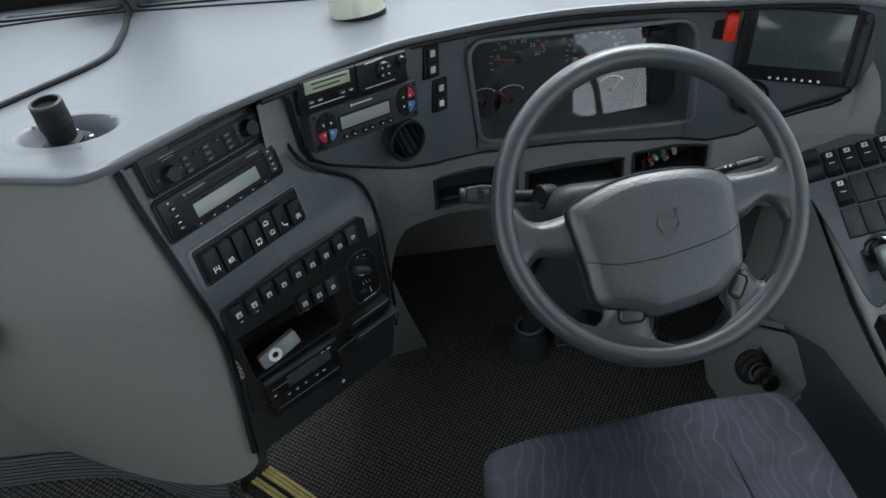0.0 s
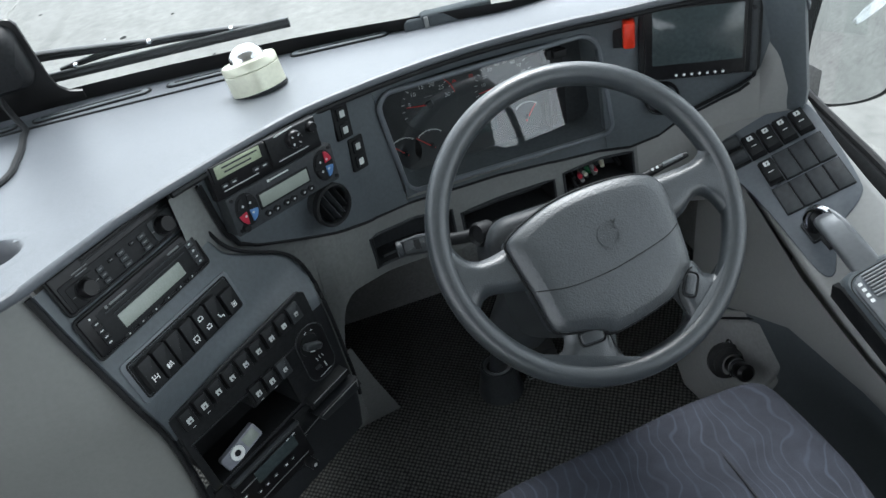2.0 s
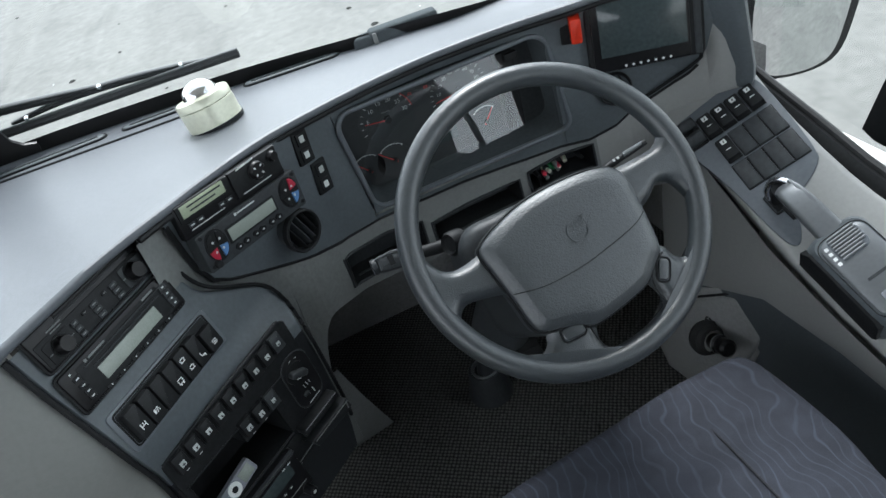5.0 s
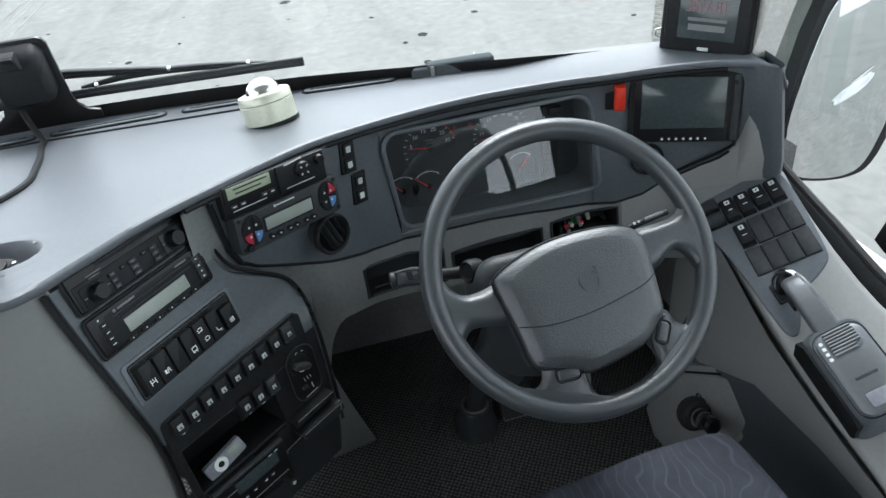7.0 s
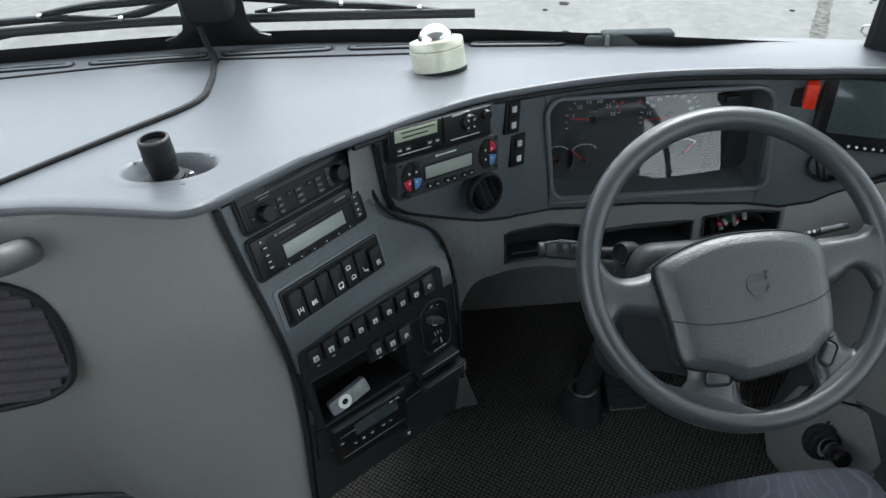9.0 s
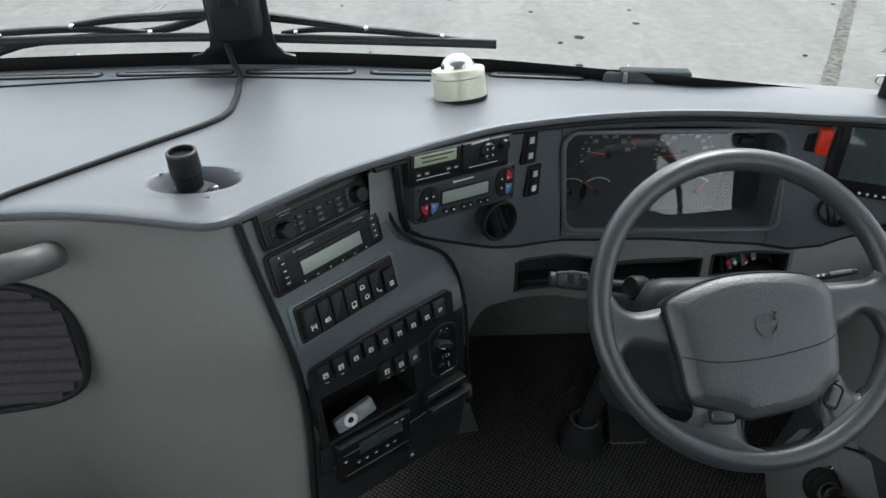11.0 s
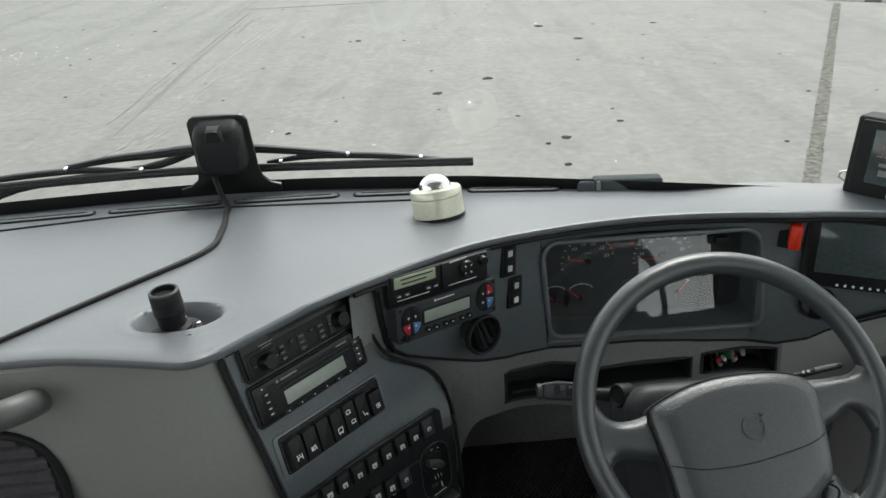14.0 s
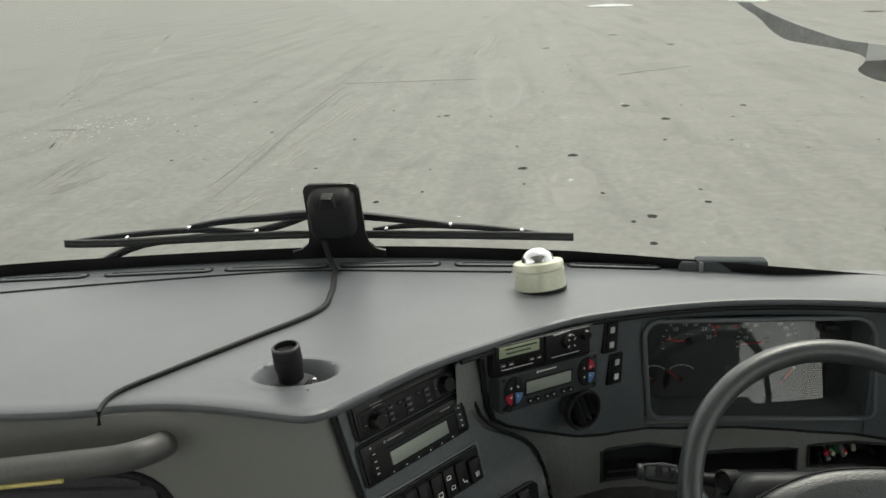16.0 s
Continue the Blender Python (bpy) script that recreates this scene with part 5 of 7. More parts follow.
part("display_frame", plate(rounded(0.096, 0.026, 0.002, 2, 0.040, 0.006), 0.005, 0.0072, 0.0006), M_BLACK, climate)
part("display", plate(rounded(0.089, 0.0195, 0.001, 2, 0.040, 0.006), 0.006, 0.0078, 0.0004), M_LCD, climate)
for g in ((38, 28, 34, 2.2), (18, 28, 4, 4)):
    part("print", bars([g], 0.0062), M_PRINT, climate)
for cx, cy in ((-29, 6), (117, 6)):
    part("pad_ring", lathe([(0, 0.006), (0.0225, 0.006), (0.0225, 0.0072), (0, 0.0072)], 28, m=at(cx, cy) @ Matrix.Diagonal((0.82, 1.12, 1, 1))), M_BLACK, climate)
    for k, (a, mat) in enumerate(((135, M_KEY), (45, M_KEY), (-45, M_BLUE), (225, M_CRIMSON)) if cx < 0 else ((135, M_KEY), (45, M_CRIMSON), (-45, M_BLUE), (225, M_KEY))):
        q = [(0, 0)] + [(0.0165 * math.cos(radians(a + d)) * 0.82, 0.0165 * math.sin(radians(a + d)) * 1.12) for d in (-38, -19, 0, 19, 38)]
        q = [(x + 0.0036 * math.cos(radians(a)), y + 0.0036 * math.sin(radians(a))) for x, y in q]
        part("pad_key", plate([(x + cx / 1000, y + cy / 1000) for x, y in q], 0.007, 0.0096, 0.0008), mat, climate)
        part("pad_print", bars([(cx + 9 * math.cos(radians(a)), cy + 11 * math.sin(radians(a)), 3.4, 3.4, 45)], 0.0097, 0.0002), M_PRINT, climate)
for k, bx in enumerate((2, 17, 36, 49, 69, 83)):
    part("key", lathe([(0, 0.006), (0.0062, 0.006), (0.0062, 0.0085), (0, 0.009)], 16, m=at(bx, -16.5) @ Matrix.Diagonal((1, 0.82, 1, 1))), M_KEY, climate)
    part("key_print", bars([(bx, -16.5, 3.6, 2.4)], 0.0091, 0.0002), M_PRINT, climate)
for cx, cy in ((-48, 28), (134, 28), (-48, -20), (135, -20)):
    part("screw", lathe([(0, 0.006), (0.003, 0.006), (0.003, 0.0072), (0, 0.0072)], 10, m=at(cx, cy)), M_BLACK, climate)
knob(climate, -0.040, -0.019, 0.006, 0.006, M_KEY, 0.006, False, "sensor")


def air_vent(m, rad, label):
    ob = thing("air_vent", label, "air vent", m, "round air vents")
    part("ring", lathe([(rad * 1.16, -0.006), (rad * 1.16, 0.004), (rad * 1.08, 0.007), (rad, 0.005), (rad * 0.96, -0.012)], 36), M_BLACK, ob)
    part("duct", lathe([(rad * 0.97, -0.003), (rad * 0.9, -0.03), (0, -0.032)], 30), M_KEYLIT, ob)
    for k in range(4):
        x = (-0.55 + 0.37 * k) * rad
        hh = math.sqrt(rad ** 2 - x ** 2) * 0.95
        bm = bmesh.new()
        bmesh.ops.create_cube(bm, size=1, matrix=Matrix.Translation((x, 0, -0.006)) @ Matrix.Rotation(radians(28), 4, "Y") @ Matrix.Diagonal((0.0016, 2 * hh, 0.014, 1)))
        bmesh.ops.transform(bm, matrix=Matrix.Rotation(radians(24), 4, "Z"), verts=bm.verts[:])
        # the two middle vanes are coloured paler, as if they caught light
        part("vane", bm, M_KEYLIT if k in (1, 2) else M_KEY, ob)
    return ob


air_vent(P3 @ at(114, -63, 4), 0.0305, "round black air vent with slanted vanes in the fascia")
air_vent(P6 @ at(-22, -40, 2), 0.027, "round black air vent below the monitor")
for k, (x, z) in enumerate(((-0.2665, 0.867), (-0.2545, 0.799))):
    m = plane_frame((x, fascia_y(x) - 0.002, z), (0.55, -0.83, 0.08), -6)
    hold = thing("switch_holder", "black twin switch holder on the fascia", "switch panel", m, "fascia switch holders")
    part("frame", plate(rounded(0.032, 0.058, 0.002, 2), -0.01, 0.004, 0.0015), M_BLACK, hold)
    for j, (y, mat) in enumerate(((0.0135, M_KEYLIT), (-0.0135, M_KEYLIT if k == 0 else M_WHITE))):
        key = part("key", plate(rounded(0.020, 0.021, 0.0015, 2, 0, y), 0.003, 0.007, 0.001), M_KEY, hold)
        part("symbol", plate(rounded(0.010, 0.011, 0.001, 2, 0, y), 0.0068, 0.0073, 0.0002), M_PRINT if (k, j) != (1, 1) else M_WHITE, key)

# ---- instrument cluster ----
CZ = 0.77
PC = plane_frame((0.0, 0.425, CZ), (0, -1, 0.0))
cluster = thing("instrument_cluster", "dark instrument cluster with white-figured dials and red needles", "instrument cluster", PC)
opening = [(sheared(x, y + CZ), y) for x, y in rounded(CLUSTER[1] - CLUSTER[0], CLUSTER[3] - CLUSTER[2], 0.03, 6, (CLUSTER[0] + CLUSTER[1]) / 2, (CLUSTER[2] + CLUSTER[3]) / 2 - CZ)]
bm = bmesh.new()
loft([[(x, y, 0.425 - fascia_y(x) + 0.004) for x, y in opening + opening[:1]], [(x * 0.985 + 0.0, y * 0.97, 0.425 - fascia_y(x) - 0.004) for x, y in opening + opening[:1]], [(x * 0.955 + 0.0, y * 0.93 + 0.002, -0.012) for x, y in opening + opening[:1]]], bm)
part("surround", bm, M_MATT, cluster)
rim_line = [(x * 1.0, y * 1.0, 0.425 - fascia_y(x) + 0.002) for x, y in opening]
part("edge_bead", tube(rim_line, 0.0048, 8, close=True), M_PANEL, cluster)
face = part("dial_face", bars([(0, 0, 450, 240)], -0.016, 0.003), M_KEYLIT, cluster)


def gauge(cx, cy, rad, a0, a1, ticks, numbers, needle, size, red=None, nl=0.9):
    g = part("dial", lathe([(0, -0.0127), (rad * 1.02, -0.0127), (rad * 1.05, -0.0122), (rad * 1.08, -0.0127)], 40, m=Matrix.Translation((cx, cy, 0))), M_KEYLIT, cluster)
    bm = bmesh.new()
    for k in range(ticks + 1):
        a = radians(a0 + (a1 - a0) * k / ticks)
        w = 0.9 if k % 2 else 1.5
        bars([((cx + rad * 0.96 * math.cos(a)) * 1000, (cy + rad * 0.96 * math.sin(a)) * 1000, rad * 110, w, math.degrees(a))], -0.0122, 0.0004, bm)
    part("scale", bm, M_PRINT, g)
    for k, n in enumerate(numbers):
        a = radians(a0 + (a1 - a0) * k / (len(numbers) - 1))
        part("figure", text_bm(n, size, Matrix.Translation((cx + rad * 0.72 * math.cos(a), cy + rad * 0.72 * math.sin(a), -0.0118))), M_PRINT, g)
    if red:
        part("red_arc", arc_bm(rad, red[0], red[1], 0.0016, -0.0120, 14, 0.0004, cx, cy), M_REDPRINT if red[2] else M_PRINT, g)
    a = radians(needle)
    p0, p1 = Vector((cx - 0.006 * math.cos(a), cy - 0.006 * math.sin(a), -0.008)), Vector((cx + rad * nl * math.cos(a), cy + rad * nl * math.sin(a), -0.008))
    part("needle", tube([p0, p1], [0.0016, 0.0008], 6), M_REDPRINT, g)
    part("needle_hub", lathe([(0, -0.006), (rad * 0.13, -0.006), (rad * 0.15, -0.012)], 16, m=Matrix.Translation((cx, cy, 0))), M_BLACK, g)


gauge(-0.098, 0.026, 0.051, 198, 12, 12, ["", "5", "10", "15", "20", "25", "30"], 171, 0.0112, (48, 10, True), 0.86)
gauge(0.046, 0.024, 0.056, 192, 16, 16, ["", "10", "20", "30", "40", "50", "60", "70", "80"], 186, 0.0098)
gauge(-0.160, -0.056, 0.031, 128, 52, 4, ["", ""], 134, 0.006, (132, 48, False), 1.05)
gauge(-0.108, -0.057, 0.033, 132, 48, 4, ["", ""], 137, 0.006, (132, 48, False), 1.15)
gauge(0.084, -0.058, 0.031, 132, 48, 4, ["", ""], 56, 0.006, (132, 48, False), 1.0)
part("display_window", plate(rounded(0.052, 0.040, 0.002, 2, -0.002, -0.044), -0.013, -0.0105, 0.0006), M_LCD_DARK, cluster)
part("warning_symbol", bars([(-48, 56, 6, 1.4, 55), (-44, 56, 6, 1.4, -55), (-46, 54, 8, 1.4), (-14, 58, 7, 1.4), (-14, 54, 7, 1.4), (-17, 56, 1.4, 5), (-11, 56, 1.4, 5)], -0.0122, 0.0004), M_REDPRINT, cluster)
part("pale_print", bars([(-98, 42, 16, 1.6), (46, 42, 18, 1.2), (46, 6, 14, 1.2), (-2, -44, 26, 4)], -0.0100, 0.0003), M_DIMPRINT, cluster)
part("end_block", plate(rounded(0.034, 0.158, 0.004, 3, 0.138, -0.008), -0.014, 0.012, 0.004), M_BLACK, cluster)
part("end_switch", plate(rounded(0.026, 0.014, 0.002, 2, 0.146, 0.062), 0.010, 0.02, 0.002), M_KEY, cluster)
M_LENS = M_GLASS.copy()
M_LENS.name = "instrument_lens"
for nd in M_LENS.node_tree.nodes:
    if nd.type == "BSDF_GLOSSY":
        nd.inputs["Roughness"].default_value = 0.03
    if nd.type == "MIX_SHADER":
        nd.inputs[0].default_value = 0.11
rows, turn = [], 0.0
for k in range(25):
    x = -0.182 + 0.31 * k / 24
    u = max(0.0, min(1.0, (x + 0.03) / 0.09))
    turn += 0.31 / 24 * (0.10 - 0.22 * u * u * (3 - 2 * u))
    rows.append([(x, y, turn + 0.030 - 0.45 * y) for y in (-0.056, 0.0, 0.082)])
lens = part("lens", loft(rows), M_LENS, cluster)
lens.visible_shadow = False

# ---- red switch, blank, monitor ----
redsw = thing("red_guarded_switch", "red guarded switch in a black holder", "switch", P6 @ at(-89, 90, 20))
part("holder", plate(rounded(0.028, 0.050, 0.003, 3, -0.003, 0.0), -0.03, 0.006, 0.002), M_BLACK, redsw)
part("guard", box(0.020, 0.046, 0.026, 0.004, m=Matrix.Translation((0.009, 0.004, 0.004)) @ Matrix.Rotation(radians(9), 4, "X"), r=0.004), M_RED, redsw)
blank = thing("blanking_plate", "dark blanking plate below the red switch", "cover plate", P6 @ at(-88, 32, 2))
part("plate", plate(rounded(0.020, 0.025, 0.002, 2), -0.01, 0.004, 0.0015), M_KEYLIT, blank)
monitor = thing("reversing_monitor", "black reversing camera monitor with row of round keys", "monitor", P6 @ at(37, 65, 4))
part("recess", plate(mm([(-108, 75), (112, 68), (114, 30), (92, -78), (70, -92), (-20, -140), (-108, -90)]), -0.03, -0.006, 0.004), M_FASCIA, monitor)
part("recess_seal", tube([(x / 1000, y / 1000, z / 1000) for x, y, z in ((-104, 74, -4), (108, 68, 4), (112, 28, 6), (94, -76, 6), (72, -92, 3), (-18, -138, -4))], 0.0035, 6), M_BLACK, monitor)
part("casing", plate(rounded(0.200, 0.130, 0.008, 4), -0.012, 0.022, 0.004), M_KEY, monitor)
part("bezel", plate(rounded(0.166, 0.122, 0.004, 3, -0.008, -0.001), 0.02, 0.025, 0.002), M_GLOSS, monitor)
part("screen", plate(rounded(0.148, 0.094, 0.002, 2, -0.004, 0.010), 0.0235, 0.0256, 0.0004), M_LCD_DARK, monitor)
for k in range(7):
    part("key", lathe([(0, 0.025), (0.0034, 0.025), (0.003, 0.0275), (0, 0.0278)], 12, m=at(-38 + 12.8 * k, -56)), M_KEYLIT, monitor)
    part("key_print", bars([(-38 + 12.8 * k, -56, 4, 4, 45 * (k % 2))], 0.0279, 0.0002), M_WHITE, monitor)
knob(monitor, 0.085, 0.045, 0.004, 0.004, M_KEY, 0.022, False)
part("screen_frame_right", plate(rounded(0.012, 0.122, 0.002, 2, 0.088, -0.001), 0.02, 0.0245, 0.002), M_KEYLIT, monitor)

# ---- right end of the dash ----
rows = []
for z in (0.925, 0.90, 0.86, 0.80, 0.74, 0.715, 0.70):
    k, o = (0.004 if z < 0.71 else 0.0), -0.030 * max(0.0, (z - 0.74) / 0.17)
    rows.append([(x + o, y, z) for x, y in ((0.470, 0.262), (0.478, 0.234), (0.486, 0.212 + k), (0.494, 0.202 + k), (0.503, 0.199 + k), (0.512, 0.204 + k), (0.518, 0.216), (0.524, 0.25), (0.535, 0.33))])
tagged(part("dash_end", loft(rows), M_FASCIA), "rounded end of the dash by the pillar", "dashboard", kind="structure")

# ---- pockets in the lower dash ----
POCKET_LABELS = {"coin_tray": ("open black tray in the lower dash", "tray"), "column_recess": ("dark recess above the steering column", "recess"), "fuse_box": ("open fuse box with coloured plugs in the lower dash", "fuse box")}
for q, nm in zip(POCKETS, POCKET_LABELS):
    xm = (q[0] + q[1]) / 2
    zm = sum(pocket_z(q, xm)) / 2
    base = Vector((xm, lower_y(xm, zm), zm))
    ob = thing(nm, *POCKET_LABELS[nm], Matrix.Translation(base))
    foot_l = [(q[0] + (q[1] - q[0]) * k / 12, 0) for k in range(13)]
    rim = [Vector((x, lower_y(x, pocket_z(q, x)[0]), pocket_z(q, x)[0])) for x, _ in foot_l] + [Vector((x, lower_y(x, pocket_z(q, x)[1]), pocket_z(q, x)[1])) for x, _ in foot_l[::-1]]
    cen = sum(rim, Vector()) / len(rim)
    loop = rim + rim[:1]
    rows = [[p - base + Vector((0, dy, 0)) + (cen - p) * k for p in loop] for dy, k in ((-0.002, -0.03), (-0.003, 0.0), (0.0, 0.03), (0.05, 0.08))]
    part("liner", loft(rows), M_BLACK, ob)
    bm = bmesh.new()
    bm.faces.new([bm.verts.new(p - base + Vector((0, 0.05, 0)) + (cen - p) * 0.08) for p in rim])
    part("back_plate", bm, M_KEYLIT, ob)
    if nm == "fuse_box":
        rnd = random.Random(4)
        for k in range(16):
            x = rnd.uniform(q[0] + 0.012, q[1] - 0.012)
            lo_z, hi_z = pocket_z(q, x)
            mat = (M_CRIMSON, M_GREEN, M_CREAM, M_KEY, M_KEYLIT, M_KEY, M_DIMPRINT, M_CREAM)[k % 8]
            place = Vector((x, lower_y(x, lo_z) + rnd.uniform(0.020, 0.036), rnd.uniform(lo_z + 0.006, hi_z - 0.016))) - base
            turn = Euler((radians(90) + rnd.uniform(-0.7, 0.7), rnd.uniform(-0.8, 0.8), 0)).to_matrix().to_4x4()
            part("plug", lathe([(0, 0), (0.005, 0), (0.005, 0.014), (0.0042, 0.016), (0.0042, 0.022), (0, 0.023)], 10, m=Matrix.Translation(place) @ turn), mat, ob)
    part("frame_bead", tube([p - base + Vector((0, -0.002, 0)) + (cen - p) * -0.03 for p in rim], 0.0026, 6, close=True), M_KEYLIT, ob)
    if nm == "coin_tray":
        part("ledge", tube([p - base + Vector((0.0, 0.012, 0.006)) for p in rim[1:12]], 0.0022, 6), M_KEYLIT, ob)

# ---- side console right of the wheel ----
right_console = thing("side_console", "grey plastic side console beside the driver seat", "console")
part("top", plate(smooth_outline(mm([(-100, 40), (22, 132), (45, 118), (124, 50), (243, -34), (330, -84), (520, -170), (900, -420), (900, -700), (500, -380), (391, -312), (300, -263), (151, -162), (24, -70), (-90, 0)]), 1), -0.05, 0.0, 0.012, 4, P5), M_SIDE, right_console)
part("switch_panel", plate(smooth_outline(mm([(-44, -24), (-24, 6), (28, 84), (54, 96), (88, 80), (204, -18), (217, -44), (204, -112), (236, -176), (230, -192), (204, -184), (82, -108), (-14, -64)]), 2), -0.01, 0.003, 0.002, 2, P5), M_PANEL, right_console)
part("seam", tube([P5 @ Vector((x / 1000, y / 1000, 0.001)) for x, y in ((-84, 22), (-30, 66), (24, 112))], 0.0016, 5), M_BLACK, right_console)
P5R = P5 @ Matrix.Rotation(radians(52), 4, "Z")
SIDE_MARKS = [("square", 0, 13, 1.2), ("dash", 0, -5, 1.3)]
for x, y in ((2, -24), (30, -24), (58, -23.5), (87, -23), (3, -85)):
    sw = rocker("rocker_switch", P5R @ at(x, y, 3), 26, 50, SIDE_MARKS, "black rocker switch with white symbol on the side console", "side console switches", tilt=-6, d=10)
    part("figure", bars([(0, 13, 5, 1.4, 20 * (x % 4)), (0, 13, 1.2, 4)], 0.0116, 0.0003), M_KEY, sw)
for row, cols in ((1, (1, 2, 3)), (2, (0, 1, 2, 3))):
    for k in cols:
        bl = thing("switch_blank", "plain dark blanking plate on the side console", "switch blank", P5R @ at(3 + 28.6 * k, -24 - 60 * row, 3), "side console blanks")
        part("plate", plate(rounded(0.0262, 0.055, 0.0015, 2), 0.0, 0.0035, 0.0016), M_KEYLIT, bl)
        part("edge", plate(rounded(0.0284, 0.0574, 0.0015, 2), -0.001, 0.0008), M_BLACK, bl)
roller = thing("mirror_roller", "black ribbed roller control on the side console", "control knob", P5R @ at(-30, -16, 2))
part("base", plate(rounded(0.034, 0.066, 0.003, 3), 0.0, 0.004, 0.0015), M_BLACK, roller)
for y in (0.0165, -0.0165):
    part("drum", lathe([(0, -0.015), (0.012, -0.015), (0.0128, 0.0), (0.012, 0.015), (0, 0.015)], 18, m=Matrix.Translation((0, y, 0.006)) @ Matrix.Rotation(radians(90), 4, "Y")), M_KEYLIT, roller)

# ---- parking brake and gear selector ----
gear = thing("gear_selector", "grey gear selector unit with ribbed roller and pale badge", "gear selector", P5)
GB = at(340, -209) @ Matrix.Rotation(radians(-32), 4, "Z")


def gear_ring(u0, u1, v0, v1, z, rad):
    return [GB @ Vector((x, y, z)) for x, y in (lambda q: q + q[:1])(rounded((u1 - u0) / 1000, (v1 - v0) / 1000, rad, 5, (u0 + u1) / 2000, (v0 + v1) / 2000))]


bm = loft([gear_ring(-84, 88, -56, 54, -0.002, 0.022), gear_ring(-83, 88, -55, 53, 0.020, 0.022), gear_ring(-78, 86, -45, 49, 0.046, 0.022), gear_ring(-74, 84, -41, 47, 0.055, 0.021), gear_ring(-70, 81, -37, 44, 0.0595, 0.020)])
bm.faces.new(bm.verts[-25:-1])
part("housing", bm, M_FASCIA, gear)
# flat black plate stands for the shaded hollow of the side bin
part("side_bin_shade", plate(mm([(-76, 3), (76, 3), (82, 12), (80, 46), (70, 54), (-60, 54), (-78, 38)]), -0.006, 0.0045, 0.0015, 2, GB @ Matrix.Translation((0, -0.0555, 0)) @ Matrix.Rotation(radians(90 - 14), 4, "X")), M_BLACK, gear)
bm = loft([gear_ring(-62, 80, -33, 42, 0.0585, 0.019), gear_ring(-61, 79.5, -32, 41, 0.0635, 0.019), gear_ring(-58, 77, -29, 38, 0.0655, 0.018)])
bm.faces.new(bm.verts[-25:-1])
part("top_cap", bm, M_SILVER, gear)
part("cap_gap", tube(gear_ring(-65, 81, -36, 44, 0.059, 0.020)[:-1], 0.0012, 6, close=True), M_BLACK, gear)
roll = part("roller", plate(rounded(0.044, 0.050, 0.012, 5, -0.040, 0.006), 0.064, 0.0668, 0.002, 2, GB), M_PANEL, gear)
for k in range(8):
    h = 0.0668 + 0.0016 * math.sin(math.pi * (k + 0.5) / 8)
    part("roller_rib", tube([GB @ Vector((-0.058 + 0.0052 * k, v / 1000, h)) for v in (-16, 6, 28 if k < 6 else 20)], 0.0021, 8), M_SILVER, roll)
for k in range(4):
    part("gate_mark", plate(rounded(0.0055, 0.0055, 0.001, 2, -0.048 + 0.0095 * k, -0.024), 0.0655, 0.0662, 0.0, 1, GB), M_WHITE, gear)
part("badge", plate(rounded(0.023, 0.042, 0.003, 3, 0.058, 0.006), 0.0650, 0.0672, 0.0008, 2, GB), M_PALE, gear)
part("faint_print", plate(rounded(0.0045, 0.034, 0.0008, 2, 0.022, 0.004), 0.0650, 0.0659, 0.0, 1, GB), M_KEYLIT, gear)
brake = thing("parking_brake_lever", "silver-grey parking brake lever with chrome end in a black gate", "lever", P5)
GATE = at(180, -121) @ Matrix.Rotation(radians(-34), 4, "Z")
part("gate", plate(rounded(0.040, 0.036, 0.003, 3), 0.002, 0.008, 0.002, 2, GATE), M_BLACK, brake)
part("gate_edge", tube([GATE @ Vector((x, y, 0.008)) for x, y in rounded(0.037, 0.033, 0.003, 3)], 0.0013, 6, close=True), M_KEYLIT, brake)
part("stem", tube([(0.178, -0.122, 0.006), (0.178, -0.120, 0.028), (0.184, -0.118, 0.044)], [0.010, 0.009, 0.011], 14), M_KEY, brake)
part("chrome_clasp", tube(smooth_line([(0.168, -0.126, 0.012), (0.164, -0.116, 0.026), (0.170, -0.106, 0.040), (0.186, -0.104, 0.050), (0.204, -0.110, 0.052)], 0.006), [0.0045, 0.006, 0.007, 0.0075, 0.007, 0.007, 0.007, 0.007, 0.006, 0.006, 0.006, 0.005, 0.005, 0.005, 0.005, 0.005, 0.005, 0.005][:len(smooth_line([(0.168, -0.126, 0.012), (0.164, -0.116, 0.026), (0.170, -0.106, 0.040), (0.186, -0.104, 0.050), (0.204, -0.110, 0.052)], 0.006))], 10), M_CHROME, brake)
rows = []
for x, y, z, w, d in ((0.184, -0.114, 0.036, 0.018, 0.018), (0.190, -0.116, 0.044, 0.030, 0.024), (0.200, -0.120, 0.049, 0.037, 0.026), (0.216, -0.129, 0.052, 0.040, 0.026), (0.240, -0.144, 0.052, 0.041, 0.026), (0.264, -0.159, 0.050, 0.042, 0.026), (0.286, -0.173, 0.046, 0.043, 0.026)):
    mt = Matrix.Translation((x, y, z)) @ Matrix.Rotation(radians(-32), 4, "Z") @ Matrix.Rotation(radians(90), 4, "Y")
    rows.append([mt @ Vector((p[0], p[1], 0)) for p in (lambda q: q + q[:1])(rounded(d, w, 0.009, 4))])
bm = loft(rows)
bmesh.ops.holes_fill(bm, edges=bm.edges[:])
part("grip", bm, M_SILVER, brake)
part("grip_edge", tube([(0.196, -0.104, 0.056), (0.214, -0.112, 0.062), (0.240, -0.128, 0.063), (0.272, -0.148, 0.059)], [0.003, 0.004, 0.004, 0.003], 8, flat=0.7), M_SILVER, brake)
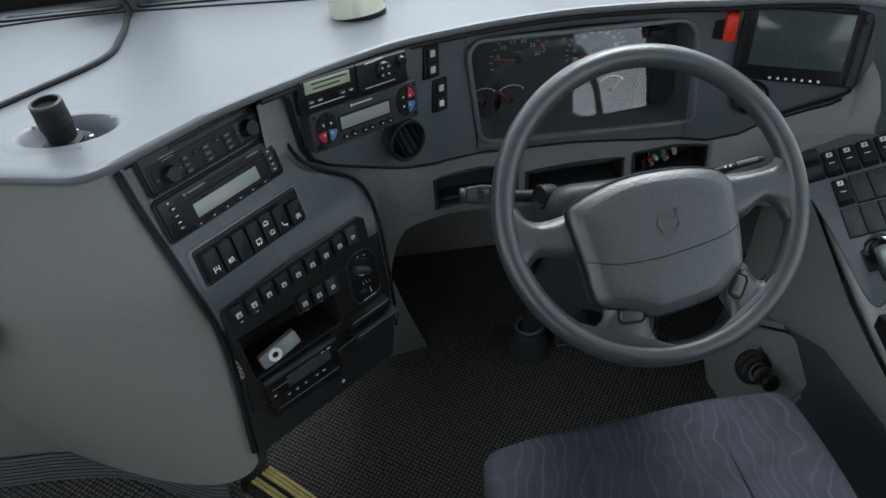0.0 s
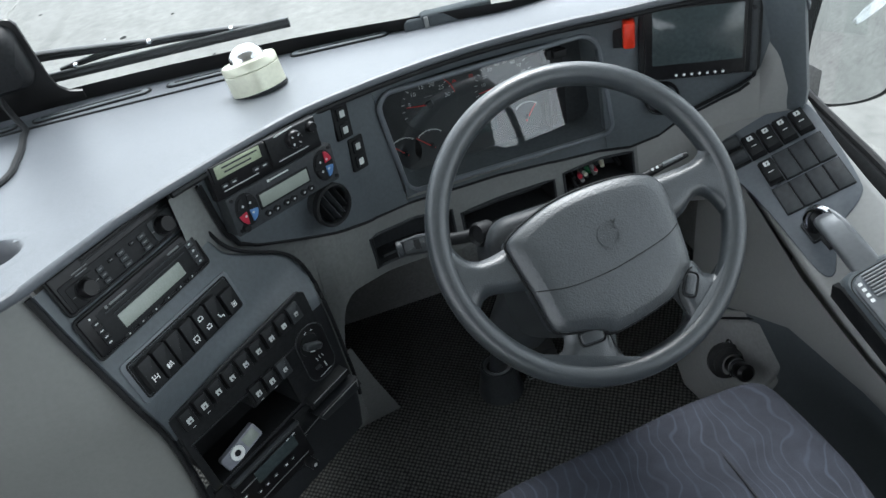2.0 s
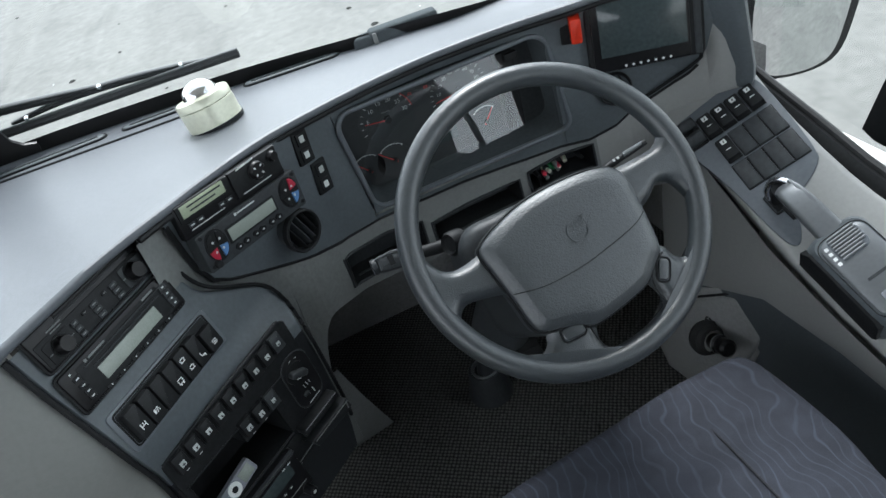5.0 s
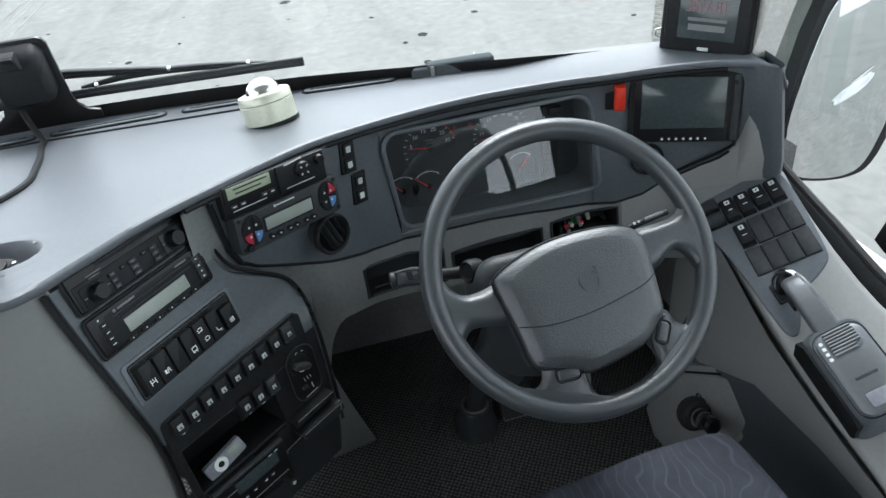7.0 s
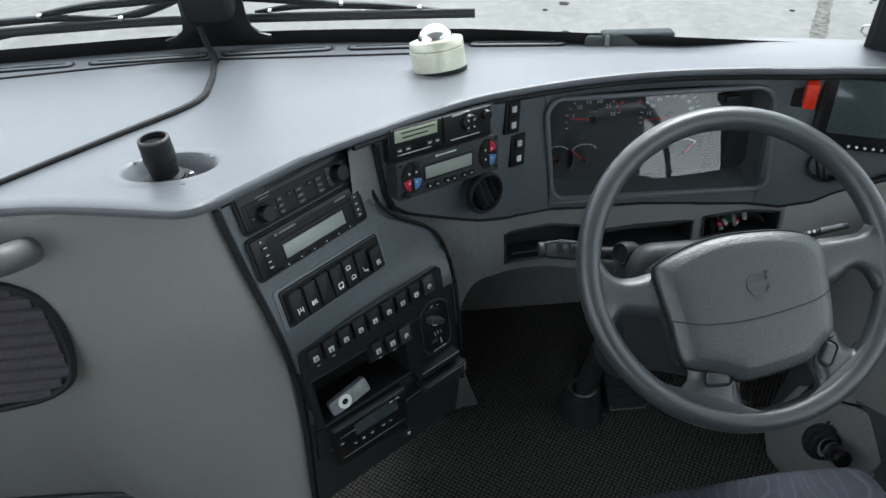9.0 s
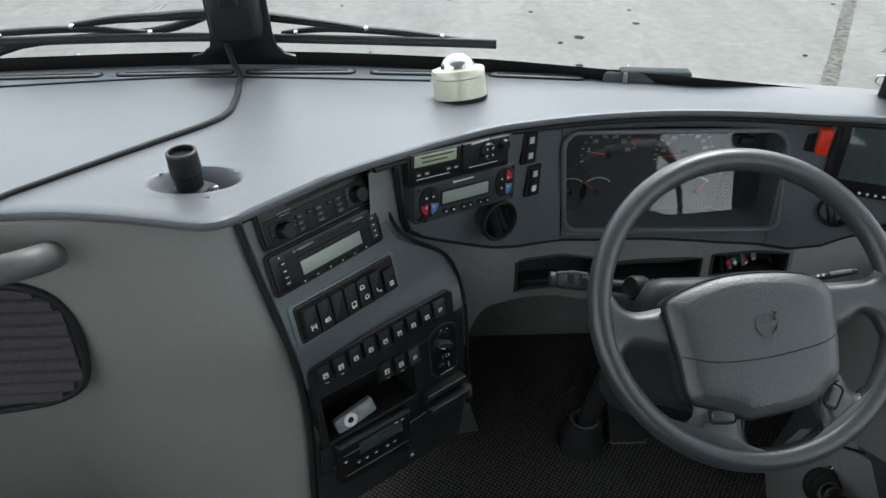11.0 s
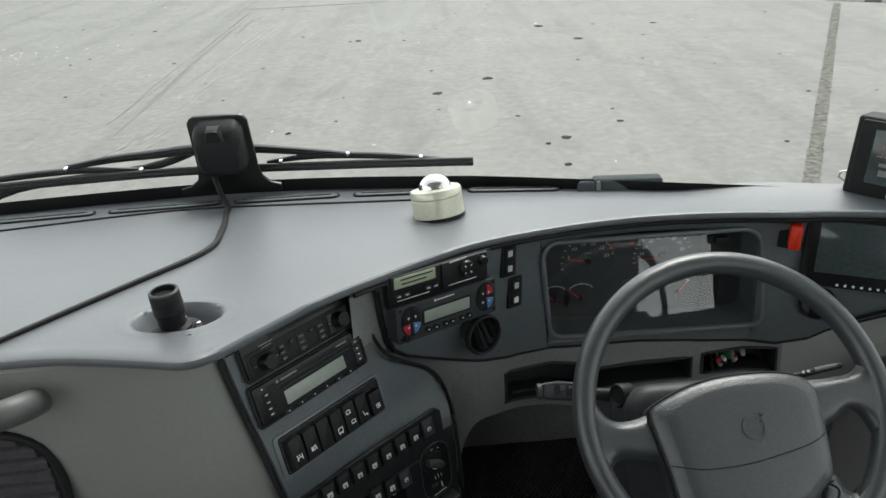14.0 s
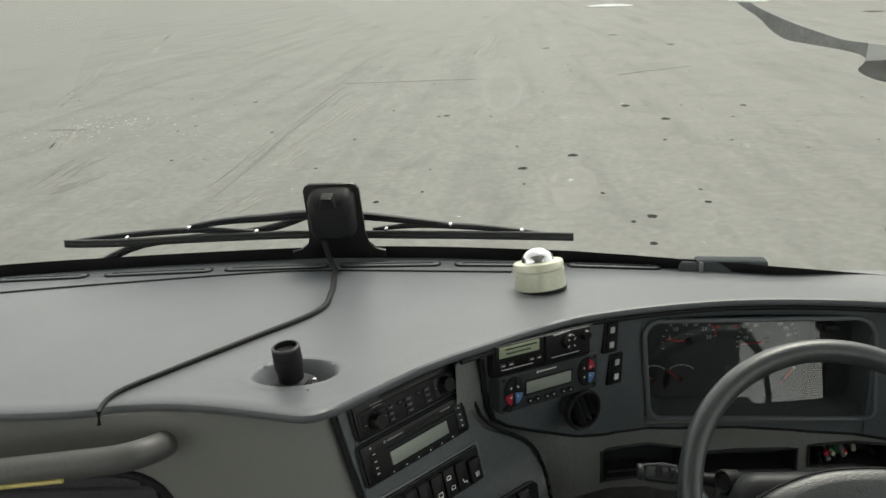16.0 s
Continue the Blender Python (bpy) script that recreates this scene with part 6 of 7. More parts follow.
part("release_button", plate(rounded(0.026, 0.010, 0.003, 3), 0.0, 0.008, 0.002, 2, Matrix.Translation((0.216, -0.149, 0.046)) @ Matrix.Rotation(radians(-32), 4, "Z") @ Matrix.Rotation(radians(90), 4, "X")), M_KEY, brake)

# ---- knob and bolt low on the well wall ----
PW = plane_frame((0.374, 0.17, 0.19), (-1.0, -0.15, 0.12))
wellpanel = thing("well_side_panel", "dark grey moulded panel with control knob in the driver's well", "panel", PW)
part("panel", plate(smooth_outline(mm([(-150, -190), (-112, 20), (-80, 48), (100, 176), (140, 160), (156, 128), (158, 90), (60, -190)]), 1), -0.02, 0.003, 0.003), M_SIDE, wellpanel)
WELL = mm([(-74, 28), (100, 152), (128, 152), (146, 130), (148, 100), (118, 0), (62, -130), (8, -124), (-42, -100), (-64, -62), (-72, -10)])
part("raised_plate", plate(smooth_outline(WELL, 1), 0.0, 0.009, 0.006, 4), M_WELL, wellpanel)
part("plate_gap", tube([(x, y, 0.004) for x, y in mm([(-82, 26), (-70, 36), (98, 158), (130, 158), (151, 132)])], 0.0028, 6), M_BLACK, wellpanel)
bolt = thing("bolt", "small bright round bolt", "bolt", PW @ at(10, 30, 9))
part("washer", lathe([(0, 0), (0.009, 0), (0.009, 0.002), (0.006, 0.003), (0.006, 0.006), (0, 0.0065)], 16), M_CHROME, bolt)
ctl = thing("seat_control_knob", "black stepped control knob low beside the seat", "control knob", PW @ at(20, 2, 30, 27) @ Matrix.Rotation(radians(74), 4, "Y"))
part("boot", lathe([(0.036, 0), (0.038, 0.012), (0.030, 0.018), (0.032, 0.026), (0.024, 0.032), (0.024, 0.044)], 22), M_RUBBER, ctl)
part("handle", lathe([(0.0, 0.04), (0.018, 0.04), (0.019, 0.062), (0.015, 0.066), (0.018, 0.072), (0.018, 0.094), (0.012, 0.10), (0, 0.10)], 22), M_GLOSS, ctl)
part("collar", lathe([(0.0195, 0.058), (0.0205, 0.060), (0.0195, 0.062)], 22), M_DIMPRINT, ctl)

# ---- pedal column with ring, foot plate ----
pivot = thing("floor_pivot", "black rubber floor pivot with grey ring", "floor pivot", pose(-0.058, 0.44, 0.0))
part("boot", lathe([(0.056, 0.0), (0.053, 0.02), (0.045, 0.05), (0.043, 0.078), (0.040, 0.084), (0.034, 0.084), (0.031, 0.078), (0, 0.076)], 32), M_KEYLIT, pivot)
part("ring", lathe([(0.035, 0.080), (0.034, 0.086), (0.030, 0.088), (0.027, 0.085), (0.027, 0.078)], 32), M_SILVER, pivot)
part("shaft", tube([(0.0, 0.0, 0.06), (0.020, -0.04, 0.25), (0.045, -0.10, 0.46)], 0.023, 16), M_KEYLIT, pivot)
pedal = thing("brake_pedal", "black rubber pedal in the dark footwell", "pedal", pose(0.055, 0.430, 0.004, 38, 0, 0))
part("pad", plate(rounded(0.092, 0.18, 0.010, 3, 0, 0.09), 0.0, 0.014, 0.004), M_RUBBER, pedal)
part("pad_edge", tube([(-0.044, 0.010, 0.014), (-0.044, 0.001, 0.012), (0.044, 0.001, 0.012), (0.044, 0.010, 0.014)], 0.0022, 6), M_DIMPRINT, pedal)
for k in range(6):
    part("tread", plate(rounded(0.074, 0.006, 0.002, 2, 0, 0.03 + 0.024 * k), 0.013, 0.0165, 0.001), M_RUBBER, pedal)
foot = thing("foot_plate", "grey plastic kick plate beside the console", "kick plate")
part("plate", loft([[(-0.41, 0.41, 0.30), (-0.372, 0.43, 0.30)], [(-0.412, 0.44, 0.16), (-0.345, 0.46, 0.16)], [(-0.42, 0.470, 0.0), (-0.306, 0.490, 0.0)]]), M_LOWER, foot)

# ---- driver seat ----
def seat_fabric():
    """Dark blue woven fabric with pale wavy lines."""
    m = material("blue_seat_fabric", (0.030, 0.034, 0.046), 0.9, vary=0.12, scale=30, bump=0.6, bump_scale=900)
    n, l = m.node_tree.nodes, m.node_tree.links
    b = n["Principled BSDF"]
    base_link = b.inputs["Base Color"].links[0].from_socket
    tc, mp, nz, add, wv, rm, mx = n.new("ShaderNodeTexCoord"), n.new("ShaderNodeMapping"), n.new("ShaderNodeTexNoise"), n.new("ShaderNodeVectorMath"), n.new("ShaderNodeTexWave"), n.new("ShaderNodeMapRange"), n.new("ShaderNodeMix")
    nz.inputs["Scale"].default_value, nz.inputs["Detail"].default_value = 11.0, 1.0
    scl = n.new("ShaderNodeVectorMath")
    scl.operation, add.operation = "SCALE", "ADD"
    scl.inputs["Scale"].default_value = 0.09
    l.new(tc.outputs["Object"], nz.inputs["Vector"])
    l.new(nz.outputs["Color"], scl.inputs[0])
    l.new(tc.outputs["Object"], add.inputs[0])
    l.new(scl.outputs[0], add.inputs[1])
    l.new(add.outputs[0], mp.inputs["Vector"])
    mp.inputs["Rotation"].default_value = (0, 0, radians(8))
    wv.inputs["Scale"].default_value, wv.inputs["Distortion"].default_value = 8.5, 2.2
    wv.inputs["Detail"].default_value, wv.inputs["Detail Scale"].default_value = 1.0, 0.7
    l.new(mp.outputs[0], wv.inputs["Vector"])
    patch, both, line2, faint = n.new("ShaderNodeTexNoise"), n.new("ShaderNodeMath"), n.new("ShaderNodeMapRange"), n.new("ShaderNodeMath")
    patch.inputs["Scale"].default_value = 9.0
    l.new(tc.outputs["Object"], patch.inputs["Vector"])
    rm.inputs["From Min"].default_value, rm.inputs["From Max"].default_value = 0.965, 1.0
    line2.inputs["From Min"].default_value, line2.inputs["From Max"].default_value = 0.03, 0.0
    rm.inputs["To Max"].default_value, line2.inputs["To Max"].default_value = 0.45, 0.3
    l.new(wv.outputs["Fac"], rm.inputs["Value"])
    l.new(wv.outputs["Fac"], line2.inputs["Value"])
    both.operation, faint.operation = "ADD", "MULTIPLY"
    l.new(rm.outputs[0], both.inputs[0])
    l.new(line2.outputs[0], both.inputs[1])
    l.new(both.outputs[0], faint.inputs[0])
    l.new(patch.outputs["Fac"], faint.inputs[1])
    mx.data_type = "RGBA"
    l.new(faint.outputs[0], mx.inputs["Factor"])
    l.new(base_link, mx.inputs[6])
    mx.inputs[7].default_value = (0.12, 0.13, 0.18, 1)
    l.new(mx.outputs[2], b.inputs["Base Color"])
    return m


M_SEAT = seat_fabric()
M_SEATDARK = material("black_seat_side", (0.02, 0.021, 0.026), 0.85, vary=0.1, bump=0.5)
seat = thing("driver_seat", "driver seat with dark blue patterned fabric cushion", "seat")


def cushion(x0, x1, y0, y1, z, crown):
    """A padded panel with soft edges and a slight crown."""
    rows = []
    n = 14
    for i in range(n + 1):
        u = i / n
        row = []
        for j in range(n + 1):
            v = j / n
            e = min(u, 1 - u, v, 1 - v)
            drop = 0.03 * max(0.0, 1 - e / 0.14) ** 2.2
            row.append((x0 + (x1 - x0) * u, y0 + (y1 - y0) * v, z + crown * math.sin(math.pi * u) * math.sin(math.pi * v) - drop))
        rows.append(row)
    return loft(rows)


FRONT_SEAT = [(-0.268, -0.15), (-0.258, -0.105), (-0.205, -0.090), (-0.12, -0.082), (-0.017, -0.074), (0.111, -0.060), (0.178, -0.060), (0.243, -0.062), (0.266, -0.085), (0.272, -0.14), (0.276, -0.21), (0.276, -0.28), (0.262, -0.36)]
out = FRONT_SEAT + [(0.25, -0.60), (-0.27, -0.60)]
part("cushion_base", plate(smooth_outline(out, 1), 0.30, 0.395, 0.02, 4), M_SEATDARK, seat)
bm = plate(smooth_outline(out, 1), 0.36, 0.412, 0.028, 5)
part("cushion", bm, M_SEAT, seat)
for pts in (((-0.115, -0.083), (-0.111, -0.20), (-0.11, -0.40), (-0.11, -0.59)), ((0.112, -0.060), (0.116, -0.20), (0.117, -0.40), (0.117, -0.59))):
    line = [Vector((x, y, 0.4125)) for x, y in pts]
    line[0].z = 0.395
    part("seam", tube(smooth_line(line, 0.04), 0.0022, 6), M_SEATDARK, seat)
part("pedestal", plate(rounded(0.36, 0.36, 0.04, 4, 0.02, -0.36), 0.0, 0.31, 0.01), M_BLACK, seat)
part("backrest", plate(smooth_outline([(-0.24, 0.40), (-0.24, 0.9), (-0.16, 1.02), (0.20, 1.02), (0.28, 0.9), (0.28, 0.40)], 1), 0.0, 0.09, 0.03, 3, pose(0, -0.62, 0.0, 98)), M_SEAT, seat)

# ---- things on the dash top ----
DASH_TILT = Matrix.Rotation(math.atan(-0.138), 4, "X")


def on_dash(x, y, up=0.0, turn=0.0):
    return Matrix.Translation((x, y, dash_z(y) + up)) @ DASH_TILT @ Matrix.Rotation(radians(turn), 4, "Z")


bm = bmesh.new()
BR = on_dash(BOWL[0], BOWL[1])
rings = [(1.34, 0.0001), (1.24, 0.0004), (1.06, 0.0005), (1.0, 0.0), (0.93, -0.004), (0.84, -0.016), (0.74, -0.030), (0.6, -0.036), (0.0, -0.036)]
rows = [[(BOWL[2] * k * math.cos(2 * math.pi * i / 48), BOWL[3] * k * math.sin(2 * math.pi * i / 48), z) for i in range(49)] for k, z in rings[:-1]]
bm = loft(rows)
bm.faces.new([v for v in bm.verts if abs(v.co.z + 0.036) < 1e-6][:48])
bmesh.ops.transform(bm, matrix=BR, verts=bm.verts[:])
tagged(part("dash_bowl", bm, M_DASH), "oval hollow moulded into the dash top", "dashboard", kind="structure")
mic = thing("air_nozzle", "black cylindrical nozzle with round flange in the dash hollow", "nozzle", Matrix.Translation((-0.746, 0.056, dash_z(0.062) - 0.017)) @ Matrix.Rotation(radians(-3), 4, "Y") @ Matrix.Diagonal((0.9, 0.9, 0.84, 1.0)))
part("flange", lathe([(0, 0), (0.038, 0), (0.038, 0.004), (0.034, 0.006), (0.030, 0.006), (0.029, 0.010), (0, 0.010)], 32), M_KEY, mic)
for a in range(6):
    part("screw", lathe([(0, 0.006), (0.003, 0.006), (0.003, 0.0078), (0, 0.008)], 10, m=Matrix.Translation((0.034 * math.cos(radians(60 * a + 20)), 0.034 * math.sin(radians(60 * a + 20)), 0))), M_CHROME, mic)
part("body", lathe([(0.026, 0.008), (0.026, 0.014), (0.0195, 0.018), (0.020, 0.036), (0.0215, 0.038), (0.0215, 0.074), (0.0195, 0.077), (0.0172, 0.077), (0.0168, 0.070), (0, 0.069)], 36), M_BLACK, mic)
for k in range(4):
    part("grip_ring", lathe([(0.0213, 0.042 + 0.004 * k), (0.0221, 0.0435 + 0.004 * k), (0.0213, 0.045 + 0.004 * k)], 36), M_BLACK, mic)
part("rim", lathe([(0.0214, 0.073), (0.0214, 0.0765), (0.0192, 0.078), (0.0172, 0.0775)], 36), M_KEYLIT, mic)
cable = [(-0.962, -0.058, dash_z(-0.055) - 0.014), (-0.962, -0.052, dash_z(-0.05) + 0.002), (-0.967, 0.002), (-0.927, 0.077), (-0.846, 0.212), (-0.787, 0.308), (-0.766, 0.37), (-0.770, 0.44), (-0.776, 0.50), (-0.790, 0.58), (-0.797, 0.63)]
cable = [Vector(p) if len(p) == 3 else Vector((*p, dash_z(p[1]) + 0.0035)) for p in cable] + [Vector((-0.815, 0.66, 0.90)), Vector((-0.825, 0.675, 0.93))]
line = smooth_line(cable, 0.02)
tagged(part("cable", tube(line, [0.003 + 0.0030 * min(1, k / 30) for k in range(len(line))], 8), M_BLACK), "black cable lying across the dash top", "cable")
for x0, y0, x1, y1 in ((-1.76, 0.585, -1.565, 0.617), (-1.537, 0.620, -1.349, 0.640), (-1.312, 0.645, -1.079, 0.664), (-1.05, 0.667, -0.823, 0.678), (-0.794, 0.678, -0.574, 0.670), (-0.542, 0.666, -0.333, 0.640), (-0.303, 0.635, -0.118, 0.594)):
    L = math.hypot(x1 - x0, y1 - y0)
    vent = thing("defrost_vent", "dark slotted defrost vent along the windscreen", "defrost vent", on_dash((x0 + x1) / 2, (y0 + y1) / 2, 0.001, math.degrees(math.atan2(y1 - y0, x1 - x0))), "defrost vents")
    o = rounded(L, 0.034, 0.016, 6)
    part("rim_gap", tube([(x, y, 0.0006) for x, y in o], 0.0022, 6, close=True), M_BLACK, vent)
    part("plate", plate(rounded(L - 0.005, 0.029, 0.0135, 6), -0.001, 0.0035, 0.002), M_FASCIA, vent)
    part("slot", plate(rounded(L - 0.030, 0.011, 0.005, 4), 0.003, 0.0042), M_BLACK, vent)
    part("slot_bar", bars([(0, 0.4, (L - 0.036) * 1000, 1.6)], 0.004, 0.0012), M_FASCIA, vent)
    for k in range(5):
        part("crossbar", bars([(L * 1000 * (-0.36 + 0.18 * k), 0, 2.4, 10)], 0.004, 0.0012), M_FASCIA, vent)
seam = [(-1.75, 0.44), (-1.55, 0.495), (-1.352, 0.548), (-1.146, 0.594), (-0.97, 0.630), (-0.86, 0.639), (-0.683, 0.622), (-0.54, 0.603), (-0.423, 0.588)]
seam = [(x, y, dash_z(y) + 0.0005) for x, y in seam]
tagged(part("dash_seam", tube(smooth_line(seam, 0.03), 0.003, 6), M_BLACK), "dark seam behind the defrost vents", "trim", kind="structure")
globe = thing("dome_sensor", "cream round box with chrome dome on the dash", "dome sensor", on_dash(-0.373, 0.466, 0.002, 20) @ Matrix.Rotation(radians(-4), 4, "Y") @ Matrix.Rotation(radians(-6), 4, "X"))
part("base", lathe([(0, -0.002), (0.0475, -0.002), (0.0475, 0.034), (0.0465, 0.035)], 48), M_CREAM, globe)
part("lid", lathe([(0.0465, 0.0355), (0.0475, 0.0365), (0.0475, 0.047), (0.0455, 0.050), (0.030, 0.052), (0, 0.052)], 48), M_CREAM, globe)
part("foot_seal", lathe([(0.0485, -0.004), (0.0485, 0.0005), (0.046, 0.001)], 40), M_BLACK, globe)
part("dome", lathe([(0.031, 0.050)] + [(0.030 * math.cos(radians(a)), 0.052 + 0.024 * math.sin(radians(a))) for a in range(0, 90, 9)] + [(0, 0.076)], 36), M_CHROME, globe)
strip_box = thing("light_sensor", "low dark grey sensor box at the windscreen foot", "sensor", on_dash(0.012, 0.570, -0.003, -9))
part("body", plate(rounded(0.135, 0.042, 0.006, 3), -0.012, 0.026, 0.006, 3), M_MATT, strip_box)
part("wedge", plate(mm([(-100, -18), (-62, -20), (-62, 20), (-90, 16)]), -0.012, 0.022, 0.008, 3), M_MATT, strip_box)
# paler strip put on as the light along the box's rounded left edge
part("edge_strip", box(0.008, 0.024, 0.004, 0.001, m=Matrix.Translation((-0.058, -0.0212, 0.011)) @ Matrix.Rotation(radians(90), 4, "X"), r=0.003), M_LOWER, strip_box)

# ---- camera on its black bracket at the windscreen ----
bracket = thing("screen_camera", "black camera on a black bracket at the windscreen", "camera", Matrix.Translation((-0.804, 0.722, 0.876)) @ Matrix.Rotation(radians(99), 4, "X") @ Matrix.Diagonal((0.92, 1, 1, 1)))
o = [(-0.115, 0.868), (-0.115, 0.885), (-0.090, 0.892), (-0.072, 0.905), (-0.066, 0.93), (-0.066, 1.036), (-0.060, 1.046), (-0.050, 1.050), (0.050, 1.050), (0.060, 1.046), (0.066, 1.036), (0.070, 0.93), (0.076, 0.905), (0.092, 0.890), (0.115, 0.884), (0.115, 0.868)]
part("backing", plate([(x, y - 0.87) for x, y in o], -0.004, 0.004, 0.001), M_FRIT, bracket)
rows = []
for z, dx0, dx1, dy0, dy1 in ((0.003, -0.052, 0.056, 0.935, 1.045), (0.03, -0.052, 0.056, 0.935, 1.040), (0.05, -0.048, 0.052, 0.94, 1.030), (0.060, -0.040, 0.044, 0.95, 1.012)):
    cx, cy = (dx0 + dx1) / 2, (dy0 + dy1) / 2 - 0.87
    rows.append([(x, y, z) for x, y in (lambda q: q + q[:1])(rounded(dx1 - dx0, dy1 - dy0, 0.022, 5, cx, cy))])
bm = loft(rows)
bm.faces.new([v for v in bm.verts if abs(v.co.z - 0.060) < 1e-6][:24])
part("housing", bm, M_BLACK, bracket)
part("hood", plate([(-0.018, 0.150), (0.022, 0.150), (0.015, 0.176), (-0.011, 0.176)], 0.04, 0.066, 0.006, 3), M_KEY, bracket)
part("eye", plate(rounded(0.024, 0.008, 0.003, 3, 0.002, 0.171), 0.05, 0.068, 0.001), M_GLOSS, bracket)

# ---- wiper outside ----
def bow(name, pts, width, top):
    """A pressed wiper bow, tapered to its ends, its upper face coloured paler as if lit."""
    line = smooth_line(pts, 0.03)
    n = len(line) - 1
    rad = [width * (0.55 + 0.45 * math.sin(math.pi * k / n)) for k in range(n + 1)]
    ob = part(name, tube(line, rad, 8, flat=1.0), M_BLACK, wiper)
    part("upper_face", tube([p + Vector((0, -r * 0.25, r * 0.75)) for p, r in zip(line, rad)], [r * 0.8 for r in rad], 6, flat=0.45), top, ob)


wiper = thing("windscreen_wiper", "long black wiper with jointed bows and bright rivets", "wiper")
# paler black for upper faces, standing for light from above
M_BOW = material("toplit_black_paint", (0.050, 0.053, 0.054), 0.45, vary=0.12, scale=30, bump=0.1)
blade = [(-1.424, 0.705, 0.928), (-1.315, 0.728, 0.918), (-1.123, 0.756, 0.914), (-0.893, 0.779, 0.909), (-0.605, 0.757, 0.908), (-0.400, 0.709, 0.917), (-0.287, 0.677, 0.923)]
blade = smooth_line(blade, 0.05)
part("blade", tube(blade, 0.0055, 6, flat=1.6), M_RUBBER, wiper)
part("blade_spine", tube([p + Vector((0, -0.002, 0.0095)) for p in blade], 0.004, 6, flat=0.5), M_BOW, wiper)
bow("bow", [(-1.156, 0.761, 0.942), (-1.067, 0.772, 0.951), (-0.968, 0.780, 0.954), (-0.889, 0.786, 0.957), (-0.776, 0.785, 0.952), (-0.680, 0.777, 0.943), (-0.550, 0.758, 0.931)], 0.0115, M_BOW)
bow("bow_small", [(-1.414, 0.722, 0.928), (-1.322, 0.740, 0.932), (-1.157, 0.763, 0.934), (-1.007, 0.782, 0.920)], 0.008, M_BOW)
bow("bow_small", [(-0.734, 0.789, 0.915), (-0.627, 0.772, 0.928), (-0.501, 0.747, 0.929), (-0.379, 0.717, 0.924), (-0.330, 0.704, 0.920)], 0.008, M_BOW)
part("arm", tube(smooth_line([(-1.431, 0.751, 0.819), (-1.377, 0.755, 0.862), (-1.272, 0.767, 0.901), (-1.135, 0.785, 0.909), (-1.004, 0.798, 0.917), (-0.928, 0.801, 0.935), (-0.886, 0.802, 0.950)], 0.04), 0.009, 8), M_BLACK, wiper)
for p in ((-1.150, 0.750, 0.945), (-1.002, 0.770, 0.925), (-0.701, 0.771, 0.922), (-0.552, 0.746, 0.937), (-0.395, 0.708, 0.932), (-1.290, 0.732, 0.931)):
    part("rivet", lathe([(0, 0.010), (0.0042, 0.0085), (0.005, 0.0), (0, 0.0)], 12, m=Matrix.Translation(p) @ Matrix.Rotation(radians(90), 4, "X")), M_CHROME, wiper)

# ---- display box by the right pillar ----
GP = plane_frame((0.406, 0.340, dash_z(0.34) - 0.004), (-0.78, -0.625, 0.10))
gps = thing("ticket_display", "black box display with grey screen on the dash", "display", GP)
part("casing", plate(rounded(0.165, 0.146, 0.006, 3, 0.0, 0.071), -0.055, 0.0, 0.006, 3), M_BLACK, gps)
part("frame", plate(rounded(0.150, 0.130, 0.004, 3, 0.002, 0.074), -0.002, 0.005, 0.002), M_KEY, gps)
part("screen", plate(rounded(0.104, 0.094, 0.002, 2, 0.004, 0.078), 0.004, 0.0062, 0.0004), M_LCD_DARK, gps)
part("sticker", plate(rounded(0.020, 0.006, 0.001, 2, 0.002, 0.014), 0.004, 0.0056), M_PRINT, gps)
part("hook", tube([(-0.083, 0.040, -0.01), (-0.094, 0.036, -0.01), (-0.096, 0.026, -0.01), (-0.084, 0.020, -0.01)], 0.0022, 6), M_CHROME, gps)
# reflected writing, painted onto the screen as mirrored letters and bars
bm = text_bm("TRAVEL", 0.029, Matrix.Translation((0.002, 0.088, 0.0066)) @ Matrix.Diagonal((-0.78, 1, 1, 1)))
part("reflected_lettering", bm, M_REDDIM, gps)
for y, w, h in ((0.066, 70, 6), (0.052, 66, 11)):
    part("reflected_bar", bars([(4, y * 1000, w, h)], 0.0064), M_DIMPRINT, gps)
stud = thing("pillar_stud", "small pale round stud on the pillar", "stud", pose(0.497, 0.272, 0.995, 90, 0, -20))
part("cap", lathe([(0, 0.008), (0.006, 0.006), (0.008, 0.0), (0, -0.002)], 16), M_WHITE, stud)

# ---- outside mirror ----
mirror = thing("outside_mirror", "large black-rimmed outside mirror by the driver window", "mirror", plane_frame((0.955, 0.55, 0.66), (0.0, -1, 0.02)))
o = smooth_outline([(-0.172, -0.06), (-0.150, -0.165), (-0.115, -0.215), (-0.04, -0.238), (0.05, -0.250), (0.115, -0.235), (0.152, -0.15), (0.195, 0.02), (0.235, 0.20), (0.20, 0.26), (0.0, 0.26), (-0.08, 0.25), (-0.125, 0.13)], 2)
part("shell", plate(o, -0.07, 0.004, 0.004), M_BLACK, mirror)
M_MIRROR = material("mirror_glass", (0.72, 0.74, 0.75), 0.015, 1.0, vary=0.005)
part("glass", plate([(x * 0.88 - 0.011, y * 0.955) for x, y in o], 0.002, 0.006, 0.001), M_MIRROR, mirror)
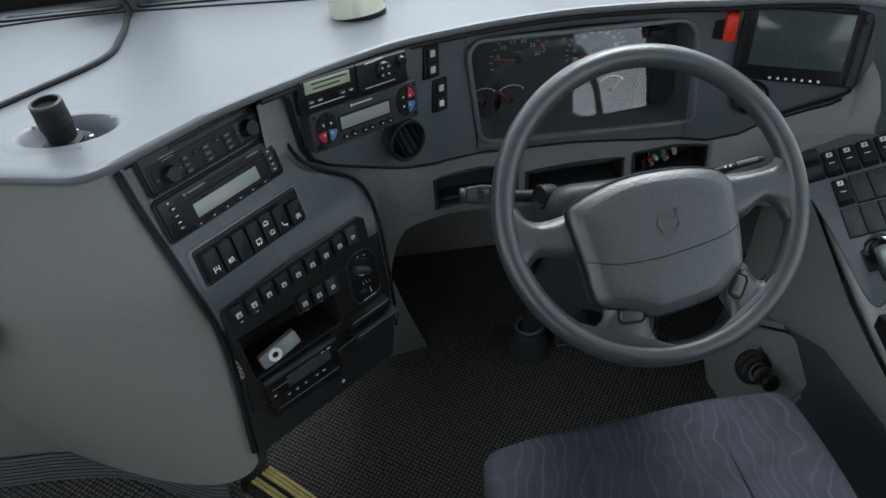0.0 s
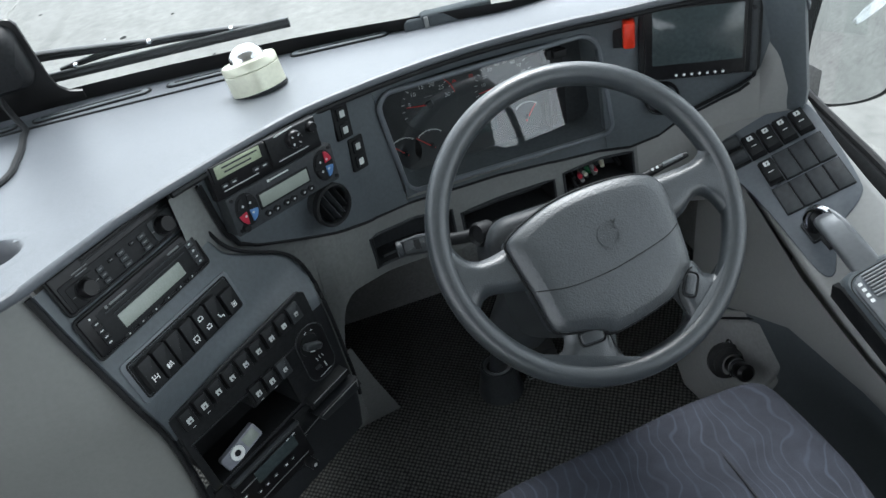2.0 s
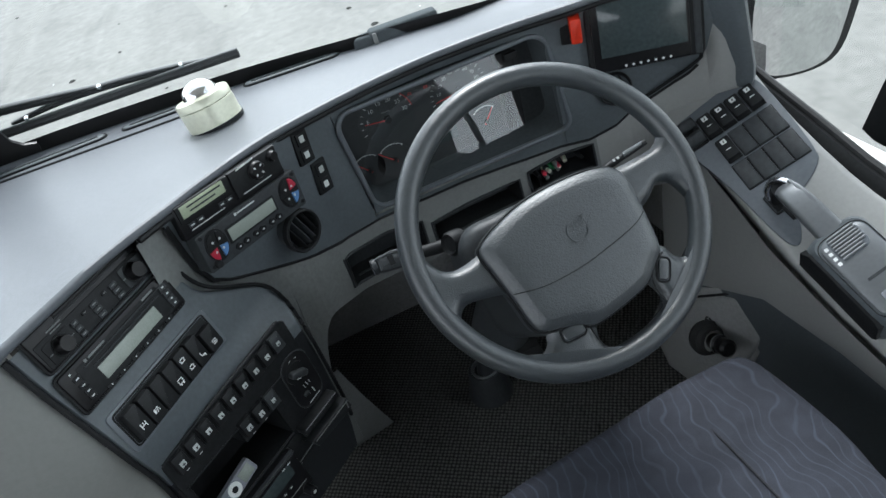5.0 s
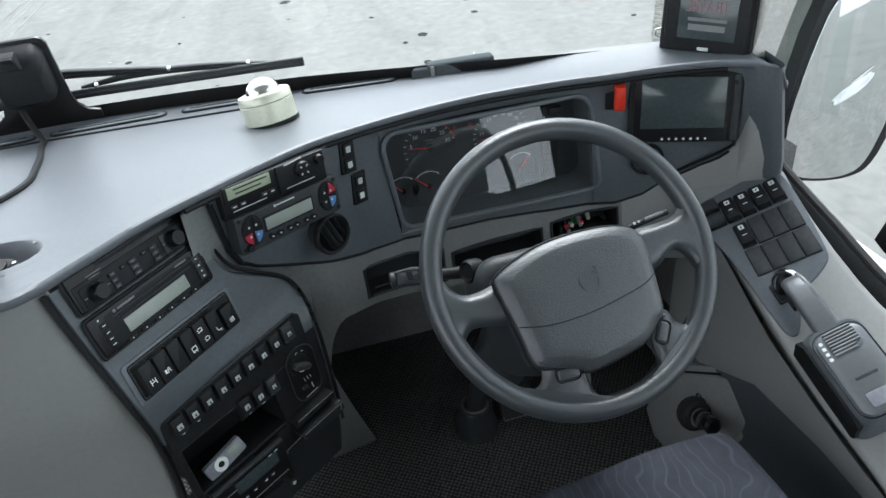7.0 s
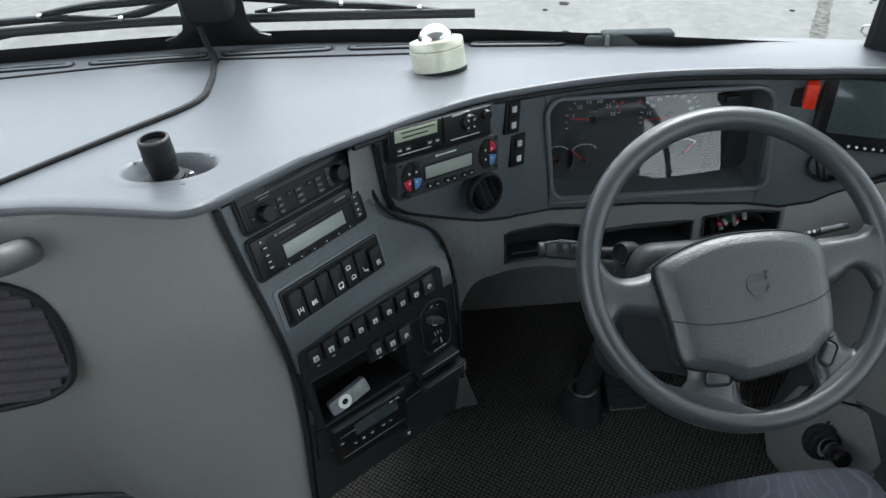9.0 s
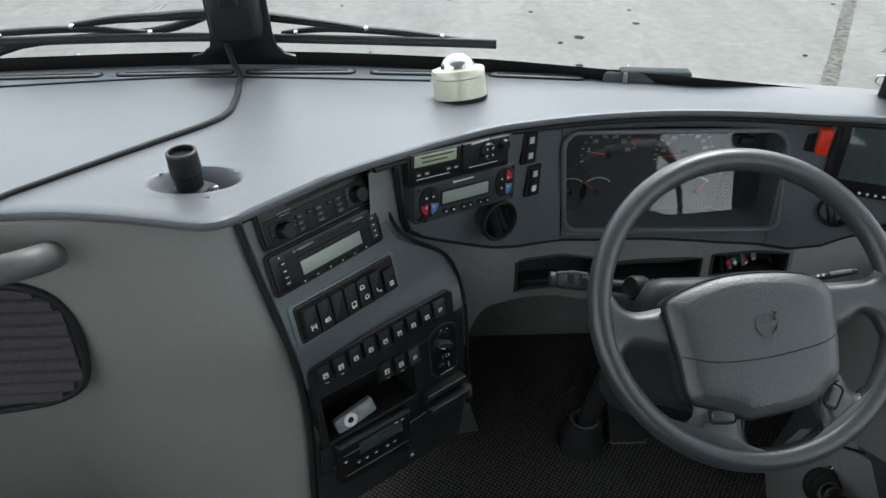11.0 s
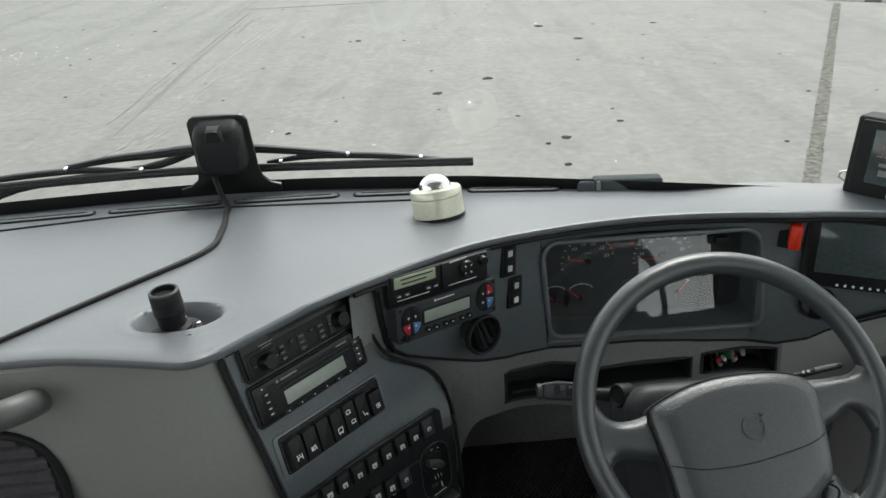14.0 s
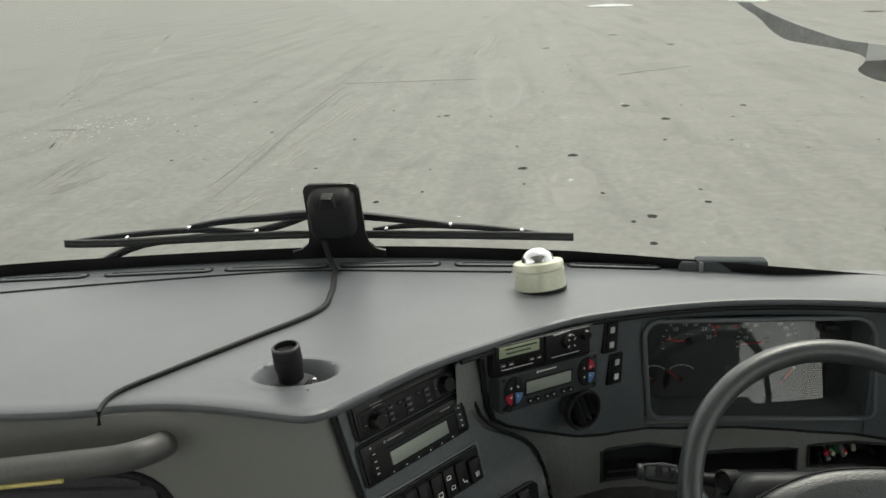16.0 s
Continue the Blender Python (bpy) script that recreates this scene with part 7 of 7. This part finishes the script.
part("arm", tube(smooth_line([(0.02, 0.24, -0.05), (0.02, 0.42, -0.03), (-0.06, 0.62, 0.02), (-0.24, 0.74, 0.20), (-0.345, 0.80, 0.37)], 0.04), 0.018, 10), M_BLACK, mirror)

# ---- grab rail and pleated pocket on the left panel ----
rail = thing("grab_rail", "smooth grey grab rail with yellow line", "grab rail")
pts = smooth_line([(-0.905, 0.005, 0.894), (-0.900, -0.025, 0.906), (-0.895, -0.055, 0.921), (-0.905, -0.080, 0.930), (-0.935, -0.088, 0.927), (-1.01, -0.088, 0.918), (-1.09, -0.088, 0.909), (-1.30, -0.088, 0.882), (-1.60, -0.088, 0.84)], 0.015)
part("tube", tube(pts, 0.0175, 16), material("rail_vinyl", (0.085, 0.089, 0.087), 0.5, bump=0.2, vary=0.05), rail)
part("socket", lathe([(0.030, -0.012), (0.028, 0.0), (0.022, 0.006), (0.018, 0.006)], 24, m=Matrix.Translation((-0.905, -0.006, 0.896)) @ Matrix.Rotation(radians(90), 4, "X")), M_GREY, rail)
part("yellow_line", tube([p + Vector((0, -0.017, -0.010)) for p in pts[12:]], 0.0028, 6), M_YELLOW, rail)
pouch = thing("pleated_pocket", "dark pleated elastic pocket on the grey panel", "pocket", pose(-1.117, -0.026, 0.765, 90 - 2, 0, 0))
oo = smooth_outline([(0.10, 0.102), (0.19, 0.090), (0.218, 0.04), (0.214, -0.045), (0.19, -0.085), (0.12, -0.11), (-0.3, -0.16), (-0.3, 0.105)], 2)
part("surround", tube([(x, y, 0.004) for x, y in oo], 0.006, 8, close=True), M_BLACK, pouch)
part("backing", plate(oo, -0.02, 0.004, 0.002), M_SEATDARK, pouch)
for k in range(10):
    y = 0.085 - 0.0195 * k
    xr = 0.205 - 0.10 * max(0, abs(y) - 0.055) / 0.05 * 0.5
    part("pleat", tube([(-0.30, y - 0.012 - (0.02 if y < -0.06 else 0), 0.004), (-0.05, y - 0.004, 0.006), (xr, y, 0.004)], 0.0095, 8, flat=0.55), M_PLEAT, pouch)
